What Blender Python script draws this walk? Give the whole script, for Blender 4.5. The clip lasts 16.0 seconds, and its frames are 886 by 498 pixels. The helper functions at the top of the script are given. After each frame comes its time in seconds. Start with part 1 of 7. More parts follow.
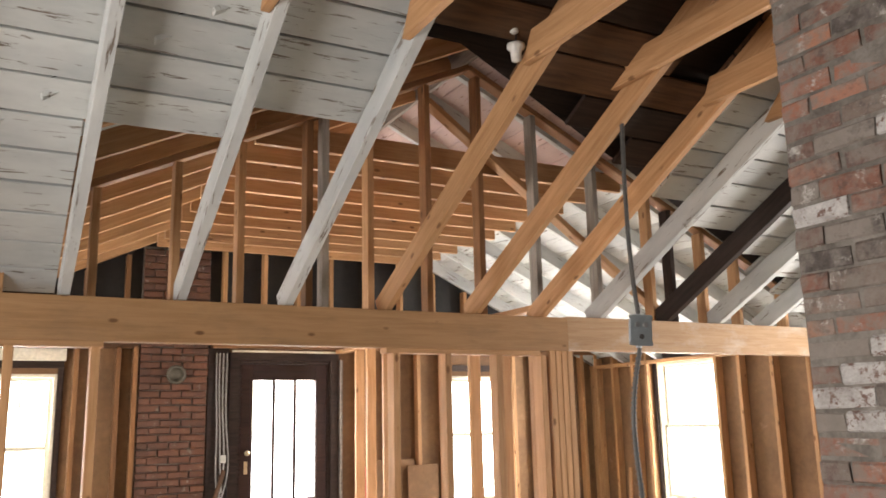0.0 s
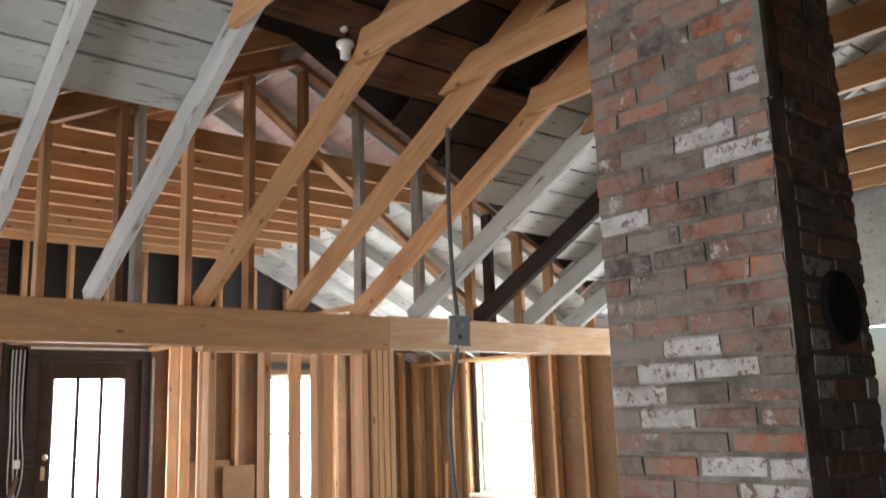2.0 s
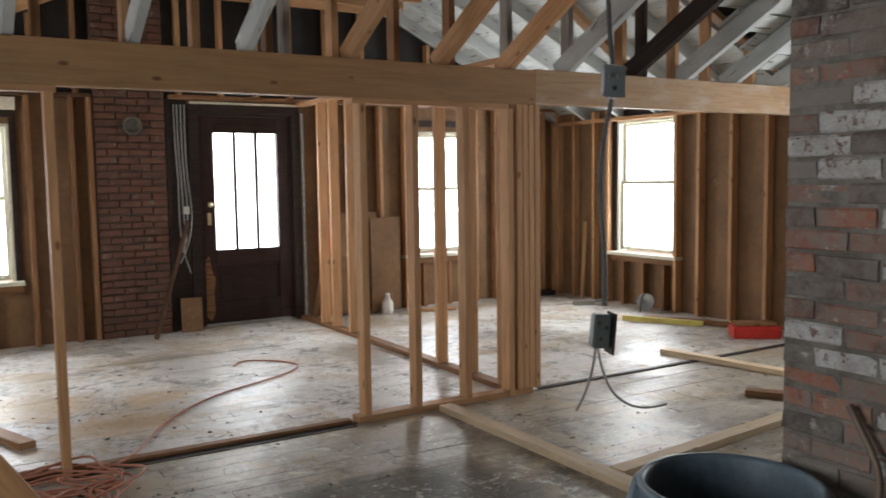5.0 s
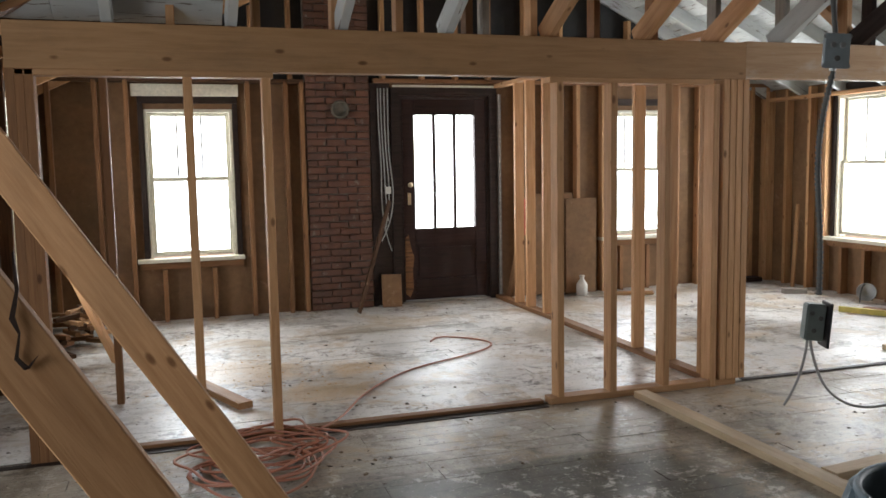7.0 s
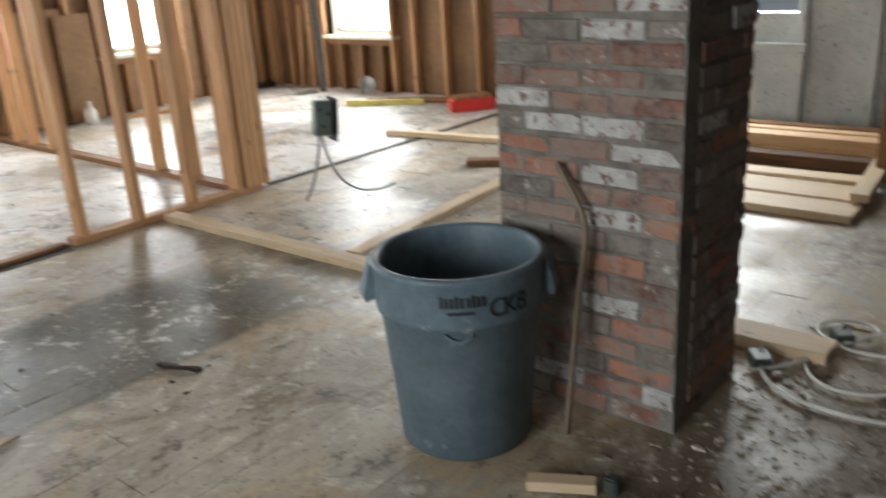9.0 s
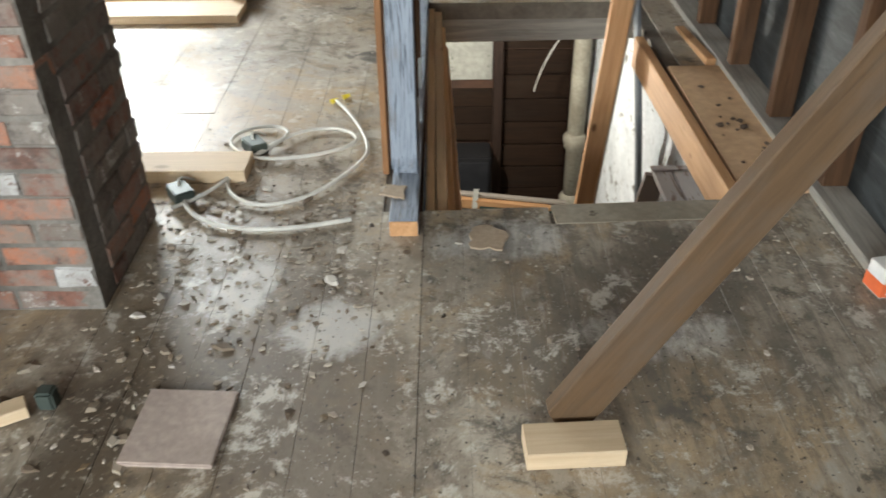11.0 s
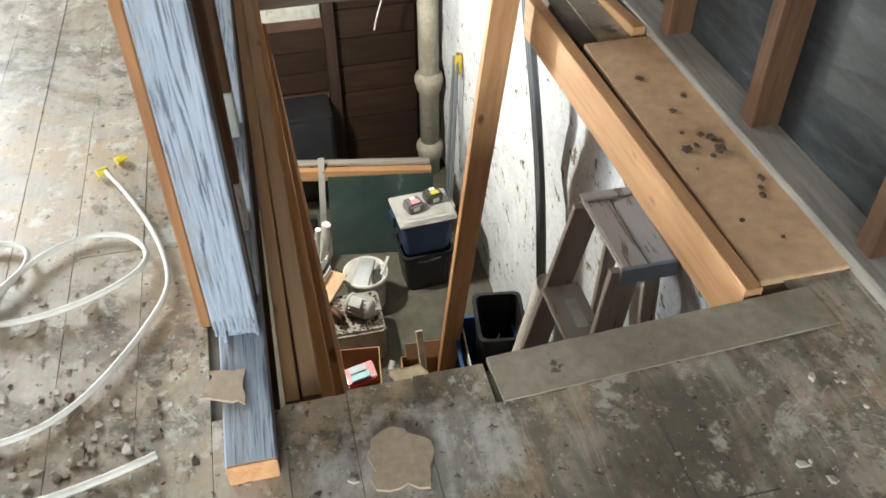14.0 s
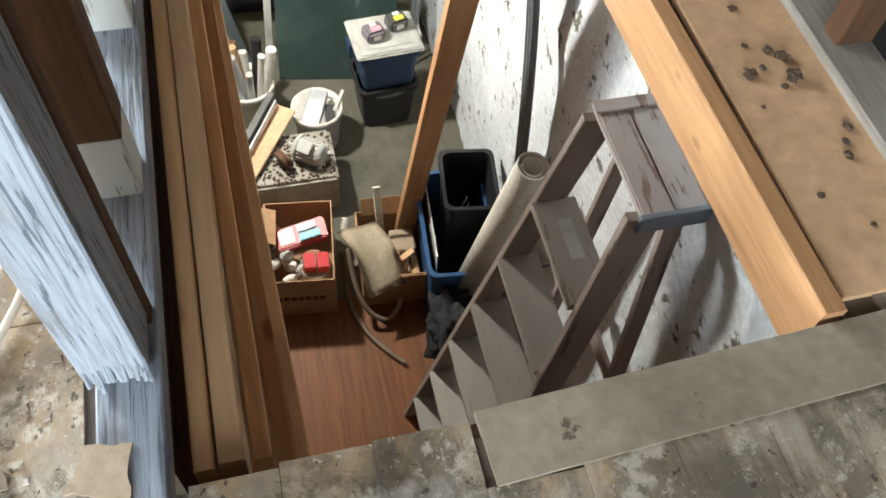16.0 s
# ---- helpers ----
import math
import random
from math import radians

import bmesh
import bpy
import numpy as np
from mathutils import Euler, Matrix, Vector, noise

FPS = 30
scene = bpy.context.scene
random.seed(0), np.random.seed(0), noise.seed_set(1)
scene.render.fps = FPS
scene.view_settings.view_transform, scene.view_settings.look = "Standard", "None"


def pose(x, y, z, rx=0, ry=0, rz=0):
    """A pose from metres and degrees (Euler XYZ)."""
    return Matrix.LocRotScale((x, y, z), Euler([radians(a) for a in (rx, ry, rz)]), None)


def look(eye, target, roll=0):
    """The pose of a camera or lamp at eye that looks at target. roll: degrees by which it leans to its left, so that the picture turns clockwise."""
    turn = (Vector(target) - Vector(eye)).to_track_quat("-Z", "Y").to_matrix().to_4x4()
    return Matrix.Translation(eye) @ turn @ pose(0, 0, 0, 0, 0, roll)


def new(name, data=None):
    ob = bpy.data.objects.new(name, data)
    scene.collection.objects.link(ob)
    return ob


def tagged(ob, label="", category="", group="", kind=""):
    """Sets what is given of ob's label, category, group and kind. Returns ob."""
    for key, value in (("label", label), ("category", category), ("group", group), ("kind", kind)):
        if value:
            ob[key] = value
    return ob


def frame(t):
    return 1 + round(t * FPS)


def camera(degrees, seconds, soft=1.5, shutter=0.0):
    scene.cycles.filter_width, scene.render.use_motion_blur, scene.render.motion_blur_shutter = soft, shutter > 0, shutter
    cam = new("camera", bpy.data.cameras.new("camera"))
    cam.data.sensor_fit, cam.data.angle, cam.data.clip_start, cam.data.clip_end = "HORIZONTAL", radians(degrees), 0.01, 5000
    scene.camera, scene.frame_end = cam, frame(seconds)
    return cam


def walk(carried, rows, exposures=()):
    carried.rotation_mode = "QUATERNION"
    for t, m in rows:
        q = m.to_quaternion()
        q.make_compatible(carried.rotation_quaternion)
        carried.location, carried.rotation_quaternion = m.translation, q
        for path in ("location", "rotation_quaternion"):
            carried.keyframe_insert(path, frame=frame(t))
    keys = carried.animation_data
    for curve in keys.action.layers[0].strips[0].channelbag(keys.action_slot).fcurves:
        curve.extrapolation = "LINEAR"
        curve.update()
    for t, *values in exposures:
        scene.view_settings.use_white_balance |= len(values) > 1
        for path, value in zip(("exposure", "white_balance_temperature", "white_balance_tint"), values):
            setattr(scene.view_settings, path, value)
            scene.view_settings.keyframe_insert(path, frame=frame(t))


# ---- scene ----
cam = camera(55.75, 16.0, soft=1.6, shutter=0.4)
PATH = [
    (0, (0.000, 0.000, 1.460), (0.938, 1.720, 1.862), -1.36),
    (0.5, (0.001, -0.008, 1.467), (1.033, 1.653, 1.890), -1.83),
    (1, (0.009, -0.015, 1.471), (1.206, 1.528, 1.903), -2.61),
    (1.5, (0.009, -0.018, 1.473), (1.268, 1.472, 1.917), -2.62),
    (2, (0.014, -0.008, 1.469), (1.292, 1.482, 1.853), -2.00),
    (2.5, (0.024, 0.025, 1.437), (1.308, 1.549, 1.602), -1.17),
    (3, (0.035, 0.051, 1.421), (1.263, 1.630, 1.425), -0.95),
    (3.2, (0.039, 0.050, 1.419), (1.244, 1.645, 1.377), -0.96),
    (5.3, (-0.026, 0.085, 1.420), (0.914, 1.840, 1.236), -1.19),
    (5.5, (-0.026, 0.087, 1.419), (0.819, 1.890, 1.236), -1.39),
    (6, (-0.021, 0.094, 1.417), (0.637, 1.973, 1.231), -1.58),
    (6.5, (-0.023, 0.091, 1.418), (0.599, 1.982, 1.223), -1.27),
    (7, (-0.019, 0.095, 1.416), (0.593, 1.988, 1.211), -1.02),
    (7.5, (-0.006, 0.109, 1.413), (0.623, 1.992, 1.166), -1.00),
    (8, (0.012, 0.124, 1.407), (0.892, 1.886, 1.064), -1.10),
    (8.5, (0.028, 0.142, 1.403), (1.248, 1.644, 0.895), -2.23),
    (9, (0.073, 0.146, 1.388), (1.498, 1.377, 0.715), -3.60),
    (9.5, (0.118, 0.148, 1.361), (1.713, 1.008, 0.516), -4.17),
    (10, (0.169, 0.122, 1.312), (1.829, 0.638, 0.324), -4.73),
    (10.2, (0.206, 0.121, 1.308), (1.878, 0.530, 0.290), -3.97),
    (12.3, (0.883, 0.284, 1.342), (2.447, -0.047, 0.139), 2.44),
    (12.5, (0.970, 0.254, 1.320), (2.531, -0.079, 0.114), 2.55),
    (13, (1.186, 0.186, 1.282), (2.717, -0.158, 0.042), 3.50),
    (13.5, (1.417, 0.198, 1.250), (2.930, -0.160, -0.008), 2.43),
    (14, (1.609, 0.170, 1.215), (3.058, -0.164, -0.123), -0.32),
    (14.5, (1.797, 0.122, 1.182), (3.165, -0.220, -0.237), 0.82),
    (15, (1.962, 0.087, 1.146), (3.216, -0.256, -0.373), 2.24),
    (15.5, (2.143, 0.070, 1.093), (3.262, -0.290, -0.525), 4.88),
    (16, (2.205, 0.070, 1.084), (3.238, -0.288, -0.591), 6.85),
]
walk(cam, [(t, look(eye, target, roll)) for t, eye, target, roll in PATH],
     exposures=[(0, 0.53, 7350, 18), (2.0, 0.28, 6700, 15), (3.2, -0.08, 6350, 11), (5.3, -0.68, 6500, 11), (7.6, -0.63, 6500, 11), (8.4, -0.62, 6500, 9), (9.0, 0.15, 6500, 8), (9.5, 0.9, 6500, 8), (10.0, 1.22, 6500, 7), (12.3, 1.5, 6450, 6), (14.0, 1.84, 6350, 6), (16.0, 2.25, 6300, 6)])

# ---- light ----
world = bpy.data.worlds.new("world")
scene.world = world
world.use_nodes = True
wn = world.node_tree
sky = wn.nodes.new("ShaderNodeTexSky")
sky.sky_type, sky.sun_disc = "NISHITA", False
sky.sun_elevation, sky.sun_rotation = radians(35), radians(-40)
bgn = wn.nodes["Background"]
wn.links.new(sky.outputs[0], bgn.inputs[0])
bgn.inputs[1].default_value = 0.07
sun_lamp = new("sun", bpy.data.lights.new("sun", "SUN"))
sun_lamp.data.energy, sun_lamp.data.angle, sun_lamp.data.color = 0.7, radians(12), (1, 0.97, 0.92)
sun_lamp.matrix_world = look((-3, 8, 9), (0, 0, 0))


def area(name, eye, target, sx, sy, watts, color=(0.93, 0.97, 1.0)):
    """The sky's light through one opening."""
    d = bpy.data.lights.new(name, "AREA")
    d.shape, d.size, d.size_y, d.energy, d.color = "RECTANGLE", sx, sy, watts, color
    ob = new(name, d)
    ob.matrix_world = look(eye, target)
    return ob


area("window_light", (0.17, 8.35, 1.265), (0.17, 0, 1.265), 0.76, 1.34, 56)
area("window_light", (2.64, 8.35, 1.30), (2.64, 0, 1.30), 0.70, 1.2, 42)
area("window_light", (4.85, 8.35, 1.265), (4.85, 0, 1.265), 0.72, 1.34, 56)
area("window_light", (6.71, 6.71, 1.305), (0, 6.71, 1.305), 0.84, 1.42, 105)
area("window_light", (-1.29, 6.9, 1.285), (6, 6.9, 1.285), 0.68, 1.3, 42)
# two fills for the main room, added at assumed openings in its end walls
area("window_light", (-2.45, 1.6, 1.4), (3, 1.2, 0.4), 2.6, 1.5, 130)
area("window_light", (6.71, 2.9, 1.4), (0, 2.9, 1.4), 1.38, 1.18, 130)
# added point light hidden under the floor; the basement's own source is unseen
bulb = new("work_light_bulb", bpy.data.lights.new("work_light_bulb", "POINT"))
bulb.data.energy, bulb.data.shadow_soft_size, bulb.data.color = 50, 0.06, (1, 0.95, 0.86)
bulb.location = (5.15, 0.42, -0.5)


# ---- materials ----
def nodes_of(name, rough=0.7, metal=0.0, spec=0.4):
    m = bpy.data.materials.new(name)
    m.use_nodes = True
    nt = m.node_tree
    b = nt.nodes["Principled BSDF"]
    b.inputs["Roughness"].default_value = rough
    b.inputs["Metallic"].default_value = metal
    b.inputs["Specular IOR Level"].default_value = spec
    return m, nt, b


def n_coord(nt, scale=(1, 1, 1), shift=True):
    """Object coordinates, stretched, and moved by the object's random number so that no two pieces look alike."""
    tc = nt.nodes.new("ShaderNodeTexCoord")
    mp = nt.nodes.new("ShaderNodeMapping")
    mp.inputs["Scale"].default_value = scale
    nt.links.new(tc.outputs["Object"], mp.inputs[0])
    if shift:
        oi = nt.nodes.new("ShaderNodeObjectInfo")
        cb = nt.nodes.new("ShaderNodeVectorMath")
        cb.operation = "SCALE"
        cb.inputs[0].default_value = (37.0, 23.0, 51.0)
        nt.links.new(oi.outputs["Random"], cb.inputs["Scale"])
        nt.links.new(cb.outputs[0], mp.inputs["Location"])
    return mp.outputs[0]


def n_noise(nt, vec, scale, detail=5, rough=0.6, dist=0.0):
    n = nt.nodes.new("ShaderNodeTexNoise")
    n.inputs["Scale"].default_value, n.inputs["Detail"].default_value = scale, detail
    n.inputs["Roughness"].default_value, n.inputs["Distortion"].default_value = rough, dist
    nt.links.new(vec, n.inputs["Vector"])
    return n.outputs[0]


def n_ramp(nt, fac, stops):
    r = nt.nodes.new("ShaderNodeValToRGB")
    while len(r.color_ramp.elements) < len(stops):
        r.color_ramp.elements.new(0.5)
    for e, (p, c) in zip(r.color_ramp.elements, stops):
        e.position = p
        e.color = (*c, 1) if isinstance(c, tuple) else (c, c, c, 1)
    nt.links.new(fac, r.inputs[0])
    return r.outputs[0]


def n_mix(nt, fac, a, b, mode="MIX"):
    m = nt.nodes.new("ShaderNodeMix")
    m.data_type, m.blend_type = "RGBA", mode
    for sock, v in ((m.inputs[0], fac), (m.inputs[6], a), (m.inputs[7], b)):
        if isinstance(v, (int, float)):
            sock.default_value = v
        elif isinstance(v, tuple):
            sock.default_value = (*v, 1)
        else:
            nt.links.new(v, sock)
    return m.outputs[2]


def n_bump(nt, b, height, strength, dist=0.004):
    bp = nt.nodes.new("ShaderNodeBump")
    bp.inputs["Strength"].default_value, bp.inputs["Distance"].default_value = strength, dist
    nt.links.new(height, bp.inputs["Height"])
    nt.links.new(bp.outputs[0], b.inputs["Normal"])


def n_rand(nt):
    return nt.nodes.new("ShaderNodeObjectInfo").outputs["Random"]


def wood(name, light, dark, knots=0.0, rough=0.62, grain=1.0, dirt=(0.1, 0.08, 0.06), dirty=0.15):
    """Sawn timber: grain along the piece, knots, a tone of its own for each piece, dirt."""
    m, nt, b = nodes_of(name, rough, spec=0.2)
    v = n_coord(nt, (0.9, 14, 14))
    g = n_noise(nt, v, 3.0, 6, 0.65, 0.6)
    col = n_ramp(nt, g, [(0.3, dark), (0.62, light)])
    tone = n_ramp(nt, n_rand(nt), [(0.0, 0.78), (1.0, 1.12)])
    col = n_mix(nt, 1.0, col, tone, "MULTIPLY")
    if knots:
        vo = nt.nodes.new("ShaderNodeTexVoronoi")
        vo.inputs["Scale"].default_value = 1.0
        nt.links.new(n_coord(nt, (4.2, 9, 9)), vo.inputs["Vector"])
        k = n_ramp(nt, vo.outputs["Distance"], [(0.0, 1.0), (0.075, 0.8), (0.13, 0.0)])
        col = n_mix(nt, n_mix(nt, 1.0, k, (knots,) * 3, "MULTIPLY"), col, (dark[0] * 0.3, dark[1] * 0.24, dark[2] * 0.2))
    d = n_ramp(nt, n_noise(nt, n_coord(nt, (1.2, 2.5, 2.5)), 2.2, 6, 0.7), [(0.5, 0.0), (0.75, 1.0)])
    col = n_mix(nt, n_mix(nt, 1.0, d, (dirty,) * 3, "MULTIPLY"), col, dirt)
    nt.links.new(col, b.inputs["Base Color"])
    n_bump(nt, b, g, 0.35 * grain)
    return m


def paint_wood(name, paint, under, worn=0.35, rough=0.7, grain=13):
    """Old painted boards: grey stains, bare chips and dark splits along the grain."""
    m, nt, b = nodes_of(name, rough)
    big = n_noise(nt, n_coord(nt, (0.8, 2.2, 2.2)), 1.6, 5, 0.65)
    col = n_mix(nt, n_ramp(nt, big, [(0.4, 0.0), (0.72, 0.75)]), paint, (paint[0] * 0.6, paint[1] * 0.61, paint[2] * 0.64))
    tone = n_ramp(nt, n_rand(nt), [(0.0, 0.82), (1.0, 1.06)])
    col = n_mix(nt, 1.0, col, tone, "MULTIPLY")
    chip = n_noise(nt, n_coord(nt, (1.4, grain, grain)), 2.6, 8, 0.72, 0.4)
    col = n_mix(nt, n_ramp(nt, chip, [(0.66 - worn * 0.22, 0.0), (0.69 - worn * 0.2, 1.0)]), col, under)
    nt.links.new(col, b.inputs["Base Color"])
    n_bump(nt, b, chip, 0.4)
    return m


def mottled(name, a, c, scale=3.0, rough=0.8, bump=0.3, spots=None, metal=0.0, spec=0.4):
    m, nt, b = nodes_of(name, rough, metal, spec)
    v = n_coord(nt)
    n1 = n_noise(nt, v, scale, 6, 0.65)
    n2 = n_noise(nt, v, scale * 9, 4, 0.6)
    col = n_mix(nt, n_ramp(nt, n1, [(0.35, 0.0), (0.65, 1.0)]), a, c)
    col = n_mix(nt, 0.35, col, n_mix(nt, 1.0, col, n_ramp(nt, n2, [(0.3, 0.5), (0.7, 1.3)]), "MULTIPLY"))
    if spots:
        s = n_ramp(nt, n_noise(nt, v, scale * 2.3, 7, 0.75), [(spots[1], 0.0), (spots[1] + 0.04, 1.0)])
        col = n_mix(nt, s, col, spots[0])
    nt.links.new(col, b.inputs["Base Color"])
    if bump:
        n_bump(nt, b, n2, bump)
    return m


def floor_wood(name, a, c, dust, dusty, gloss=0.5, stains=(), worn=None, damp_patch=None):
    """Worn floor boards: grey wood, trodden dust, plaster smears, brown dirt and damp dark patches that shine."""
    m, nt, b = nodes_of(name, 0.6)
    tc = nt.nodes.new("ShaderNodeNewGeometry").outputs["Position"]
    g = n_noise(nt, n_coord(nt, (1.0, 16, 16)), 2.5, 7, 0.7, 0.5)
    col = n_ramp(nt, g, [(0.28, a), (0.7, c)])
    col = n_mix(nt, 1.0, col, n_ramp(nt, n_rand(nt), [(0.0, 0.78), (1.0, 1.12)]), "MULTIPLY")
    big = n_noise(nt, tc, 1.1, 9, 0.72, 0.6)
    fine = n_noise(nt, tc, 17.0, 8, 0.75)
    mask = n_mix(nt, 0.5, big, fine)
    col = n_mix(nt, n_ramp(nt, mask, [(0.56 - dusty * 0.3, 0.0), (0.74 - dusty * 0.25, 0.9)]), col, dust)
    brown = n_mix(nt, 0.4, n_noise(nt, tc, 2.1, 9, 0.75, 1.0), fine)
    col = n_mix(nt, n_ramp(nt, brown, [(0.51, 0.0), (0.57, 0.8)]), col, (0.13, 0.098, 0.065))
    tan = n_mix(nt, 0.3, n_noise(nt, tc, 1.7, 7, 0.7, 0.8), fine)
    col = n_mix(nt, n_ramp(nt, tan, [(0.50, 0.0), (0.57, 0.75)]), col, (0.40, 0.29, 0.17))
    damp = n_mix(nt, 0.2, n_noise(nt, tc, 0.75, 6, 0.65, 0.5), fine)
    col = n_mix(nt, n_ramp(nt, damp, [(0.53, 0.0), (0.59, 0.45)]), col, (0.13, 0.10, 0.07))
    dark = n_mix(nt, 0.35, n_noise(nt, tc, 3.3, 8, 0.75, 0.6), fine)
    col = n_mix(nt, n_ramp(nt, dark, [(0.54, 0.0), (0.60, 0.8)]), col, (0.05, 0.043, 0.035))
    edge = n_mix(nt, 0.35, n_noise(nt, tc, 5.0, 7, 0.7, 0.5), fine)
    for sx, sy, rx, ry, tint in stains:
        mp = nt.nodes.new("ShaderNodeMapping")
        mp.inputs["Location"].default_value = (-sx / rx, -sy / ry, 0)
        mp.inputs["Scale"].default_value = (1 / rx, 1 / ry, 0)
        nt.links.new(tc, mp.inputs["Vector"])
        ln = nt.nodes.new("ShaderNodeVectorMath")
        ln.operation = "LENGTH"
        nt.links.new(mp.outputs["Vector"], ln.inputs[0])
        ad = nt.nodes.new("ShaderNodeMath")
        ad.operation = "MULTIPLY_ADD"
        nt.links.new(edge, ad.inputs[0])
        ad.inputs[1].default_value = 3.2
        nt.links.new(ln.outputs["Value"], ad.inputs[2])
        half = nt.nodes.new("ShaderNodeMath")
        half.operation = "MULTIPLY"
        nt.links.new(ad.outputs[0], half.inputs[0])
        half.inputs[1].default_value = 0.25
        col = n_mix(nt, n_ramp(nt, half.outputs[0], [(0.56, 0.75), (0.68, 0.0)]), col, tint)
    if damp_patch:                                       # dark square-cut patch where a floor covering lay
        px_, py_, rx, ry = damp_patch
        mp = nt.nodes.new("ShaderNodeMapping")
        mp.inputs["Location"].default_value = (-px_ / rx, -py_ / ry, 0)
        mp.inputs["Scale"].default_value = (1 / rx, 1 / ry, 0)
        nt.links.new(tc, mp.inputs["Vector"])
        ab = nt.nodes.new("ShaderNodeVectorMath")
        ab.operation = "ABSOLUTE"
        nt.links.new(mp.outputs["Vector"], ab.inputs[0])
        sp = nt.nodes.new("ShaderNodeSeparateXYZ")
        nt.links.new(ab.outputs["Vector"], sp.inputs[0])
        mx = nt.nodes.new("ShaderNodeMath")
        mx.operation = "MAXIMUM"
        nt.links.new(sp.outputs[0], mx.inputs[0])
        nt.links.new(sp.outputs[1], mx.inputs[1])
        inside = n_ramp(nt, mx.outputs[0], [(0.92, 0.85), (1.0, 0.0)])
        worn_off = n_ramp(nt, n_mix(nt, 0.5, fine, edge), [(0.44, 0.35), (0.54, 1.0)])
        col = n_mix(nt, n_mix(nt, 1.0, inside, worn_off, "MULTIPLY"), col, (0.05, 0.044, 0.03))
    if worn:                                             # streaks of old dark paint along the boards
        wx, wy, rx, ry = worn
        mp = nt.nodes.new("ShaderNodeMapping")
        mp.inputs["Location"].default_value = (-wx / rx, -wy / ry, 0)
        mp.inputs["Scale"].default_value = (1 / rx, 1 / ry, 0)
        nt.links.new(tc, mp.inputs["Vector"])
        ln = nt.nodes.new("ShaderNodeVectorMath")
        ln.operation = "LENGTH"
        nt.links.new(mp.outputs["Vector"], ln.inputs[0])
        zone = n_ramp(nt, ln.outputs["Value"], [(0.55, 1.0), (1.0, 0.0)])
        st = nt.nodes.new("ShaderNodeMapping")
        st.inputs["Scale"].default_value = (1.6, 9.0, 1.0)
        nt.links.new(tc, st.inputs["Vector"])
        streak = n_mix(nt, 0.4, n_noise(nt, st.outputs["Vector"], 2.2, 8, 0.7, 0.5), fine)
        mask = n_mix(nt, 1.0, n_ramp(nt, streak, [(0.45, 0.0), (0.55, 0.75)]), zone, "MULTIPLY")
        col = n_mix(nt, mask, col, (0.12, 0.107, 0.088))
        pale = n_mix(nt, 1.0, n_ramp(nt, streak, [(0.36, 0.75), (0.44, 0.0)]), zone, "MULTIPLY")
        col = n_mix(nt, pale, col, (0.42, 0.40, 0.36))
    smear = n_mix(nt, 0.45, n_noise(nt, tc, 4.1, 8, 0.78, 0.8), fine)
    col = n_mix(nt, n_ramp(nt, smear, [(0.535, 0.0), (0.585, 0.8)]), col, (0.55, 0.51, 0.44))
    bits = n_noise(nt, tc, 70.0, 4, 0.65)
    col = n_mix(nt, n_ramp(nt, bits, [(0.64, 0.0), (0.67, 0.9)]), col, (0.5, 0.47, 0.42))
    specks = n_noise(nt, tc, 48.0, 4, 0.65)
    col = n_mix(nt, n_ramp(nt, specks, [(0.34, 0.85), (0.38, 0.0)]), col, (0.05, 0.04, 0.03))
    nt.links.new(col, b.inputs["Base Color"])
    wet = n_noise(nt, tc, 0.9, 4, 0.6)
    nt.links.new(n_ramp(nt, wet, [(0.46, gloss), (0.64, 0.68)]), b.inputs["Roughness"])
    n_bump(nt, b, n_mix(nt, 0.5, g, fine), 0.45)
    return m


def plain(name, color, rough=0.5, metal=0.0, emit=0.0):
    m, nt, b = nodes_of(name, rough, metal)
    n = n_noise(nt, n_coord(nt), 9.0, 5, 0.6)
    col = n_mix(nt, n_ramp(nt, n, [(0.35, 0.75), (0.7, 1.1)]), (0, 0, 0), color, "MIX")
    nt.links.new(col, b.inputs["Base Color"])
    if emit:
        b.inputs["Emission Color"].default_value = (*color, 1)
        b.inputs["Emission Strength"].default_value = emit
    return m


M_NEW = wood("new_timber", (0.50, 0.285, 0.142), (0.36, 0.185, 0.082), knots=0.9)
M_NEWB = wood("new_timber_browned", (0.27, 0.135, 0.06), (0.18, 0.085, 0.038), knots=0.9)
M_BEAM = wood("aged_header_pine", (0.45, 0.262, 0.128), (0.35, 0.195, 0.09), knots=0.95, dirty=0.3)
M_PALE = wood("pale_bleached_pine", (0.68, 0.53, 0.355), (0.56, 0.42, 0.27), knots=0.5, dirty=0.2)
M_GREYW = wood("weathered_timber", (0.33, 0.30, 0.26), (0.19, 0.17, 0.15), dirty=0.3)
M_BROWN = wood("old_brown_timber", (0.12, 0.061, 0.031), (0.056, 0.03, 0.016), rough=0.85, dirty=0.2)
M_DARK = wood("blackened_timber", (0.04, 0.024, 0.018), (0.015, 0.01, 0.008), dirty=0.1)
M_TANB = wood("dusty_tan_timber", (0.74, 0.48, 0.26), (0.60, 0.37, 0.185), knots=0.6, dirty=0.12)
M_TAN2 = wood("dusty_brown_timber", (0.68, 0.46, 0.265), (0.54, 0.345, 0.19), knots=0.6, dirty=0.2)
M_DUSTY = wood("dirty_old_pine", (0.135, 0.083, 0.044), (0.085, 0.053, 0.03), knots=0.6, dirty=0.65, dirt=(0.10, 0.085, 0.07))
M_WHITE = paint_wood("white_painted_timber", (0.56, 0.585, 0.565), (0.14, 0.11, 0.085), 0.34)
M_BLUEW, wnt, wb = nodes_of("pale_blue_weathered_timber", 0.75)
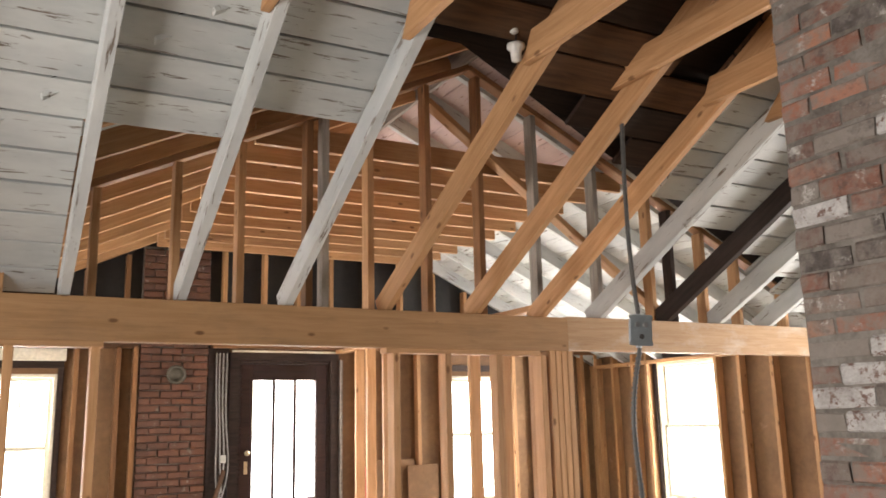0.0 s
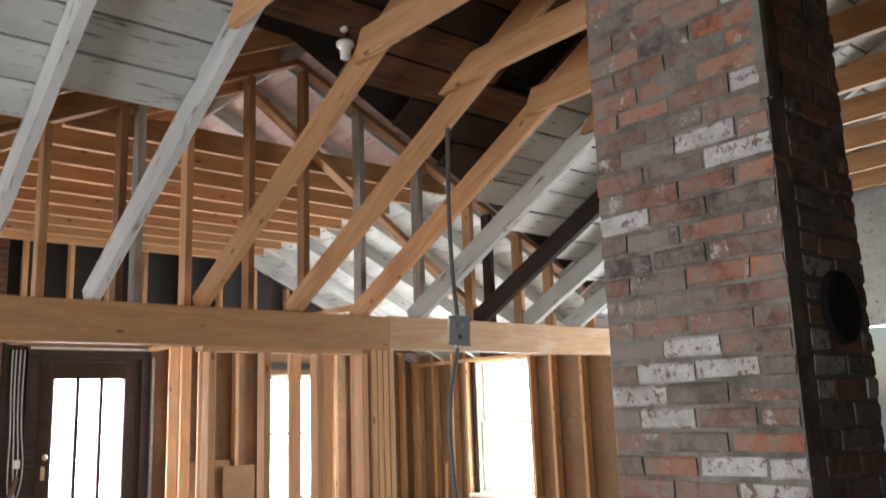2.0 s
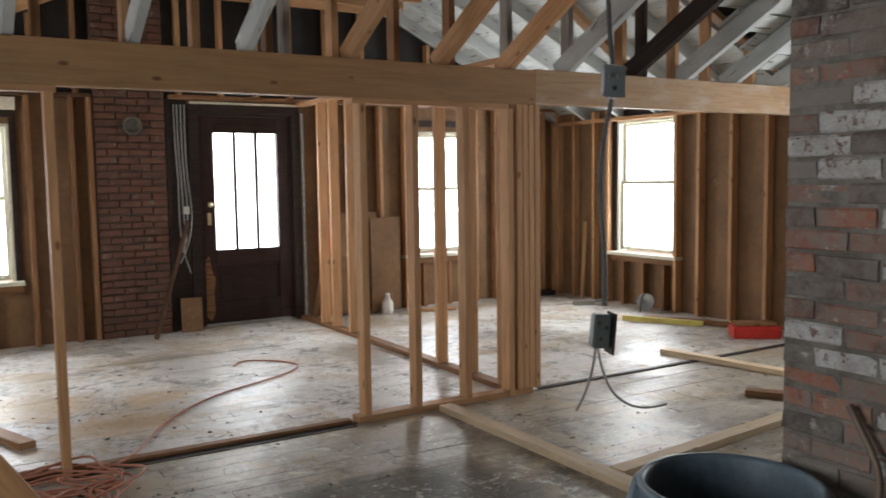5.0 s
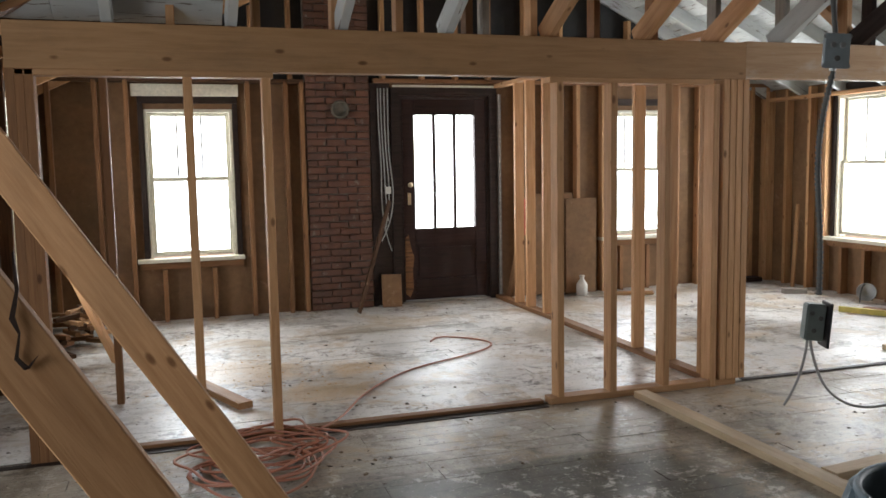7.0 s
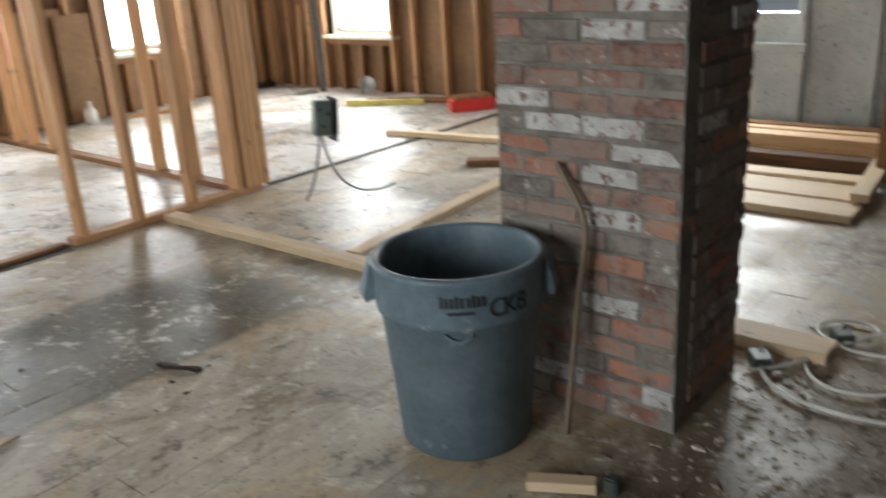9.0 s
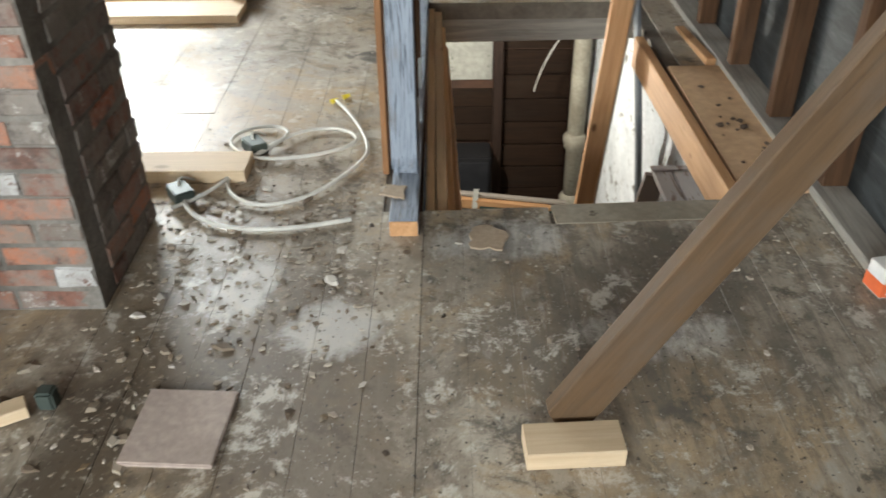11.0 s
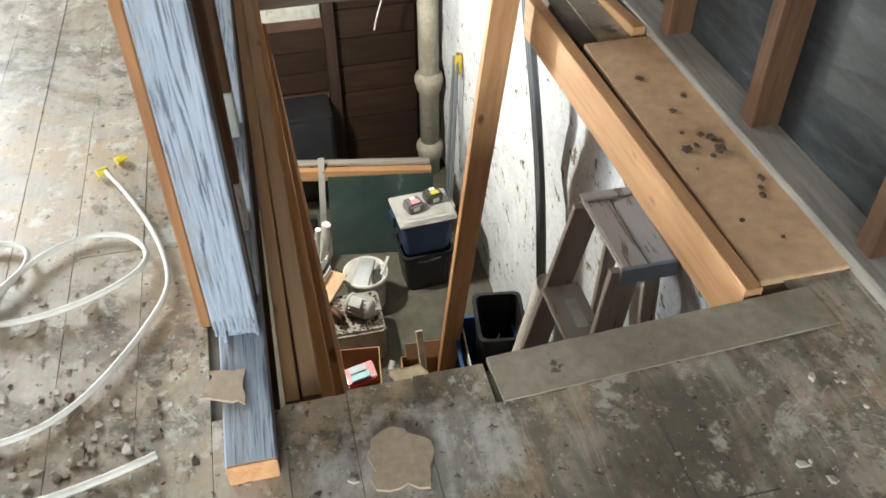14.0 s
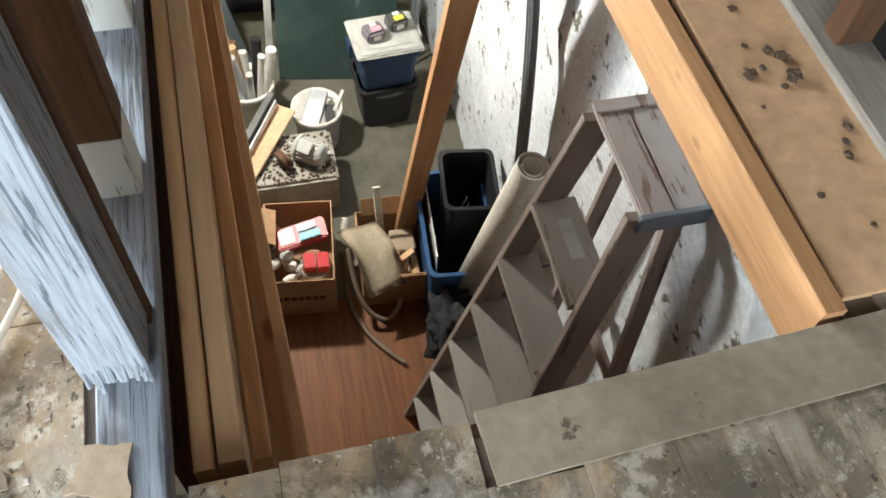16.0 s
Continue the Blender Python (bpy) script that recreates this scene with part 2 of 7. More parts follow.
wgr = n_noise(wnt, n_coord(wnt, (0.7, 15, 15)), 9.0, 6, 0.62, 0.9)
wcol = n_ramp(wnt, wgr, [(0.40, (0.10, 0.115, 0.14)), (0.455, (0.235, 0.27, 0.32)), (0.6, (0.31, 0.35, 0.41))])
wnt.links.new(n_mix(wnt, n_ramp(wnt, n_noise(wnt, n_coord(wnt, (1, 3, 3)), 3.0, 6, 0.7), [(0.55, 0.0), (0.68, 0.7)]), wcol, (0.22, 0.2, 0.18)), wb.inputs["Base Color"])
n_bump(wnt, wb, wgr, 0.6)
M_PINK = paint_wood("pinkish_roof_boards", (0.62, 0.47, 0.43), (0.2, 0.1, 0.08), 0.3)
M_BEAMW = wood("whitish_smeared_pine", (0.45, 0.29, 0.165), (0.34, 0.20, 0.105), knots=0.6, dirty=0.7, dirt=(0.50, 0.45, 0.39))
M_BOARD = mottled("brown_wall_board", (0.215, 0.118, 0.056), (0.145, 0.08, 0.039), 2.0, 0.85, 0.15, ((0.25, 0.15, 0.09), 0.63))
M_BLACK, bnt, bb = nodes_of("black_paper", 0.7)
# paler streaks in the colour imitate sheen on the paper
bst = n_noise(bnt, n_coord(bnt, (1.6, 1.6, 9)), 2.4, 6, 0.65, 1.2)
bnt.links.new(n_ramp(bnt, bst, [(0.45, (0.012, 0.014, 0.014)), (0.64, (0.032, 0.036, 0.036)), (0.8, (0.075, 0.08, 0.08))]), bb.inputs["Base Color"])
n_bump(bnt, bb, n_noise(bnt, n_coord(bnt, (1.2, 1.2, 7)), 2.0, 3, 0.5, 0.6), 0.5, 0.03)
M_FLOOR = floor_wood("grey_floor_boards", (0.20, 0.165, 0.125), (0.37, 0.32, 0.255), (0.48, 0.42, 0.335), 0.5, 0.38,
                     [(1.4, 3.15, 1.3, 0.5, (0.085, 0.075, 0.052)), (2.0, 0.8, 0.55, 0.45, (0.12, 0.09, 0.06)), (1.75, 0.45, 0.45, 0.3, (0.13, 0.098, 0.068)), (1.45, 0.95, 0.5, 0.12, (0.06, 0.045, 0.03)),
                      (3.0, 1.4, 0.8, 0.6, (0.44, 0.33, 0.21)), (2.2, -0.4, 0.3, 0.22, (0.10, 0.08, 0.06)), (2.42, 0.02, 0.1, 0.2, (0.55, 0.53, 0.5)), (1.9, -0.1, 0.25, 0.25, (0.13, 0.10, 0.07)), (2.0, -0.35, 0.1, 0.2, (0.5, 0.47, 0.43)), (2.02, 0.45, 0.1, 0.13, (0.6, 0.58, 0.54)), (2.2, 0.7, 0.15, 0.09, (0.6, 0.58, 0.54))], worn=(2.2, -0.55, 1.0, 0.85), damp_patch=(0.85, 3.2, 1.45, 0.47))
M_FLOOR2 = floor_wood("dusty_pale_floor_boards", (0.44, 0.42, 0.39), (0.60, 0.58, 0.545), (0.72, 0.70, 0.67), 0.55, 0.3,
                      [(0.35, 5.9, 0.5, 0.4, (0.52, 0.36, 0.19)), (0.8, 5.2, 0.35, 0.25, (0.50, 0.35, 0.19)), (1.15, 5.75, 0.25, 0.2, (0.50, 0.35, 0.19)), (1.5, 7.0, 0.45, 0.12, (0.24, 0.19, 0.13)), (2.9, 6.2, 0.2, 0.6, (0.28, 0.25, 0.2))])
M_UNDER = mottled("floor_underside", (0.17, 0.14, 0.11), (0.09, 0.075, 0.058), 4.0)
M_PLASTER = mottled("flaking_white_wall", (0.55, 0.58, 0.60), (0.68, 0.70, 0.72), 5.5, 0.85, 0.9, ((0.12, 0.105, 0.08), 0.585))
M_DOOR = wood("dark_stained_door", (0.035, 0.016, 0.012), (0.016, 0.008, 0.007), rough=0.45, dirty=0.1)
M_CREAM = mottled("cream_window_paint", (0.68, 0.64, 0.52), (0.58, 0.54, 0.43), 5.0, 0.5, 0.1)
M_CONC = mottled("basement_floor", (0.07, 0.066, 0.048), (0.14, 0.13, 0.098), 2.0, 0.7, 0.3)
M_PLY = mottled("plywood", (0.54, 0.36, 0.215), (0.46, 0.295, 0.165), 3.0, 0.7, 0.1)
M_CARD = mottled("cardboard", (0.42, 0.26, 0.14), (0.34, 0.2, 0.11), 5.0, 0.85, 0.1)
M_LID0 = plain("grey_plastic_lid", (0.42, 0.42, 0.39), 0.5)
M_CONC2 = mottled("whitewashed_block", (0.34, 0.33, 0.29), (0.24, 0.22, 0.18), 6.0, 0.85, 0.5, ((0.07, 0.05, 0.035), 0.6))
M_EDGE = mottled("trodden_edge_board", (0.36, 0.315, 0.245), (0.24, 0.205, 0.155), 5.0, 0.6, 0.3, ((0.10, 0.08, 0.06), 0.62))
M_MORTAR = mottled("mortar", (0.10, 0.088, 0.074), (0.23, 0.21, 0.185), 8.0, 0.95, 0.9)
M_BACKING = mottled("plain_black_backing", (0.010, 0.010, 0.010), (0.018, 0.017, 0.016), 4.0, 0.7, 0.2)


def brick_mat():
    m, nt, b = nodes_of("old_brick", 0.9, spec=0.2)
    col = n_ramp(nt, n_rand(nt), [(0.0, (0.25, 0.11, 0.075)), (0.2, (0.12, 0.09, 0.078)), (0.34, (0.33, 0.125, 0.075)),
                                  (0.5, (0.19, 0.145, 0.12)), (0.62, (0.10, 0.086, 0.078)), (0.72, (0.32, 0.18, 0.125)), (0.82, (0.42, 0.15, 0.08)), (0.92, (0.22, 0.19, 0.165))])
    v = n_coord(nt)
    grime = n_noise(nt, v, 11.0, 9, 0.78)
    col = n_mix(nt, n_ramp(nt, grime, [(0.45, 0.0), (0.6, 0.65)]), col, (0.25, 0.225, 0.20))
    soot = n_noise(nt, v, 6.0, 8, 0.75)
    col = n_mix(nt, n_ramp(nt, soot, [(0.52, 0.0), (0.66, 0.85)]), col, (0.05, 0.043, 0.04))
    lime = n_noise(nt, v, 8.0, 9, 0.8)
    col = n_mix(nt, n_ramp(nt, lime, [(0.58, 0.0), (0.63, 0.85)]), col, (0.5, 0.48, 0.44))
    pos = nt.nodes.new("ShaderNodeNewGeometry").outputs["Position"]
    run = n_mix(nt, 0.45, n_noise(nt, pos, 3.0, 8, 0.75, 0.5), n_noise(nt, pos, 26.0, 6, 0.7))
    col = n_mix(nt, n_ramp(nt, run, [(0.48, 0.0), (0.58, 0.75)]), col, (0.20, 0.18, 0.155))
    col = n_mix(nt, n_ramp(nt, run, [(0.36, 0.7), (0.46, 0.0)]), col, (0.06, 0.052, 0.047))
    nt.links.new(col, b.inputs["Base Color"])
    n_bump(nt, b, n_noise(nt, v, 40.0, 6, 0.7), 0.9, 0.006)
    return m


M_BRICK = brick_mat()
M_LIME = mottled("limewashed_brick", (0.52, 0.51, 0.49), (0.33, 0.31, 0.29), 14.0, 0.9, 0.9, ((0.16, 0.10, 0.08), 0.54))
glass_m, gnt, gb = nodes_of("window_glass", 0.02)
gb.inputs["Transmission Weight"].default_value = 1.0
gb.inputs["IOR"].default_value = 1.45
gb.inputs["Base Color"].default_value = (0.96, 0.98, 0.97, 1)
M_GLASS = glass_m


# ---- builders ----
def mesh_ob(name, verts, faces, mat, parent=None, label="", m=None, smooth=False):
    me = bpy.data.meshes.new(name)
    me.from_pydata(verts, [], faces)
    me.update()
    if mat:
        me.materials.append(mat)
    if smooth:
        me.polygons.foreach_set("use_smooth", [True] * len(me.polygons))
    ob = new(name, me)
    if m is not None:
        ob.matrix_world = m
    if parent:
        ob.parent = parent
        ob.matrix_parent_inverse = parent.matrix_basis.inverted()
    if label:
        ob["label"] = label
    return ob


def part(name, bm, mat, parent=None, label="", m=None, smooth=False):
    me = bpy.data.meshes.new(name)
    bm.normal_update()
    bm.to_mesh(me)
    bm.free()
    if mat:
        me.materials.append(mat)
    if smooth:
        me.polygons.foreach_set("use_smooth", [True] * len(me.polygons))
    ob = new(name, me)
    if m is not None:
        ob.matrix_world = m
    if parent:
        ob.parent = parent
        ob.matrix_parent_inverse = parent.matrix_basis.inverted()
    if label:
        ob["label"] = label
    return ob


def prism(L, w, h, bev=0.003, sk0=0.0, sk1=0.0):
    """An eight-sided stick along x: chamfered corners, ends sheared by sk0 and sk1 along its height."""
    a, c = w / 2, h / 2
    e = min(bev, a * 0.4, c * 0.4)
    ring = [(-a + e, -c), (a - e, -c), (a, -c + e), (a, c - e), (a - e, c), (-a + e, c), (-a, c - e), (-a, -c + e)]
    verts = [(sk0 * z, y, z) for y, z in ring] + [(L + sk1 * z, y, z) for y, z in ring]
    faces = [(i, i + 8, (i + 1) % 8 + 8, (i + 1) % 8) for i in range(8)] + [tuple(range(8)), tuple(range(15, 7, -1))]
    return verts, faces


def along(p0, p1, up=(0, 0, 1)):
    p0, p1 = Vector(p0), Vector(p1)
    x = (p1 - p0).normalized()
    y = Vector(up).cross(x).normalized()
    z = x.cross(y)
    m = Matrix((x, y, z)).transposed().to_4x4()
    m.translation = p0
    return m, (p1 - p0).length


def bar(name, p0, p1, w, h, mat, up=(0, 0, 1), parent=None, label="", category="", group="", kind="", sk=(0, 0), bev=0.003):
    """A straight piece of timber from p0 to p1: w across, h along up."""
    m, L = along(p0, p1, up)
    ob = mesh_ob(name, *prism(L, w, h, bev, *sk), mat, parent, label, m)
    return tagged(ob, "", category, group, kind)


def add_box(bm, x0, x1, y0, y1, z0, z1):
    vs = [bm.verts.new(p) for p in ((x0, y0, z0), (x1, y0, z0), (x1, y1, z0), (x0, y1, z0), (x0, y0, z1), (x1, y0, z1), (x1, y1, z1), (x0, y1, z1))]
    for f in ((0, 3, 2, 1), (4, 5, 6, 7), (0, 1, 5, 4), (1, 2, 6, 5), (2, 3, 7, 6), (3, 0, 4, 7)):
        bm.faces.new([vs[i] for i in f])


def boxes(name, cells, mat, parent=None, label="", bevel=0.0, m=None):
    bm = bmesh.new()
    for c in cells:
        add_box(bm, *c)
    if bevel:
        bmesh.ops.bevel(bm, geom=bm.edges[:], offset=bevel, segments=2, affect="EDGES")
    return part(name, bm, mat, parent, label, m)


def wall(name, axis, at, thick, u0, u1, z0, z1, holes, mat, label):
    """A wall with openings through it. axis 'y': it stands at y=at and runs along x."""
    us = sorted({u0, u1, *[h[0] for h in holes], *[h[1] for h in holes]})
    zs = sorted({z0, z1, *[h[2] for h in holes], *[h[3] for h in holes]})
    cells = []
    for a, b in zip(us, us[1:]):
        for c, d in zip(zs, zs[1:]):
            if any(h[0] <= a and b <= h[1] and h[2] <= c and d <= h[3] for h in holes):
                continue
            cells.append((a, b, at, at + thick, c, d) if axis == "y" else (at, at + thick, a, b, c, d))
    return tagged(boxes(name, cells, mat), label, "wall", kind="structure")


def tube(name, pts, r, mat, parent=None, label="", res=5, cyclic=False):
    """A round cord, wire or pipe along smooth points, as a mesh."""
    cu = bpy.data.curves.new(name, "CURVE")
    cu.dimensions, cu.bevel_depth, cu.bevel_resolution, cu.resolution_u = "3D", r, 2, res
    sp = cu.splines.new("NURBS")
    sp.points.add(len(pts) - 1)
    for q, p in zip(sp.points, pts):
        q.co = (*p, 1)
    sp.order_u, sp.use_endpoint_u, sp.use_cyclic_u = min(4, len(pts)), not cyclic, cyclic
    cu.use_fill_caps = True
    tmp = bpy.data.objects.new(name, cu)
    me = bpy.data.meshes.new_from_object(tmp)
    bpy.data.objects.remove(tmp)
    me.materials.clear()
    me.materials.append(mat)
    me.polygons.foreach_set("use_smooth", [True] * len(me.polygons))
    ob = new(name, me)
    if parent:
        ob.parent = parent
        ob.matrix_parent_inverse = parent.matrix_basis.inverted()
    if label:
        ob["label"] = label
    return ob


def lathe(bm, prof, seg=32, z0=0.0):
    rings = []
    for r, z in prof:
        rings.append([bm.verts.new((r * math.cos(2 * math.pi * i / seg), r * math.sin(2 * math.pi * i / seg), z + z0)) for i in range(seg)])
    for a, b in zip(rings, rings[1:]):
        for i in range(seg):
            bm.faces.new((a[i], a[(i + 1) % seg], b[(i + 1) % seg], b[i]))
    bm.faces.new(rings[0][::-1])
    bm.faces.new(rings[-1])
    return rings


def thing(name, at, label, category, group=""):
    ob = new(name)
    ob.empty_display_size = 0.1
    ob.matrix_world = at if isinstance(at, Matrix) else pose(*at)
    return tagged(ob, label, category, group)


# ---- the large structure ----
XL, XR, YB, YN, YF = -1.15, 6.57, 4.48, -1.06, 8.22     # side walls, beam line, near wall, far wall
XW = -2.3                                               # end wall of the main room
ZB0, ZB1 = 1.885, 2.105                                 # the beam's underside and top
SL = 0.53                                               # roof slope
RX, RZ = 2.72, 3.86                                     # ridge of the cross gable

WIN_L = (-0.22, 0.56, 0.585, 1.945)
WIN_M = (4.48, 5.22, 0.585, 1.945)
DOOR = (2.17, 3.115, 0.0, 2.085)
WIN_R = (6.28, 7.14, 0.58, 2.03)
WIN_W = (6.55, 7.25, 0.62, 1.95)
wall("wall_north", "y", YF, 0.16, XL - 0.2, XR + 0.2, -0.3, 2.2, [WIN_L, WIN_M, DOOR], M_BOARD, "brown fibreboard wall between bare studs")
# plain black backing between the gable studs
wall("wall_north_upper", "y", YF, 0.16, XL - 0.2, XR + 0.2, 2.2, 4.1, [], M_BACKING, "black backing behind bare gable studs")
wall("wall_east", "x", XR, 0.16, YB + 0.02, YF, -0.3, 2.6, [WIN_R], M_BOARD, "brown fibreboard wall between bare studs")
wall("wall_west", "x", XL - 0.16, 0.16, YB + 0.02, YF, -0.3, 2.6, [WIN_W], M_BOARD, "brown fibreboard wall between bare studs")
# openings in the two end walls are assumed, cut to let the fills in
wall("wall_east_main", "x", XR, 0.16, YN, YB + 0.02, -0.3, 3.9, [(2.2, 3.6, 0.8, 2.0)], M_WHITE, "white-painted plank wall")
wall("wall_west_main", "x", XW - 0.16, 0.16, YN, YB + 0.02, -0.3, 3.9, [(0.3, 2.9, 0.65, 2.15)], M_BOARD, "plain wall board")
wall("wall_south", "y", YN - 0.16, 0.16, XW - 0.16, XR + 0.16, -0.3, 3.05, [], M_BLACK, "black insulation paper behind bare studs")
wall("wall_northwest", "y", YB + 0.02, 0.12, XW, XL - 0.16, -0.3, 2.6, [], M_BOARD, "plain wall board")

# ground outside and the neighbouring house
bm = bmesh.new()
add_box(bm, -400, 400, -400, 400, -2.9, -2.56)
tagged(part("ground", bm, mottled("pale_ground", (0.5, 0.5, 0.48), (0.4, 0.4, 0.36), 0.4)), "pale ground around the house", "ground", kind="structure")

M_OUTB = mottled("outdoor_red_brick", (0.40, 0.17, 0.11), (0.30, 0.13, 0.09), 3.0, 0.9, 0.3)
M_OUTM = mottled("outdoor_pale_mortar", (0.5, 0.47, 0.42), (0.42, 0.39, 0.35), 6.0, 0.95, 0.3)
PIERS = [tagged(boxes("brick_pier", [(a + 0.01, b - 0.01, 12.03, 12.6, -2.56, 4.2)], M_OUTM), "red brick porch pier outside in daylight", "pier", "porch piers") for a, b in ((0.41, 1.51), (3.98, 5.08))]
# beam and its posts
bar("beam", (-0.72, YB, (ZB0 + ZB1) / 2), (3.335, YB, (ZB0 + ZB1) / 2), 0.09, ZB1 - ZB0, M_BEAM, label="new pale pine header beam with dark knots", category="beam")
bar("beam", (3.34, YB + 0.005, (ZB0 + ZB1) / 2 + 0.01), (XR, YB + 0.005, (ZB0 + ZB1) / 2 + 0.01), 0.09, ZB1 - ZB0, M_BEAMW, label="weathered pine header beam with whitish smears", category="beam")


def stud(x, y, z0, z1, mat, w=0.042, d=0.09, face="y", label="", group="wall studs"):
    up = (0, 1, 0) if face == "y" else (1, 0, 0)
    return bar("stud", (x, y, z0), (x, y, z1), w, d, mat, up=up, label=label or "bare timber wall stud", category="stud", group=group)

# floors: one thin deck under the boards
deck = tagged(boxes("floor", [(XW, 2.57, YN, YB, -0.09, -0.006), (2.57, XR, 0.30, YB, -0.09, -0.006), (4.6, XR, YN, 0.30, -0.09, -0.006), (2.57, 4.6, YN, -0.74, -0.09, -0.006),
                              (XL, XR, YB, YF, -0.09, -0.006)], M_UNDER), "worn grey floor boards with dirt in the joints", "floor", kind="structure")

# roof planes: main roof with its ridge along x, cross gable with its ridge along y
ROOF0 = 2.26                                             # underside of the boards above the beam
RY = 1.00


def main_z(y):
    return ROOF0 + SL * (YB - y)


roof_front = tagged(new("roof_front"), "old white and dark roof boards", "roof", kind="structure")
roof_back = tagged(new("roof_back"), "old roof boards over the back slope", "roof", kind="structure")
roof_gable = tagged(new("roof_gable"), "white and pinkish boards of a cross gable", "roof", kind="structure")


def roof_board(parent, x0, x1, y0, mat, back=False):
    """One board along x; y0 its lower edge on the front slope."""
    y = 2 * RY - y0 if back else y0
    s = 1 if back else -1
    m, L = along((x0, y, main_z(y0) + 0.011), (x1, y, main_z(y0) + 0.011), (0, -s * SL, 1))
    w = 0.205
    vs, fs = prism(L, w - random.uniform(0.008, 0.017), 0.022)
    ob = mesh_ob("board", vs, fs, mat, parent, m=m @ Matrix.Translation((0, s * w / 2, 0)))
    return ob


y = 4.70
while y > RY:
    lim = 0.28 if y > 3.66 else (0.86 if y > 3.47 else 1.52)
    cuts = [XW, random.uniform(-1.2, -0.4), lim]
    for a, b in zip(cuts, cuts[1:]):
        roof_board(roof_front, a, b - 0.003, y, M_WHITE)
    if y < 3.07:                                         # dark unpainted boards over the opening's head
        lo = 1.55
        roof_board(roof_front, lo, lo + 1.3 + random.uniform(-0.2, 0.2), y, M_DARK if random.random() < 0.4 else M_BROWN)
        roof_board(roof_front, lo + 1.6, 3.35, y, M_BROWN)
        roof_board(roof_front, 3.36, XR, y, M_WHITE)
    elif y < 3.95:                                       # cut edge running down beside the valley
        lo = 1.95 + (y - 3.03) * 2.45
        if lo < 3.3:
            roof_board(roof_front, lo, 3.35, y, M_BROWN if random.random() < 0.7 else M_DARK)
        roof_board(roof_front, max(lo, 3.36), XR, y, M_WHITE)
    else:
        lo = 1.95 + (y - 3.03) * 2.45
        if lo < XR:
            roof_board(roof_front, lo, XR, y, M_WHITE)
    roof_board(roof_back, XW, XR, y, M_BROWN, back=True)
    y -= 0.181

# added dark cover above the boards, to keep daylight out of the joints
bm = bmesh.new()
for a, b, c, d in (((XW - 0.3), 2 * RY - YB - 0.5, RY, XR + 0.3),):
    v = [bm.verts.new(p) for p in ((a, b, main_z(YB + 0.5) + 0.06), (d, b, main_z(YB + 0.5) + 0.06), (d, c, main_z(RY) + 0.06), (a, c, main_z(RY) + 0.06))]
    bm.faces.new(v)
v = [bm.verts.new(p) for p in ((XW - 0.3, YB + 0.5, main_z(YB + 0.5) + 0.06), *[(u, q, main_z(q) + 0.06) for u, q in ((0.26, YB + 0.5), (0.26, 3.62), (0.84, 3.62), (0.84, 3.44), (1.5, 3.44), (1.5, 3.0), (1.75, 3.0))], (1.75, RY, main_z(RY) + 0.06), (XW - 0.3, RY, main_z(RY) + 0.06))]
bm.faces.new(v)
v = [bm.verts.new(p) for p in ((1.75, RY, main_z(RY) + 0.06), (1.75, 3.0, main_z(3.0) + 0.06), (XR + 0.3, YB + 0.43, main_z(YB + 0.43) + 0.06), (XR + 0.3, RY, main_z(RY) + 0.06))]
bm.faces.new(v)
bmesh.ops.solidify(bm, geom=bm.faces[:], thickness=-0.03)
part("shingle_bed", bm, M_DARK, roof_front)


def gable_z(x):
    return RZ - 0.47 * abs(x - RX)


GY1 = YF + 0.3


def valley_y(x, lift=0.0):
    """Where the gable's slope at x meets the main slope."""
    return max(RY + 0.1, YB - (gable_z(x) + lift - ROOF0) / SL)


# added dark cover that keeps daylight out above the gable boards
bm = bmesh.new()
for xe in (XR + 0.4, XL - 0.5):
    v = [bm.verts.new((x, y, gable_z(x) + 0.17)) for x, y in ((RX, valley_y(RX, 0.17)), (xe, valley_y(xe, 0.17)), (xe, GY1), (RX, GY1))]
    bm.faces.new(v)
bmesh.ops.solidify(bm, geom=bm.faces[:], thickness=-0.03)
part("shingle_bed", bm, M_DARK, roof_gable)
for side in (1, -1):
    d = 0.02
    run = (XR + 0.25 - RX) if side > 0 else (RX - XL + 0.25)
    while d < run:
        w = 0.185
        xm = RX + side * (d + w / 2)
        mat = M_PINK if (d < 1.15) else M_WHITE
        m, L = along((xm, valley_y(xm, 0.13) + 0.04, gable_z(xm) + 0.13), (xm, GY1 - 0.15, gable_z(xm) + 0.13), (side * 0.47, 0, 1))
        mesh_ob("board", *prism(L, 0.203, 0.02), mat, roof_gable, m=m)
        d += w
# rafters of the cross gable
yy = 2.0
while yy < YF:
    for side in (1, -1):
        xe = XR + 0.1 if side > 0 else XL - 0.1
        if yy < YB + 0.4:
            reach = max(0.3, (RZ - 0.03 - main_z(yy)) / 0.47)
            xe = min(xe, RX + reach) if side > 0 else max(xe, RX - reach)
        bar("rafter", (RX + side * 0.02, yy, gable_z(RX) + 0.05), (xe, yy, gable_z(xe) + 0.05), 0.045, 0.13, M_WHITE if side > 0 else M_NEW,
            label="white-painted old rafter of the cross gable" if side > 0 else "new pine rafter of the cross gable", category="rafter", group="gable rafters")
    yy += 0.56
bar("ridge_board", (RX, 2.0, RZ + 0.05), (RX, YF, RZ + 0.05), 0.03, 0.16, M_GREYW, label="grey weathered ridge board", category="beam")

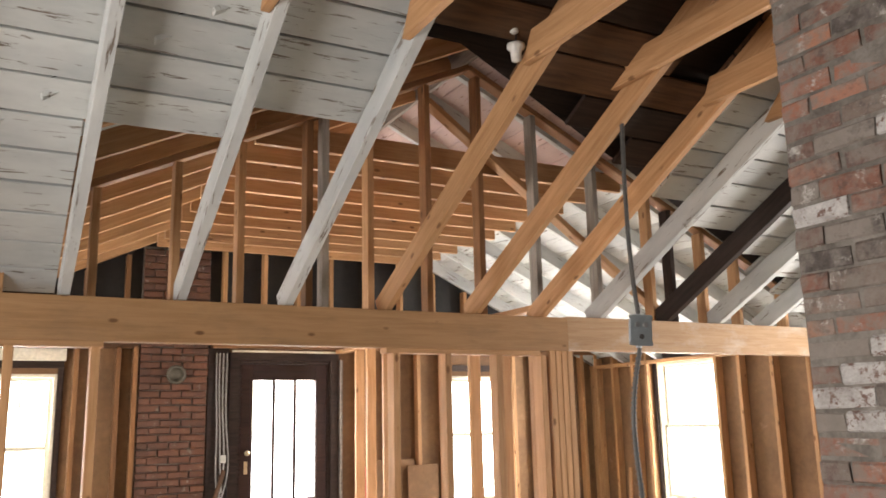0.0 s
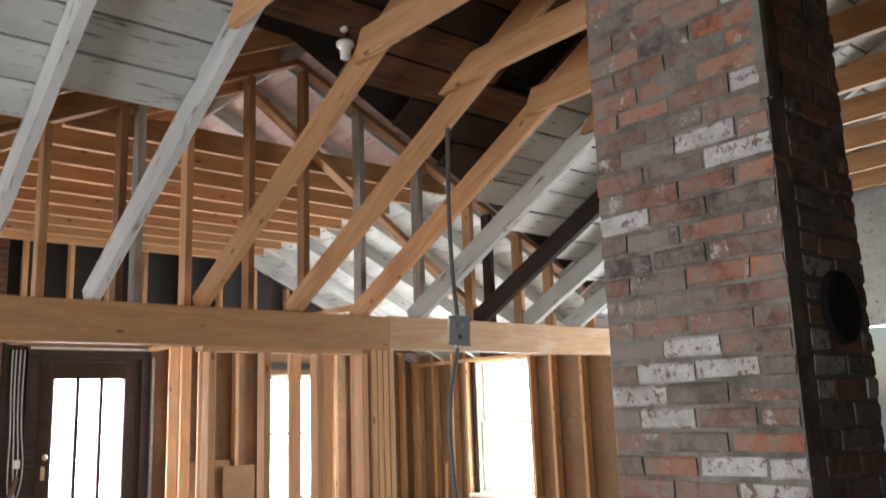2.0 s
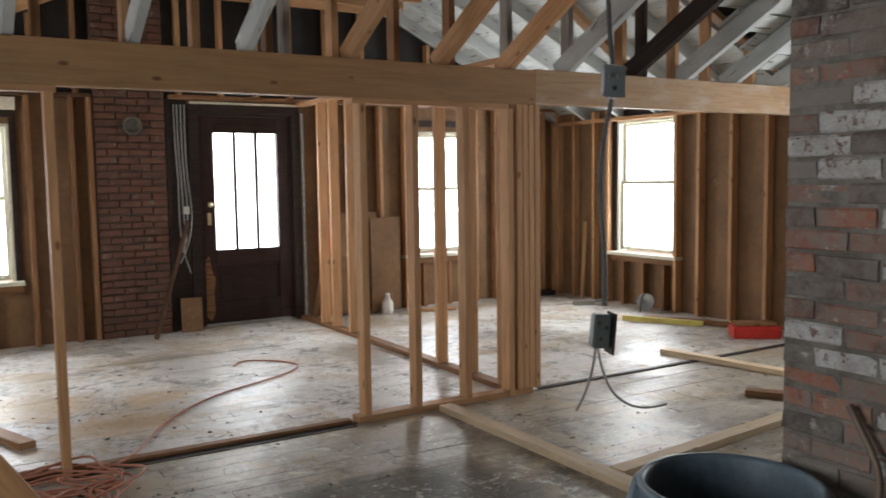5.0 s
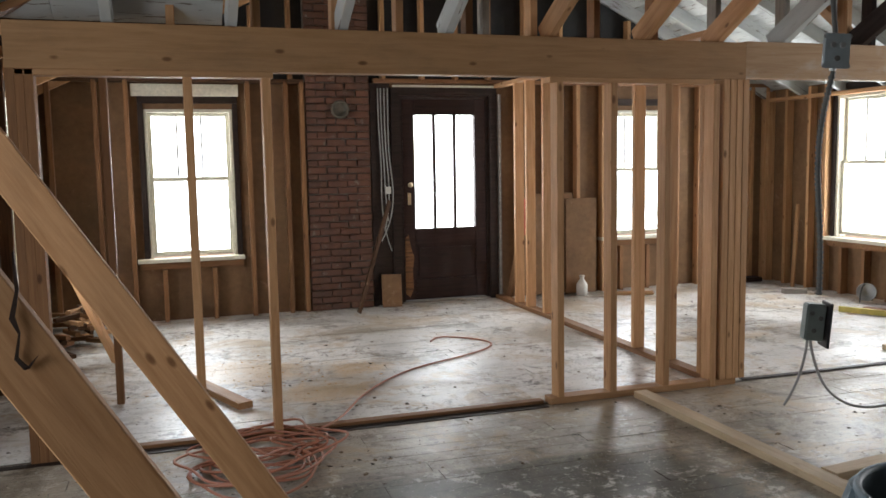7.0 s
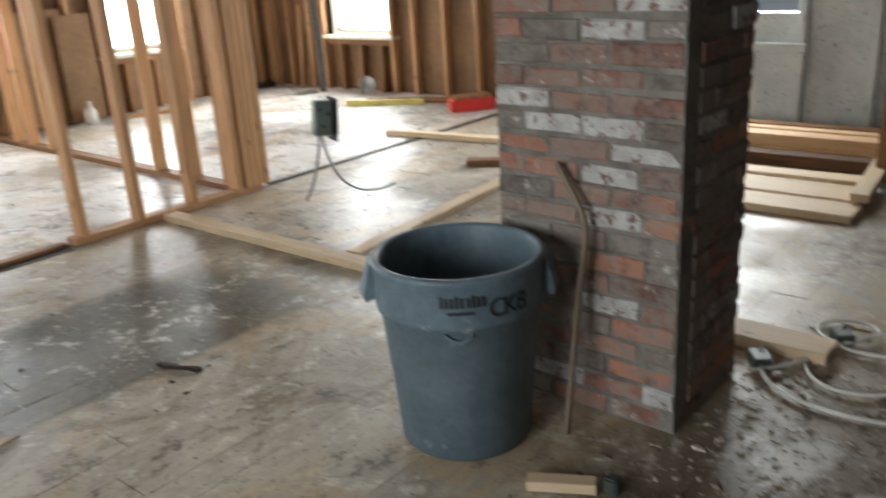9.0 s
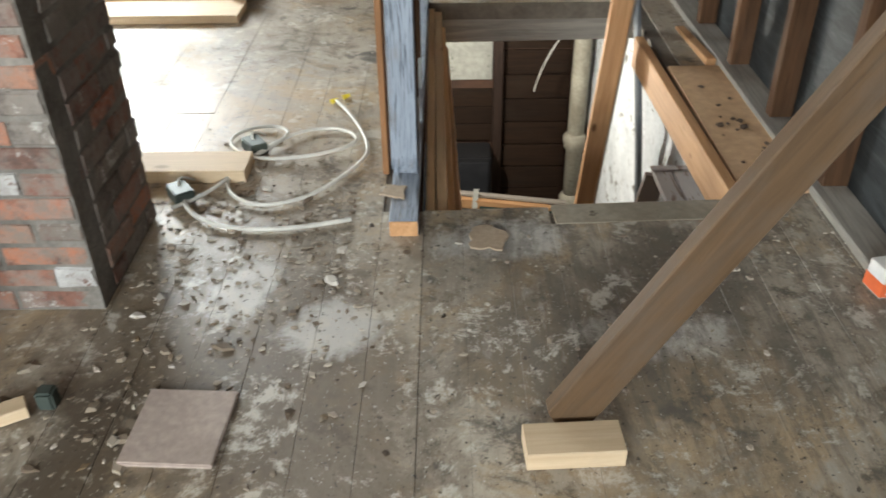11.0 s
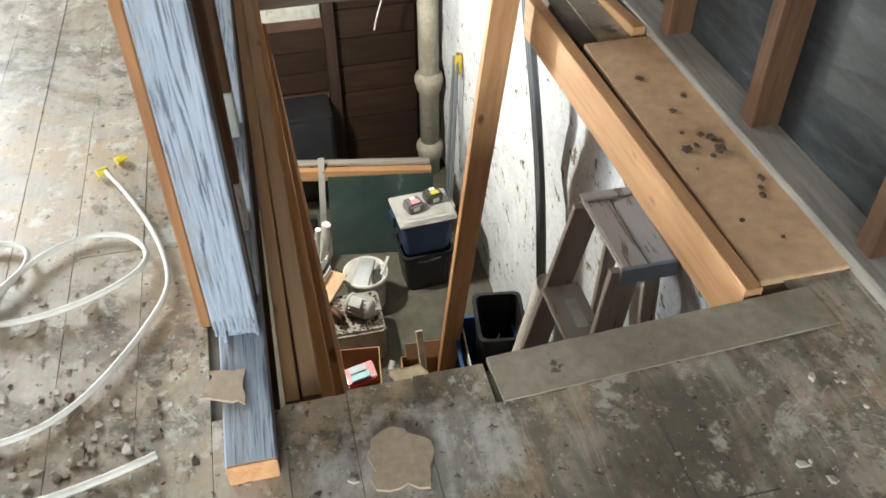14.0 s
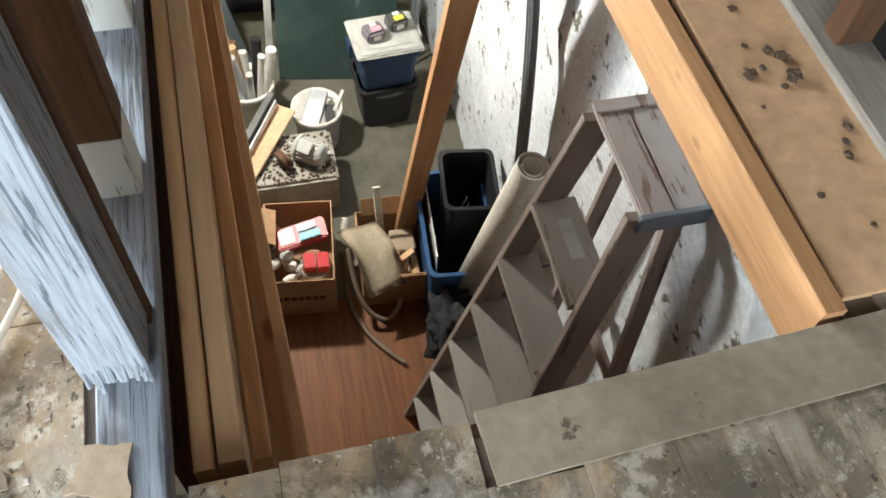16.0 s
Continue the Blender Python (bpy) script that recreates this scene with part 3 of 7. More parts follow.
# main rafters
RAFT = [(-1.95, 0), (-1.4, 0), (-0.85, 0), (-0.27, 0), (0.31, 0), (0.87, 0), (1.45, 0), (2.06, 1), (2.67, 1), (3.17, 1), (3.64, 2), (4.24, 3), (4.75, 0), (5.28, 0), (5.85, 0), (6.35, 0)]
LAB = ["old white-painted rafter with flaking paint", "new pine rafter resting on the beam", "old rafter with grey-white paint", "blackened old rafter on the beam"]
TIES = {1.45: (2.80, 3.05, 0.6), 2.06: (2.84, 3.07, 0.6), 2.67: (3.16, 3.105, 1.6), 3.17: (2.87, 3.065, 0.5), 0.87: (2.82, 3.05, 0.6)}
for x, k in RAFT:
    yt = RY + 0.03
    q = (x, YB + 0.1, main_z(YB + 0.1) - 0.085)
    bar("rafter", q, (x, yt, main_z(yt) - 0.085), 0.05 if k != 1 else 0.042, 0.135, [M_WHITE, M_NEW, M_WHITE, M_DARK][k], label=LAB[k], category="rafter", group="main rafters")
    yb = 2 * RY - YN
    bar("rafter", (x, YN, main_z(yb) - 0.085), (x, RY - 0.03, main_z(RY) - 0.085), 0.05, 0.135, M_BROWN if k else M_WHITE, label="old rafter of the back slope", category="rafter", group="main rafters")
    if 0.7 < x < 6.5:
        ye, zt, cut = TIES.get(x, (2.86, 3.06, 0.9))
        bar("collar_tie", (x - 0.047, ye, zt), (x - 0.047, -0.78, zt), 0.04, 0.135, M_NEW, sk=(cut, 0), label="new pine collar tie across the rafters", category="collar tie", group="collar ties")
bar("ridge_board", (XW, RY, main_z(RY) - 0.09), (XR, RY, main_z(RY) - 0.09), 0.03, 0.2, M_BROWN, label="old brown ridge board", category="beam")

# infill studs over the beam, under the gable
for x, k in [(0.02, 0), (0.44, 0), (0.85, 0), (1.2, 0), (1.6, 1), (1.70, 2), (1.99, 0), (2.39, 1), (2.78, 1), (3.22, 2), (3.73, 2), (4.22, 0), (4.42, 3), (4.74, 0), (5.09, 0), (5.6, 0)]:
    stud(x, YB + 0.12, ZB1 - 0.02, gable_z(x) - 0.09, [M_NEW, M_NEWB, M_GREYW, M_DARK][k], label=["new pine stud over the beam", "browned stud over the beam", "grey weathered stud over the beam", "blackened stud over the beam"][k], group="gable studs")
for side in (1, -1):
    xe = XR if side > 0 else XL
    bar("top_plate", (RX, YB + 0.12, RZ - 0.06), (xe, YB + 0.12, gable_z(xe) - 0.06), 0.09, 0.04, M_NEWB, label="browned plate along the gable slope", category="plate")
bar("plate", (XL, YB + 0.12, ZB1 - 0.02), (XR, YB + 0.12, ZB1 - 0.02), 0.10, 0.045, M_NEW, label="long pine plate behind the beam", category="plate")
yy = 4.75
while yy < YF - 0.05:
    bar("ceiling_joist", (1.32, yy, 3.19), (4.12, yy, 3.19), 0.04, 0.14, M_NEW, label="new pine ceiling joist of the gable", category="joist", group="ceiling joists")
    yy += 0.36
# brace
bar("brace", (2.45, YB + 0.2, 3.55), (4.45, YB + 0.2, 2.15), 0.09, 0.04, M_NEW, label="diagonal pine brace behind the rafters", category="brace")

# posts under the beam
for x, d in ((2.095, 0.0), (2.44, 0.0), (2.80, 0.0)):
    stud(x, YB, 0.04, ZB0 - 0.03, M_NEW, label="new pine stud under the beam", group="beam studs")
for i, x in enumerate((3.13, 3.2, 3.245, 3.29, 3.335)):
    stud(x, YB, 0.04 if i else 0.0, ZB0 - (0.03 if i == 0 else 0), M_NEW, w=0.043, d=0.10 + 0.004 * i, label="new pine stud of a built-up post", group="built-up post")
for x in (0.085, 0.465):
    stud(x, YB, 0.0, ZB0 - 0.03, M_NEW, label="slender new pine prop under the beam", group="beam studs")
stud(-0.365, 5.44, 0.0, 2.3, M_NEWB, label="browned pine stud in the far room", group="beam studs")
bar("plate", (2.03, YB, ZB0 - 0.015), (3.11, YB, ZB0 - 0.015), 0.09, 0.03, M_NEW, label="pine top plate under the beam", category="plate")
bar("plate", (-0.68, YB, ZB0 - 0.015), (0.5, YB, ZB0 - 0.015), 0.09, 0.03, M_NEW, label="pine top plate under the beam", category="plate")
bar("plate", (2.03, YB, 0.02), (3.3, YB, 0.02), 0.09, 0.04, M_NEW, label="pine sole plate on the floor", category="plate")
for x in (-0.70, -0.66, -0.62):
    stud(x, YB, 0.0, ZB0, M_NEWB, label="browned stud of a built-up post", group="built-up post")
# partition into the far room
for y in (4.62, 5.02, 5.43, 6.98, 7.35, 7.62):
    stud(3.2, y, 0.04, 2.16, M_NEW, face="x", label="new pine partition stud", group="partition studs")
bar("plate", (3.2, 4.58, 0.02), (3.2, 8.15, 0.02), 0.09, 0.04, M_NEWB, label="pine sole plate of a partition", category="plate")
bar("plate", (3.2, 4.58, 2.18), (3.2, 8.15, 2.18), 0.09, 0.04, M_NEW, label="pine top plate of a partition", category="plate")
# wall studs
for x in (-1.0, -0.62, -0.36, 0.70, 1.05, 1.20, 3.42, 3.75, 4.1, 4.4, 5.32, 5.6, 5.95, 6.3, 6.5):
    stud(x, YF - 0.05, 0.0, 2.2, M_NEWB if x < 1.3 else M_NEW, label="browned wall stud against fibreboard", group="wall studs")
for x in (0.05, 0.4, 0.75, 1.1, 2.0, 2.4, 2.75, 3.1, 3.5, 3.9, 4.3, 4.7):
    stud(x, YF - 0.05, 2.22, gable_z(x) - 0.05, M_NEW if x > 1.2 else M_NEWB, label="pine gable stud before black paper", group="upper studs")
bar("plate", (XL, YF - 0.05, 2.2), (1.22, YF - 0.05, 2.2), 0.09, 0.04, M_BROWN, label="old plate over the wall studs", category="plate")
bar("plate", (1.9, YF - 0.05, 2.22), (XR, YF - 0.05, 2.22), 0.09, 0.04, M_NEWB, label="plate over the wall studs", category="plate")
for y in (4.72, 5.1, 5.5, 5.9, 6.2, 7.22, 7.45, 7.8, 8.1):
    stud(XR - 0.05, y, 0.0, 2.15, M_NEW, face="x", group="wall studs", label="new pine wall stud against fibreboard")
bar("plate", (XR - 0.05, YB, 2.05), (XR - 0.05, YF, 2.05), 0.09, 0.04, M_NEW, label="pine plate over the wall studs", category="plate")
for y in (6.36, 6.66, 6.96):
    stud(XR - 0.05, y, 0.0, WIN_R[2] - 0.105, M_NEWB, face="x", label="short cripple stud under a window sill", group="cripple studs")
for x in (-0.1, 0.34, 4.62, 4.95):
    stud(x, YF - 0.05, 0.0, WIN_L[2] - 0.105, M_NEWB, label="short cripple stud under a window sill", group="cripple studs")
for y in (4.7, 5.3, 5.9, 6.45, 7.35, 7.8):
    stud(XL + 0.05, y, 0.0, 2.2, M_BROWN, face="x", group="wall studs", label="old brown stud of the side wall")
# near wall studs over the stair
for x in [2.68 + 0.5 * i for i in range(-9, 8)]:
    stud(x, YN + 0.04, 0.03, 2.95, M_BROWN, w=0.05, d=0.08, group="near wall studs", label="old brown stud before black paper")


# ---- windows and the door ----
def window(name, axis, at, u0, u1, z0, z1, label, sign=1):
    """A double-hung sash window in its opening; sign: which way the room lies."""
    w = thing(name, pose(0, 0, 0), label, "window")
    w["kind"] = "structure"

    def b(nm, a0, a1, c0, c1, d0, d1, mat, bev=0.004):
        q = (a0, a1, at + min(d0 * sign, d1 * sign), at + max(d0 * sign, d1 * sign), c0, c1)
        if axis == "x":
            q = (q[2], q[3], a0, a1, c0, c1)
        return boxes(nm, [q], mat, w, bevel=bev)
    f = 0.028
    b("window_frame", u0, u0 + f, z0, z1, -0.12, 0.01, M_CREAM)
    b("window_frame", u1 - f, u1, z0, z1, -0.12, 0.01, M_CREAM)
    b("window_frame", u0 + f, u1 - f, z1 - f, z1, -0.12, 0.01, M_CREAM)
    zm = z0 + 0.53 * (z1 - z0)
    r = 0.034
    for c0, c1, dd in ((z0 + 0.02, zm + 0.015, -0.03), (zm - 0.015, z1 - f, -0.07)):
        b("sash", u0 + f, u0 + f + r, c0, c1, dd - 0.03, dd, M_CREAM)
        b("sash", u1 - f - r, u1 - f, c0, c1, dd - 0.03, dd, M_CREAM)
        b("sash", u0 + f + r, u1 - f - r, c0, c0 + r, dd - 0.03, dd, M_CREAM)
        b("sash", u0 + f + r, u1 - f - r, c1 - r * 0.8, c1, dd - 0.03, dd, M_CREAM)
        g = b("pane", u0 + f + r, u1 - f - r, c0 + r, c1 - r, dd - 0.018, dd - 0.014, M_GLASS, 0)
        g.visible_shadow = False
    for k in (1, 2):
        um = u0 + f + r + (u1 - u0 - 2 * f - 2 * r) * k / 3
        b("muntin", um - 0.008, um + 0.008, zm + 0.02, z1 - f - r, -0.083, -0.066, M_GREYW, 0.002)
    b("window_sill", u0 - 0.11, u1 + 0.06, z0 - 0.035, z0, -0.06, 0.12, M_CREAM if sign * at < 7 else M_GREYW)
    b("casing", u0 - 0.05, u0 - 0.002, z0, z1 + 0.05, 0.0, 0.03, M_DARK)
    b("casing", u1 + 0.002, u1 + 0.05, z0, z1 + 0.05, 0.0, 0.03, M_DARK)
    b("casing", u0 - 0.05, u1 + 0.05, z1 + 0.052, z1 + 0.12, 0.0, 0.03, M_DARK)
    b("apron", u0 - 0.09, u1 + 0.05, z0 - 0.10, z0 - 0.04, 0.02, 0.06, M_NEWB)
    return w


window("window_1", "y", YF, *WIN_L, "cream-painted double-hung sash window, white daylight behind", -1)
window("window_2", "y", YF, *WIN_M, "cream-painted double-hung sash window, white daylight behind", -1)
window("window_3", "x", XR, *WIN_R, "cream-painted sash window with a pale sill", -1)
window("window_4", "x", XL, *WIN_W, "cream-painted sash window in the side wall", 1)
bar("head_board", (-0.32, YF - 0.03, 2.115), (0.62, YF - 0.03, 2.115), 0.03, 0.11, M_CREAM, label="off-white board over the window", category="board")

door = thing("door_1", pose(0, 0, 0), "dark-stained old door with three tall panes", "door")
door["kind"] = "structure"
x0, x1, z0, z1 = 2.2, 3.085, 0.03, 2.052
gx0, gx1, gz0, gz1 = 2.318, 2.968, 0.755, 1.895
dy0, dy1 = YF + 0.0, YF + 0.045
boxes("stile", [(x0, gx0, dy0, dy1, z0, z1)], M_DOOR, door, bevel=0.004)
boxes("stile", [(gx1, x1, dy0, dy1, z0, z1)], M_DOOR, door, bevel=0.004)
boxes("rail", [(gx0, gx1, dy0, dy1, gz1, z1)], M_DOOR, door, bevel=0.004)
boxes("rail", [(gx0, gx1, dy0, dy1, 0.60, gz0)], M_DOOR, door, bevel=0.004)
boxes("rail", [(gx0, gx1, dy0, dy1, z0, 0.24)], M_DOOR, door, bevel=0.004)
boxes("panel", [(gx0, gx1, dy0 + 0.018, dy1 - 0.012, 0.24, 0.60)], M_DOOR, door)
boxes("panel_moulding", [(gx0 + 0.04, gx1 - 0.04, dy0 + 0.010, dy0 + 0.018, 0.28, 0.56)], M_DOOR, door, bevel=0.003)
for u in (gx0 + (gx1 - gx0) / 3, gx0 + 2 * (gx1 - gx0) / 3):
    boxes("muntin", [(u - 0.014, u + 0.014, dy0 - 0.003, dy1 - 0.003, gz0, gz1)], M_DOOR, door, bevel=0.003)
for i in range(3):
    a = gx0 + (gx1 - gx0) * i / 3
    g = boxes("pane", [(a + 0.014, a + (gx1 - gx0) / 3 - 0.014, dy0 + 0.02, dy0 + 0.024, gz0, gz1)], M_GLASS, door)
    g.visible_shadow = False
rnd = random.Random(19)
ring = [(0.0, 0.10), (0.045, 0.06), (0.085, 0.14), (0.08, 0.34), (0.10, 0.47), (0.06, 0.56), (0.045, 0.70), (0.01, 0.66)]
pts = [(2.203 + a + rnd.uniform(-0.006, 0.006), b) for a, b in ring]
n = len(pts)
mesh_ob("worn_patch", [(a, dy0 - 0.0025, b) for a, b in pts] + [(a, dy0 - 0.0005, b) for a, b in pts],
        [tuple(range(n)), tuple(range(2 * n - 1, n - 1, -1))] + [(i, i + n, (i + 1) % n + n, (i + 1) % n) for i in range(n)],
        wood("bare_worn_stile", (0.26, 0.125, 0.05), (0.07, 0.032, 0.015), rough=0.6), door, "bare worn wood on the stile")
M_BRASS = plain("worn_brass", (0.65, 0.55, 0.36), 0.35, 0.9)
bm = bmesh.new()
lathe(bm, [(0.008, 0), (0.009, 0.03), (0.022, 0.04), (0.027, 0.055), (0.02, 0.068), (0.004, 0.07)], 20)
part("door_knob", bm, M_BRASS, door, "worn brass knob", pose(2.262, dy0, 1.20, 90), smooth=True)
boxes("lock_plate", [(2.245, 2.28, dy0 - 0.004, dy0, 1.0, 1.12)], M_BRASS, door)
for a, b in ((2.17, 2.198), (3.087, 3.115)):
    boxes("jamb", [(a, b, YF - 0.01, YF + 0.12, 0.0, 2.085)], M_DARK, door)
boxes("jamb", [(2.198, 3.087, YF - 0.01, YF + 0.12, 2.056, 2.085)], M_DARK, door)
boxes("casing", [(2.08, 2.168, YF - 0.035, YF - 0.002, 0.0, 2.16)], M_DARK, door)
boxes("casing", [(3.117, 3.2, YF - 0.035, YF - 0.002, 0.0, 2.16)], M_DARK, door)
boxes("casing", [(2.168, 3.117, YF - 0.035, YF - 0.002, 2.087, 2.16)], M_DARK, door)
boxes("head_strip", [(2.1, 3.24, YF - 0.05, YF - 0.036, 2.165, 2.185)], M_CREAM, door)
boxes("casing_edge", [(3.21, 3.235, YF - 0.06, YF - 0.02, 0.0, 2.1)], M_GREYW, door, "grey bare strip")
boxes("threshold", [(2.17, 3.115, YF - 0.02, YF + 0.14, -0.02, 0.016)], M_GREYW, door)

# ---- chimney ----
CH = (2.105, 2.56, 1.05, 1.655)


def brick_mesh(L, d, h, kind=0):
    me = bpy.data.meshes.new("brick")
    rnd = random.Random(int(L * 1e4 + h * 1e5) + kind)
    e = (0.006, 0.008, 0.010, 0.007)[kind]
    v, f = prism(L, d, h, e)
    v = [(x + rnd.uniform(-0.004, 0.003) + (e * 0.5 if x < L / 2 else -e * 0.5), y + rnd.uniform(-0.002, 0.002), z + rnd.uniform(-0.003, 0.003)) for x, y, z in v]
    me.from_pydata(v, [], f)
    me.update()
    return me


BRICKS = {}


def lay_bricks(parent, origin, direction, inward, length, z0, z1, start=0, course=0.0665, mat=M_BRICK, lime=0.08):
    """Running-bond bricks, each its own piece, along one face."""
    o, dx, iw = Vector(origin), Vector(direction), Vector(inward)
    z, row = z0, start
    while z < z1 - 0.03:
        u = 0.0
        first = True
        while u < length - 0.02:
            L = 0.10 if (first and row % 2) else random.choice((0.195, 0.2, 0.19))
            if length - u - L < 0.06:
                L = length - u
            L = min(L, length - u)
            Lk = round(L - 0.005, 2)
            white = random.random() < lime * (1.6 if 0.7 < z < 2.2 else 0.7)
            shape = random.randrange(4)
            key = (Lk, white, mat.name, shape)
            if key not in BRICKS:
                me = brick_mesh(Lk, 0.09, course - 0.0055, shape)
                me.materials.append(M_LIME if white else mat)
                BRICKS[key] = me
            ob = new("brick", BRICKS[key])
            mm = Matrix((dx, -iw, dx.cross(-iw))).transposed().to_4x4()
            p = o + dx * (u + 0.0025) + iw * (0.045 + random.uniform(-0.0035, 0.003)) + Vector((0, 0, z + course / 2 + random.uniform(-0.0025, 0.0025)))
            mm.translation = p
            ob.matrix_world = mm @ pose(0, 0, 0, random.uniform(-0.8, 0.8), random.uniform(-0.9, 0.9), random.uniform(-0.8, 0.8))
            ob.parent = parent
            u += L
            first = False
        z += course
        row += 1


boxes_core = [(CH[0] + 0.004, CH[1] - 0.004, CH[2] + 0.004, CH[3] - 0.004, -0.02, 4.5)]
chimney = tagged(boxes("chimney", boxes_core, M_MORTAR), "old brick chimney with lime-splashed red and grey bricks", "chimney", kind="structure")

# ---- floor boards ----
def lay_floor(y0, y1, xa, xb, mat, skip=None, wid=0.128, seed=3):
    rnd = random.Random(seed)
    y = y0
    while y < y1 - 0.02:
        w = min(wid * rnd.uniform(0.85, 1.15), y1 - y)
        x = xa
        while x < xb - 0.01:
            L = min(rnd.uniform(1.6, 3.6), xb - x)
            if xb - x - L < 0.5:
                L = xb - x
            segs = [(x, x + L)]
            if skip and y + w > skip[2] and y < skip[3]:
                edge = skip[0] - 0.055 * (y + w / 2 + 0.66) + rnd.uniform(-0.004, 0.003)
                if y + w / 2 < -0.15:
                    edge -= 0.10
                segs = [(a, b) for a, b in ((x, min(x + L, edge)), (max(x, skip[1]), x + L)) if b - a > 0.03]
            for a, b in segs:
                m, LL = along((a + 0.0015, y + w / 2, -0.013 + rnd.uniform(-0.0014, 0.0008)), (b - 0.0015, y + w / 2, -0.013 + rnd.uniform(-0.0014, 0.0008)))
                mesh_ob("floor_board", *prism(LL, w - rnd.uniform(0.0, 0.0014), 0.026, 0.0007), mat, deck, m=m)
            x += L
        y += w


# ---- brick panel in the far wall ----
panel = tagged(boxes("brick_panel", [(1.235, 1.86, YF - 0.05, YF + 0.001, 0.0, 3.15)], M_MORTAR), "soot-darkened red brick chimney breast in the far wall", "wall", kind="structure")
M_BRICK2 = mottled("soft_red_brick", (0.145, 0.064, 0.038), (0.085, 0.044, 0.03), 4.0, 0.9, 0.8, ((0.2, 0.165, 0.135), 0.6))
bm = bmesh.new()
lathe(bm, [(0.06, 0.0), (0.085, 0.0), (0.09, 0.03), (0.065, 0.035), (0.06, 0.01), (0.02, 0.005)], 20)
tagged(part("flue_collar", bm, M_CONC, None, "", pose(1.56, YF - 0.09, 1.94, 90), smooth=True), "round mortar flue collar on the bricks", "flue collar")
tagged(boxes("trim", [(1.18, 1.232, YF - 0.07, YF - 0.03, 0, 2.2)], M_BROWN), "brown board beside the bricks", "trim", kind="structure")
tagged(boxes("trim", [(1.865, 1.91, YF - 0.06, YF - 0.004, 0, 2.2)], M_DARK), "dark board beside the bricks", "trim", kind="structure")
# flat sheet whose dark colour stands for a recess's shade
tagged(boxes("wall_recess", [(1.912, 2.078, YF - 0.012, YF - 0.002, 0, 2.2)], M_DARK), "flat dark sheet for a shaded recess beside the door", "wall", kind="structure")

M_GREYC = plain("grey_cable_sheath", (0.35, 0.34, 0.32), 0.6)
M_WCAB = plain("white_cable_sheath", (0.62, 0.60, 0.54), 0.5)
M_ORANGE = plain("faded_orange_cord", (0.42, 0.17, 0.10), 0.55)
M_STEEL = plain("galvanised_steel", (0.45, 0.47, 0.48), 0.45, 0.8)
M_CONDUIT = plain("dull_steel_conduit", (0.12, 0.12, 0.115), 0.65, 0.4)
for i, dx in enumerate((0.0, 0.035, 0.07, -0.03)):
    tagged(tube("hanging_cable", [(1.98 + dx, YF - 0.04, 2.15), (1.97 + dx, YF - 0.06, 1.75), (2.0 + dx * 0.5, YF - 0.07, 1.4), (1.99 + dx * 1.8, YF - 0.08, 1.15 - 0.1 * i), (2.02 - dx, YF - 0.07, 0.85 - 0.1 * i)], 0.006, M_GREYC),
           "grey electric cable hanging by the door", "cable", "hanging cables")
tagged(boxes("outlet_box", [(2.0, 2.05, YF - 0.10, YF - 0.05, 1.12, 1.19)], M_WCAB, bevel=0.004), "small white outlet box on a cable", "outlet box")
bar("leaning_board", (1.62, YF - 0.45, 0.02), (2.03, YF - 0.10, 1.05), 0.02, 0.05, M_BROWN, label="thin brown board leaning beside the door", category="board")
bar("wood_offcut", (2.02, YF - 0.16, 0.0), (2.03, YF - 0.10, 0.32), 0.02, 0.2, M_BOARD, up=(1, 0, 0), label="short fibreboard offcut standing by the door", category="offcut")

# fibreboard sheets standing in the partition
bar("board_sheet", (3.42, YF - 0.14, 0.55), (4.0, YF - 0.14, 0.55), 0.012, 1.06, M_BOARD, label="brown fibreboard sheet against the studs", category="board")
bar("board_sheet", (3.9, YF - 0.2, 0.52), (4.25, YF - 0.2, 0.52), 0.012, 1.0, M_BOARD, label="brown fibreboard sheet against the studs", category="board")
bar("red_strip", (3.26, 7.62, 0.7), (3.26, 7.62, 1.05), 0.03, 0.05, plain("red_plastic", (0.55, 0.05, 0.03), 0.4), up=(0, 1, 0), label="red plastic strip on the partition", category="strip")
bar("diagonal_board", (3.26, 8.05, 0.0), (3.26, 7.7, 0.75), 0.02, 0.09, M_NEWB, label="short brace board in the partition", category="board")

# ---- hanging conduit with two boxes ----
conduit = thing("hanging_conduit", (2.67, 3.0, 0), "armoured steel cable hanging from the roof with two boxes", "conduit")
tube("cable", [(2.67, 3.0, 3.35), (2.675, 3.03, 2.8), (2.66, 3.05, 2.3), (2.67, 3.0, 1.93)], 0.011, M_CONDUIT, conduit, res=4)


def sway(z):
    """How far the lower cable bends aside at a height."""
    u = (1.77 - z) / 0.97
    return 2.668 - 0.05 * math.sin(u * 2.2) - 0.022 * math.sin(u * 6.0), 3.003 + 0.018 * math.sin(u * 2.6)


tube("cable", [(*sway(1.77 - 0.05 * k), 1.77 - 0.05 * k) for k in range(20)], 0.0105, M_CONDUIT, conduit, res=3)
bm = bmesh.new()
bmesh.ops.create_cone(bm, cap_ends=True, segments=10, radius1=0.0138, radius2=0.0138, depth=0.011)
rib = part("cable_rib", bm, M_CONDUIT, conduit, m=Matrix.Translation((*sway(1.745), 1.745)))
for k in range(1, 42):
    z = 1.745 - k * 0.0225
    ob = new("cable_rib", rib.data)
    ob.matrix_world = Matrix.Translation((*sway(z), z))
    ob.parent = conduit
    ob.matrix_parent_inverse = conduit.matrix_basis.inverted()
M_BOXBLUE = plain("painted_steel_box", (0.40, 0.47, 0.50), 0.4, 0.5)
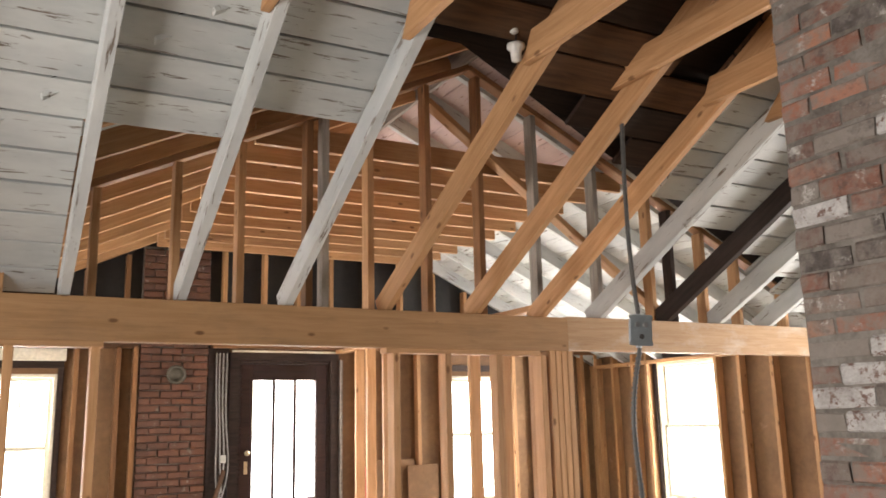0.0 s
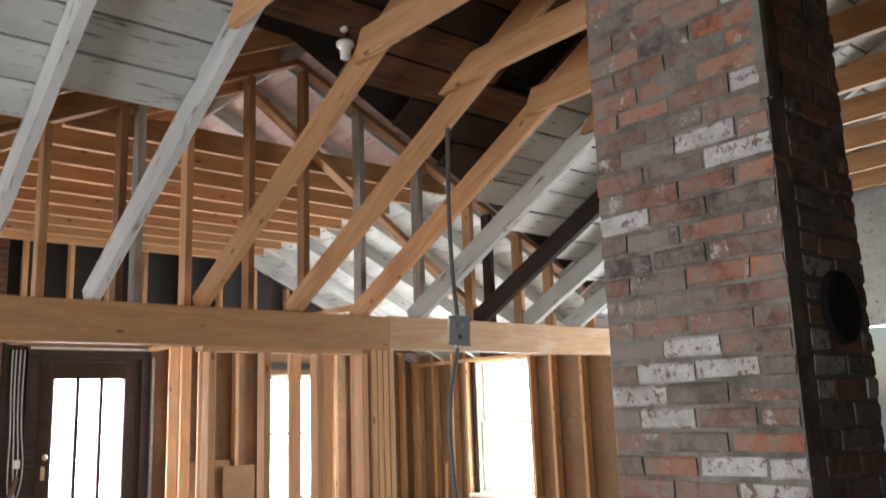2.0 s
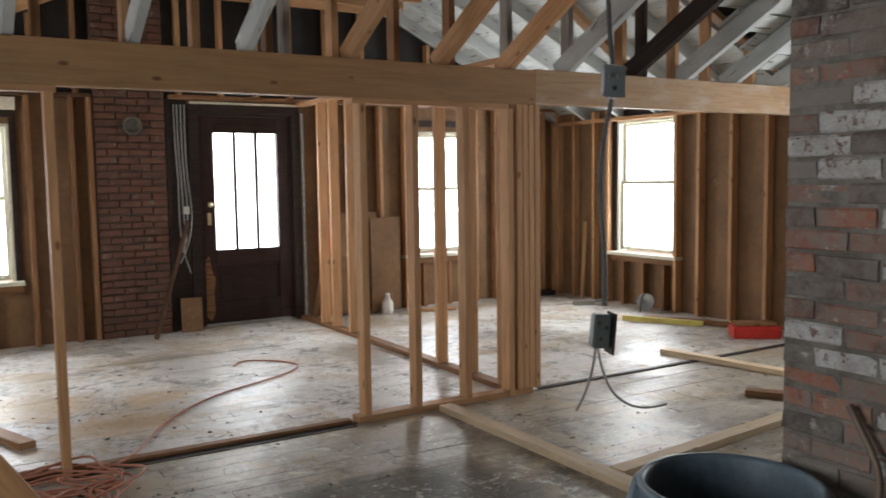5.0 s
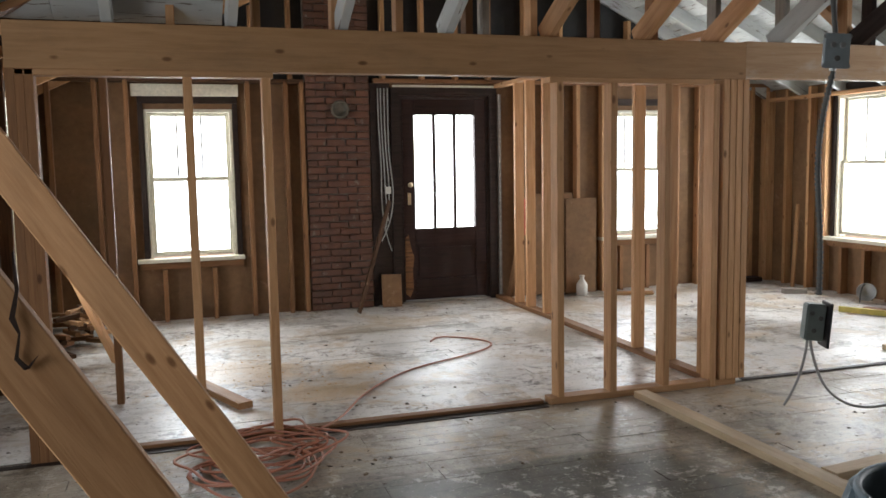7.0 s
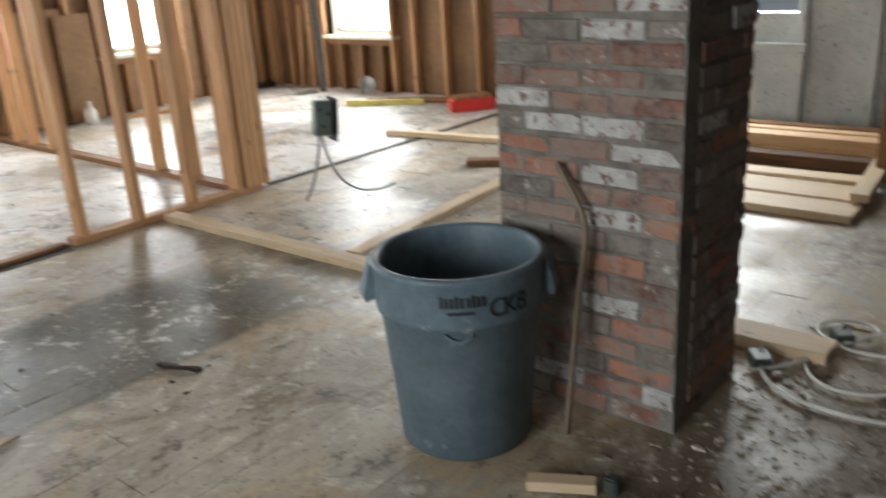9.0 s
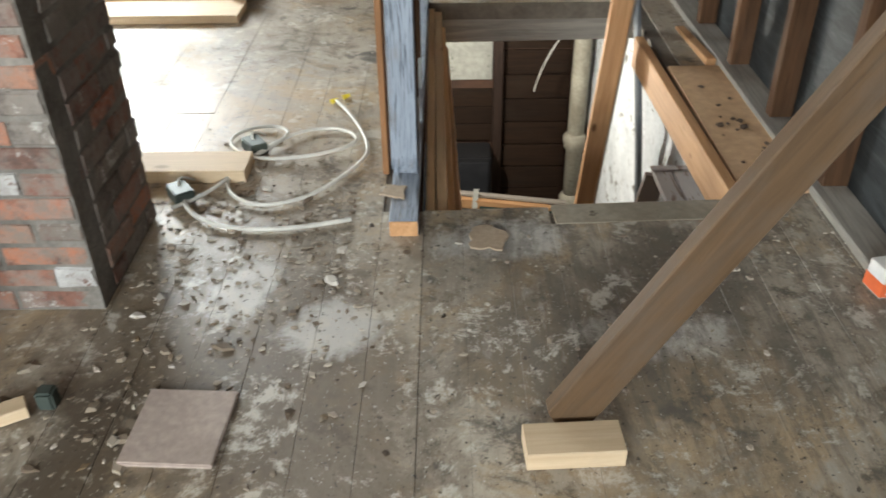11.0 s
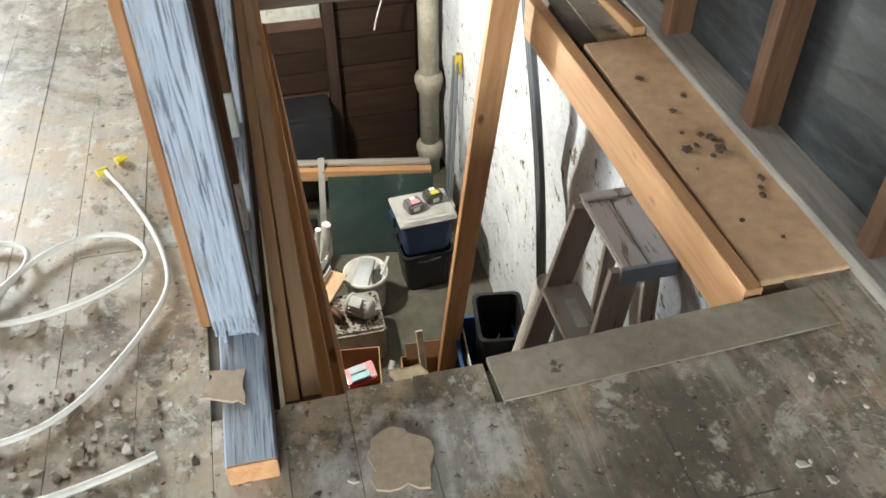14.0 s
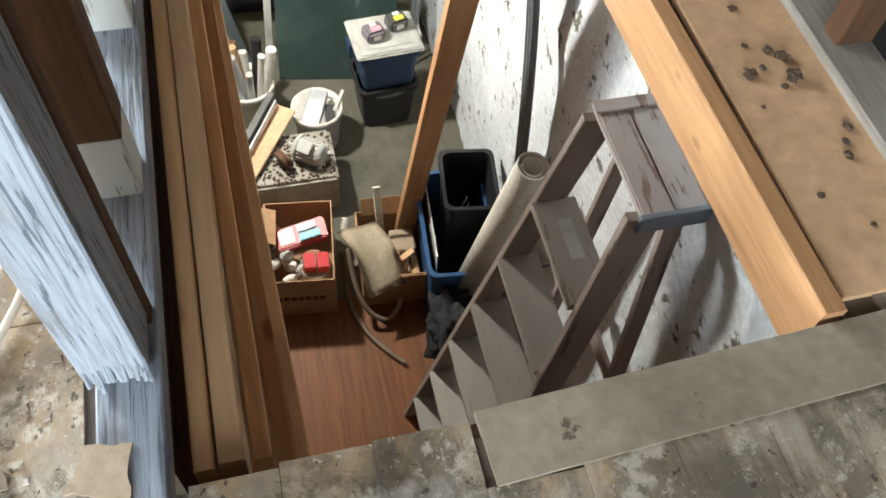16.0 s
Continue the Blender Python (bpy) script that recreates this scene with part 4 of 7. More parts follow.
b1 = boxes("junction_box", [(-0.039, 0.039, -0.027, 0.027, -0.057, 0.057)], M_BOXBLUE, conduit, "pale blue-grey steel box", 0.004, pose(2.665, 3.0, 1.85, 0, 3, -20))
boxes("cover_plate", [(-0.052, 0.052, -0.036, -0.031, -0.072, 0.072)], M_BOXBLUE, b1, "", 0.002, pose(2.665, 3.0, 1.85, 0, 3, -20))
for sx in (-1, 1):
    for sz in (-1, 1):
        boxes("ear", [(sx * 0.048 - 0.01, sx * 0.048 + 0.01, -0.034, -0.026, sz * 0.06 - 0.008, sz * 0.06 + 0.008)], M_STEEL, b1, "", 0.002, pose(2.665, 3.0, 1.85, 0, 3, -20))
for kx, kz in ((-0.02, 0.025), (0.02, 0.025), (0.0, -0.03)):
    bm = bmesh.new()
    lathe(bm, [(0.004, 0.0), (0.012, 0.0), (0.012, 0.003), (0.010, 0.004), (0.003, 0.004)], 16)
    part("knockout", bm, M_STEEL if kz > 0 else M_CONDUIT, b1, "", pose(2.665, 3.0, 1.85, 0, 3, -20) @ pose(kx, -0.0365, kz, 90))
for sz in (-1, 1):
    bm = bmesh.new()
    lathe(bm, [(0.001, 0.0), (0.010, 0.0), (0.010, 0.012), (0.014, 0.013), (0.014, 0.02), (0.006, 0.021)], 16)
    part("cable_clamp", bm, M_STEEL, b1, "", pose(2.665, 3.0, 1.85, 0, 3, -20) @ pose(0, 0, sz * 0.057, 0 if sz > 0 else 180))
M_BOXDK = plain("dark_green_box", (0.06, 0.075, 0.065), 0.5, 0.3)
M_BLKC = plain("black_cover_plastic", (0.02, 0.02, 0.021), 0.4)
BOX2 = pose(2.615, 3.02, 0.70, 0, 5, -22)
b2 = boxes("switch_box", [(-0.041, 0.041, -0.032, 0.032, -0.08, 0.08)], plain("green_grey_box", (0.20, 0.235, 0.225), 0.45, 0.5), conduit, "green-grey galvanised metal box", 0.006, BOX2)
boxes("open_cover", [(0.046, 0.056, -0.06, 0.05, -0.105, 0.09)], M_BLKC, b2, "black open cover", 0.002, BOX2)
for dz in (-0.045, 0.035):
    bm = bmesh.new()
    lathe(bm, [(0.004, 0.0), (0.021, 0.0), (0.021, 0.004), (0.018, 0.006), (0.003, 0.006)], 20)
    part("receptacle", bm, M_GREYC, b2, "grey outlet face", BOX2 @ pose(0.056, -0.005, dz, 0, 90, 0))
for dx, dz in ((-0.02, 0.04), (0.018, 0.02), (-0.005, -0.035)):
    bm = bmesh.new()
    lathe(bm, [(0.003, 0.0), (0.010, 0.0), (0.010, 0.002), (0.003, 0.003)], 14)
    part("knockout", bm, M_CONDUIT, b2, "", BOX2 @ pose(dx, -0.0325, dz, 90))
tube("lead", [(2.60, 3.02, 0.62), (2.62, 3.0, 0.45), (2.72, 2.98, 0.33), (2.85, 2.95, 0.30), (2.98, 2.95, 0.31)], 0.006, M_GREYC, conduit)
tube("lead", [(2.595, 3.03, 0.62), (2.59, 3.04, 0.48), (2.55, 3.06, 0.38), (2.52, 3.08, 0.32)], 0.006, M_GREYC, conduit)

# lamp socket under the roof
sock = thing("lamp_socket", (1.95, 2.86, 3.08), "white porcelain lamp socket on a wire", "lamp socket")
M_PORC = plain("white_porcelain", (0.7, 0.68, 0.63), 0.25)
bm = bmesh.new()
lathe(bm, [(0.012, -0.05), (0.022, -0.045), (0.026, 0.0), (0.04, 0.012), (0.04, 0.03), (0.02, 0.035)], 18)
part("socket", bm, M_PORC, sock, m=pose(1.95, 2.86, 3.05), smooth=True)
bm = bmesh.new()
lathe(bm, [(0.01, -0.02), (0.02, -0.015), (0.02, 0.02), (0.008, 0.024)], 14)
part("insulator", bm, M_PORC, sock, m=pose(1.93, 2.84, 3.14), smooth=True)
tube("wire", [(1.95, 2.86, 3.08), (1.93, 2.84, 3.2), (1.95, 2.6, 3.25)], 0.004, M_DARK, sock)

# ---- leaning braces at the near side ----
bar("brace_plank", (0.41, 3.02, 0.0), (-1.05, 3.0, 2.28), 0.04, 0.12, M_NEW, label="new pine plank leaning as a long brace", category="brace", sk=(0.64, 0))
bar("brace_plank", (0.30, 2.02, 0.0), (-1.10, 2.0, 2.28), 0.04, 0.14, M_NEW, label="wide pine plank leaning as a brace, dark split at one end", category="brace")
pl = bpy.data.objects["brace_plank.001"]
seam = [(-0.331, 1.25), (-0.328, 1.17), (-0.341, 1.113), (-0.329, 1.08), (-0.338, 1.028), (-0.319, 1.004), (-0.298, 1.03)]
vs, fs = [], []
for k, (x, z) in enumerate(seam):
    w0 = 0.002 + 0.0018 * (k % 3)
    vs += [(x - w0, 1.984, z), (x + w0, 1.984, z + 0.003), (x + w0, 1.9785, z + 0.003), (x - w0, 1.9785, z)]
    if k:
        b0 = 4 * k
        fs += [(b0 - 4 + i, b0 - 4 + (i + 1) % 4, b0 + (i + 1) % 4, b0 + i) for i in range(4)]
fs += [(0, 1, 2, 3), tuple(range(len(vs) - 1, len(vs) - 5, -1))]
mesh_ob("split", vs, fs, M_DARK, pl, "jagged dark split")
bar("brace_plank", (1.69, -0.06, 0.005), (1.72, -0.92, 1.45), 0.04, 0.10, M_DUSTY, label="dusty pine plank leaning to the near wall", category="brace", sk=(0.6, 0))
bar("wood_block", (1.615, -0.18, 0.025), (1.605, 0.02, 0.025), 0.09, 0.045, M_PALE, label="short pine block on the floor", category="wood block")
bar("leaning_board", (-0.45, 6.55, 0.01), (-0.98, 7.5, 0.95), 0.03, 0.09, M_NEW, label="pine board leaning under the side window", category="board")
# pile of offcuts in the far corner
rnd = random.Random(5)
for i in range(26):
    a = rnd.uniform(0, 360)
    L = rnd.uniform(0.15, 0.45)
    zz = 0.02 + 0.022 * (i // 2)
    c = Vector((-0.78 + rnd.uniform(-0.2, 0.22) * (1 - i / 40), 7.35 + rnd.uniform(-0.4, 0.4) * (1 - i / 40), zz))
    d = Vector((math.cos(radians(a)), math.sin(radians(a)), rnd.uniform(-0.06, 0.06))) * L / 2
    bar("wood_offcut", c - d, c + d, 0.04, 0.035, rnd.choice((M_NEW, M_NEWB, M_BROWN, M_WHITE)), label="short timber offcut in a heap", category="offcut", group="offcut heap")
for a, b in (((-0.24, 6.5, 0.02), (0.34, 5.02, 0.02)),):
    bar("board", a, b, 0.09, 0.04, M_NEW, label="pine board lying on the far floor", category="board")
bm = bmesh.new()
lathe(bm, [(0.01, 0), (0.035, 0.01), (0.045, 0.04), (0.03, 0.075), (0.012, 0.09)], 18)
tagged(part("glass_bulb", bm, plain("clear_plastic", (0.55, 0.6, 0.62), 0.15), None, "", pose(-0.12, 5.95, 0.045, 70, 0, 20), smooth=True), "clear glass bulb on the far floor", "bulb")

# timbers on the floor
bar("board", (2.60, 4.40, 0.02), (2.62, 2.62, 0.02), 0.09, 0.04, M_PALE, label="pine two-by-four lying on the floor", category="board", group="floor boards loose")
bar("board", (2.68, 2.97, 0.02), (4.35, 3.13, 0.02), 0.09, 0.04, M_PALE, label="pine two-by-four lying on the floor", category="board", group="floor boards loose")
bar("board", (4.92, 4.84, 0.02), (5.06, 3.80, 0.02), 0.09, 0.04, M_PALE, label="pine two-by-four lying on the floor", category="board", group="floor boards loose")
bar("board", (4.40, 3.62, 0.02), (4.6, 3.30, 0.02), 0.09, 0.04, M_NEWB, label="short pine board lying on the floor", category="board", group="floor boards loose")
bar("board", (2.835, 1.75, 0.022), (2.83, 0.82, 0.022), 0.14, 0.045, M_PALE, label="pine plank lying behind the chimney", category="board", group="floor boards loose")
# stack of new timber by the far end
bar("timber", (4.42, 2.6, 0.02), (4.42, 1.16, 0.02), 0.23, 0.04, M_PALE, label="wide new pine plank in a stack", category="timber", group="timber stack")
bar("timber", (4.72, 2.6, 0.02), (4.72, 1.2, 0.02), 0.28, 0.04, M_PALE, label="wide new pine plank in a stack", category="timber", group="timber stack")
bar("timber", (4.98, 2.7, 0.02), (5.02, 1.30, 0.02), 0.14, 0.04, M_PALE, label="new pine plank in a stack", category="timber", group="timber stack")
bar("timber", (4.55, 1.19, 0.065), (5.36, 1.27, 0.065), 0.09, 0.045, M_PALE, label="new pine batten across the stack", category="timber", group="timber stack")
for i, (x, z, m_) in enumerate(((5.46, 0.038, M_TANB), (5.62, 0.038, M_TANB), (5.5, 0.113, M_TANB), (5.66, 0.113, M_TANB), (5.95, 0.038, M_BROWN), (6.15, 0.038, M_NEWB), (5.30, 0.038, M_BROWN))):
    bar("timber", (x, 3.4 - 0.1 * i, z), (x + 0.05, 0.2 - 0.05 * i, z), 0.09 if i % 2 else 0.14, 0.075, m_, label="long sawn timber on a low stack" if m_ is not M_BROWN else "long old brown timber under the stack", category="timber", group="timber stack")
bm = bmesh.new()
lathe(bm, [(0.06, 0), (0.065, 0.002), (0.06, 0.03), (0.05, 0.032), (0.048, 0.006), (0.01, 0.005)], 20)
tagged(part("tin_lid", bm, M_STEEL, None, "", pose(4.95, 1.13, 0.0), smooth=True), "small round tin on the floor", "tin")
# planks of the far end wall
for y in (0.3, 0.72, 1.18, 1.65, 2.15, 3.75, 4.2):
    stud(XR - 0.03, y, 0.0, 2.2, M_WHITE, face="x", w=0.05, d=0.06, label="white-painted stud of the end wall", group="end wall studs")
bar("rail_board", (XR - 0.075, 2.1, 0.55), (XR - 0.075, 4.3, 0.55), 0.025, 0.08, M_WHITE, label="white-painted rail on the end wall", category="rail")
bar("prop", (5.15, 1.22, 0.0), (5.2, 1.15, 2.6), 0.04, 0.09, M_NEWB, up=(0, 1, 0), label="slender browned prop behind the timber stack", category="prop")
sheet = bar("panel_sheet", (5.7, 0.95, 0.50), (6.45, 0.15, 0.62), 0.6, 0.02, M_WHITE, label="pale sheet lying on the stack", category="sheet")

# orange cord
rnd = random.Random(11)
pts = []
for i in range(150):
    a = i * 0.47
    r = 0.19 + 0.09 * math.sin(i * 0.37) + 0.03 * math.sin(i * 1.9) + rnd.uniform(-0.045, 0.045)
    pts.append((0.34 + (r * 1.45) * math.cos(a) + 0.13 * math.sin(i * 0.11), 4.10 + r * 1.5 * math.sin(a) * 0.9 + 0.1 * math.cos(i * 0.09), 0.012 + 0.0005 * i * (0.6 + 0.4 * math.sin(i * 0.8))))
pts += [(0.62, 4.35, 0.02), (0.79, 4.46, 0.05), (0.9, 4.75, 0.01), (1.04, 5.04, 0.008), (1.28, 5.35, 0.008), (1.56, 5.6, 0.008), (1.9, 5.74, 0.008), (2.19, 5.91, 0.008), (2.34, 6.1, 0.008), (2.27, 6.28, 0.008), (2.1, 6.46, 0.008), (1.95, 6.5, 0.012), (1.88, 6.33, 0.012)]
tagged(tube("extension_cord", pts, 0.0065, M_ORANGE, res=3), "faded orange extension cord coiled on the floor", "cord")
# pale cable by the chimney
cab = [(3.36, 0.59, 0.02), (3.2, 0.5, 0.015), (2.98, 0.43, 0.012), (2.88, 0.45, 0.012), (2.66, 0.58, 0.012), (2.6, 0.69, 0.012), (2.6, 0.8, 0.012), (2.75, 0.91, 0.014), (2.95, 0.8, 0.016), (3.09, 0.70, 0.02), (3.17, 0.8, 0.014), (3.12, 0.92, 0.012), (3.0, 0.94, 0.012), (2.88, 0.80, 0.02),
       (2.89, 0.68, 0.022), (2.92, 0.59, 0.02), (3.0, 0.46, 0.02), (3.13, 0.52, 0.012), (3.14, 0.64, 0.012), (3.06, 0.74, 0.02), (2.85, 0.86, 0.02), (2.66, 0.90, 0.02), (2.59, 1.01, 0.012)]
tagged(tube("loose_cable", cab, 0.0062, M_WCAB, res=6), "pale electric cable lying in loops", "cable")
tagged(tube("loose_cable", [(2.52, 0.46, 0.01), (2.47, 0.6, 0.01), (2.46, 0.75, 0.01), (2.5, 0.91, 0.01), (2.62, 1.0, 0.02), (2.7, 0.98, 0.02)], 0.007, M_WCAB, res=6), "pale electric cable lying by the chimney", "cable")
for p in ((3.37, 0.60, 0.015), (3.42, 0.56, 0.01)):
    bm = bmesh.new()
    bmesh.ops.create_cone(bm, cap_ends=True, segments=8, radius1=0.011, radius2=0.006, depth=0.028)
    tagged(part("wire_nut", bm, plain("yellow_plastic", (0.75, 0.6, 0.05), 0.4), None, "", pose(*p, 80, 0, 30)), "yellow wire nut on the floor", "wire nut")
for (x, y) in ((2.98, 0.83), (2.66, 1.0)):
    ob = thing("metal_box", (x, y, 0), "small rusty steel outlet box with wires", "outlet box")
    boxes("box_body", [(-0.045, 0.045, -0.03, 0.03, 0.002, 0.045)], M_BOXDK, ob, "", 0.004, pose(x, y, 0, 0, 0, 35))
    tube("wire", [(x, y, 0.04), (x + 0.05, y + 0.03, 0.07), (x + 0.09, y - 0.02, 0.02)], 0.004, M_WCAB, ob)

# ---- trash can ----
M_CAN = mottled("grey_blue_plastic", (0.085, 0.125, 0.15), (0.14, 0.185, 0.215), 4.0, 0.5, 0.15, ((0.25, 0.28, 0.29), 0.63))
can = thing("trash_can", (1.80, 1.585, 0), "scuffed grey-blue plastic trash can, empty", "trash can")
CM = pose(1.80, 1.585, 0)
bm = bmesh.new()
lathe(bm, [(0.16, 0.012), (0.185, 0.0), (0.195, 0.01), (0.232, 0.43), (0.243, 0.435), (0.246, 0.45), (0.246, 0.558), (0.252, 0.57), (0.246, 0.583), (0.234, 0.583), (0.229, 0.57), (0.222, 0.45), (0.187, 0.03), (0.05, 0.022)], 48)
part("body", bm, M_CAN, can, m=CM, smooth=True)
for a in (128, -52):
    bm = bmesh.new()
    sec = [(0.235, 0.47), (0.285, 0.455), (0.292, 0.475), (0.262, 0.57), (0.235, 0.575)]
    rings = []
    for k in range(7):
        an = radians(a - 14 + 28 * k / 6)
        s = 1 - 0.25 * abs(k - 3) / 3
        rings.append([bm.verts.new(((0.235 + (r - 0.235) * s) * math.cos(an), (0.235 + (r - 0.235) * s) * math.sin(an), z)) for r, z in sec])
    for p, q in zip(rings, rings[1:]):
        for i in range(len(sec)):
            bm.faces.new((p[i], p[(i + 1) % len(sec)], q[(i + 1) % len(sec)], q[i]))
    bm.faces.new(rings[0])
    bm.faces.new(rings[-1][::-1])
    part("handle", bm, M_CAN, can, m=CM)
bm = bmesh.new()
rings = []
for k in range(9):
    an = radians(-142 + -9 + 18 * k / 8)
    up = 0.02 * math.sin(math.pi * k / 8)
    rings.append([bm.verts.new((r * math.cos(an), r * math.sin(an), 0.415 - up + dz)) for r, dz in ((0.225, 0.0), (0.24, 0.0), (0.24, 0.012), (0.225, 0.012))])
for p, q in zip(rings, rings[1:]):
    for i in range(4):
        bm.faces.new((p[i], p[(i + 1) % 4], q[(i + 1) % 4], q[i]))
part("grip_rib", bm, M_CAN, can, m=CM)
M_INK = plain("black_print", (0.02, 0.022, 0.025), 0.6)
for k in range(9):
    an = -152 + k * 3.2 + (0.8 if k > 4 else 0)
    hgt = 0.028 if k % 3 else 0.034
    boxes("print_mark", [(-0.0045, 0.0045, -0.001, 0.001, 0, hgt)], M_INK, can, "", 0, CM @ pose(0.2473 * math.cos(radians(an)), 0.2473 * math.sin(radians(an)), 0.505, 0, 0, an + 90))
for k in range(5):
    an = -147 + k * 3.4
    boxes("print_mark", [(-0.007, 0.007, -0.001, 0.001, 0, 0.008)], M_INK, can, "", 0, CM @ pose(0.2473 * math.cos(radians(an)), 0.2473 * math.sin(radians(an)), 0.485, 0, 0, an + 90))


def letters(text, size, mat, m, parent=None, name="lettering"):
    cu = bpy.data.curves.new(name, "FONT")
    cu.body, cu.size, cu.extrude = text, size, 0.0006
    cu.align_x = "CENTER"
    tmp = bpy.data.objects.new(name, cu)
    me = bpy.data.meshes.new_from_object(tmp)
    bpy.data.objects.remove(tmp)
    me.materials.clear()
    me.materials.append(mat)
    ob = new(name, me)
    ob.matrix_world = m
    if parent:
        ob.parent = parent
        ob.matrix_parent_inverse = parent.matrix_basis.inverted()
    return ob


for ch, an in (("C", -117), ("K", -108), ("8", -99)):
    letters(ch, 0.075, M_INK, CM @ pose(0.2485 * math.cos(radians(an)), 0.2485 * math.sin(radians(an)), 0.47, 0, 0, an + 90) @ pose(0, 0, 0, 90), can)

# crowbar against the chimney
tagged(tube("digging_bar", [(1.93, 1.31, 0.005), (1.985, 1.32, 0.22), (2.035, 1.325, 0.45), (2.055, 1.31, 0.6), (2.06, 1.33, 0.67), (2.07, 1.40, 0.76), (2.075, 1.42, 0.79)], 0.0105, plain("rusty_iron", (0.2, 0.15, 0.11), 0.6, 0.5), res=6), "old rusty iron bar leaning on the chimney", "iron bar")

# small things by the chimney
tagged(boxes("paving_tile", [(-0.11, 0.11, -0.1, 0.1, 0, 0.012)], mottled("pinkish_tile", (0.45, 0.37, 0.32), (0.36, 0.29, 0.25), 6), None, "", 0.003, pose(1.685, 0.75, 0.001, 0, 0, -3)), "square pinkish tile on the dirty floor", "tile")
bar("wood_block", (1.65, 1.26, 0.018), (1.74, 1.10, 0.018), 0.05, 0.03, M_PALE, label="short pine piece beside the chimney", category="wood block")
tagged(boxes("floor_pipe", [(-0.02, 0.02, -0.02, 0.02, 0, 0.05)], M_BOXDK, None, "", 0.006, pose(1.76, 1.06, 0)), "dark pipe stub in the floor", "pipe stub")
M_TIP = mottled("fibreboard_scrap", (0.42, 0.33, 0.24), (0.35, 0.27, 0.19), 8, 0.9, 0.2)


def scrap(name, x, y, pts, z, mat, label, rz=0, cat="scrap", th=0.006):
    r, torn = random.Random(name + str(x)), []
    for (ax, ay), (bx, by) in zip(pts, pts[1:] + pts[:1]):
        size = math.hypot(bx - ax, by - ay) * 0.09
        for k in range(5):
            w = k / 5 + (r.uniform(-0.06, 0.06) if k else 0)
            torn.append((ax + (bx - ax) * w + r.uniform(-size, size), ay + (by - ay) * w + r.uniform(-size, size)))
    pts, n = torn, len(torn)
    v = [(a, b, 0) for a, b in pts] + [(a, b, th) for a, b in pts]
    f = [tuple(range(n))[::-1], tuple(range(n, 2 * n))] + [(i, (i + 1) % n, (i + 1) % n + n, i + n) for i in range(n)]
    ob = mesh_ob(name, v, f, mat, None, "", pose(x, y, z, random.uniform(-3, 3), random.uniform(-3, 3), rz))
    return tagged(ob, label, cat)


scrap("board_scrap", 2.42, 0.055, [(-0.06, -0.03), (0.02, -0.055), (0.065, 0.0), (0.045, 0.055), (-0.05, 0.05)], 0.003, M_TIP, "torn fibreboard scrap near the stair opening")
scrap("board_scrap", 2.60, 0.335, [(-0.04, -0.03), (0.03, -0.035), (0.045, 0.02), (-0.01, 0.04)], 0.052, M_TIP, "torn fibreboard scrap on the sole plate")
scrap("splinter", 1.51, 2.70, [(-0.09, -0.008), (0.09, -0.014), (0.1, 0.01), (-0.08, 0.012)], 0.003, M_DARK, "dark wood splinter on the floor", rz=-70, th=0.015)
scrap("splinter", 0.82, 2.73, [(-0.13, -0.02), (0.12, -0.01), (0.1, 0.015), (-0.1, 0.02)], 0.003, M_TIP, "pale wood splinter on the floor", rz=5)
M_LEAF = mottled("dry_leaf", (0.24, 0.13, 0.06), (0.16, 0.09, 0.045), 20, 0.8)
for x, y, r in ((1.22, 1.40, 10), (1.27, 1.33, 140)):
    bm = bmesh.new()
    c = bm.verts.new((0, 0, 0.012))
    ring = []
    for i in range(16):
        a = i * math.pi / 8
        rr = 0.045 * (0.55 + 0.45 * abs(math.cos(2.5 * a)))
        ring.append(bm.verts.new((rr * math.cos(a), rr * math.sin(a), 0.004 + 0.012 * math.sin(3 * a) ** 2)))
    for i in range(16):
        bm.faces.new((c, ring[i], ring[(i + 1) % 16]))
    bmesh.ops.solidify(bm, geom=bm.faces[:], thickness=0.001)
    tagged(part("dry_leaf", bm, M_LEAF, None, "", pose(x, y, 0.001, 0, 0, r)), "curled dry brown leaf on the floor", "leaf", "dry leaves")

# far room small things
lamp = thing("work_lamp", (6.3, 6.42, 0), "round clamp work lamp on the floor", "work lamp")
bm = bmesh.new()
lathe(bm, [(0.02, -0.08), (0.03, -0.03), (0.085, 0.03), (0.09, 0.035), (0.08, 0.03), (0.02, -0.02)], 24)
part("reflector", bm, M_STEEL, lamp, m=pose(6.3, 6.42, 0.10, 70, 0, -50), smooth=True)
tube("lamp_frame", [(6.2, 6.4, 0.01), (6.22, 6.42, 0.15), (6.3, 6.44, 0.21), (6.38, 6.45, 0.15), (6.4, 6.45, 0.01)], 0.007, M_CONDUIT, lamp)
bar("spirit_level", (5.72, 6.15, 0.03), (6.08, 5.46, 0.03), 0.03, 0.05, plain("yellow_level", (0.7, 0.6, 0.15), 0.4), label="yellow spirit level on the far floor", category="level")
bar("board", (5.95, 6.1, 0.02), (6.3, 5.3, 0.02), 0.12, 0.03, M_NEWB, label="pine board by the side wall", category="board")
red = thing("red_toolbox", (6.05, 4.86, 0), "red plastic toolbox on the floor", "toolbox")
M_RED = plain("red_box_plastic", (0.5, 0.03, 0.02), 0.4)
boxes("body", [(-0.2, 0.2, -0.1, 0.1, 0, 0.11)], M_RED, red, "", 0.01, pose(6.05, 4.86, 0, 0, 0, -35))
boxes("tray", [(-0.17, 0.17, -0.08, 0.08, 0.111, 0.14)], M_NEWB, red, "", 0.004, pose(6.05, 4.86, 0, 0, 0, -35))
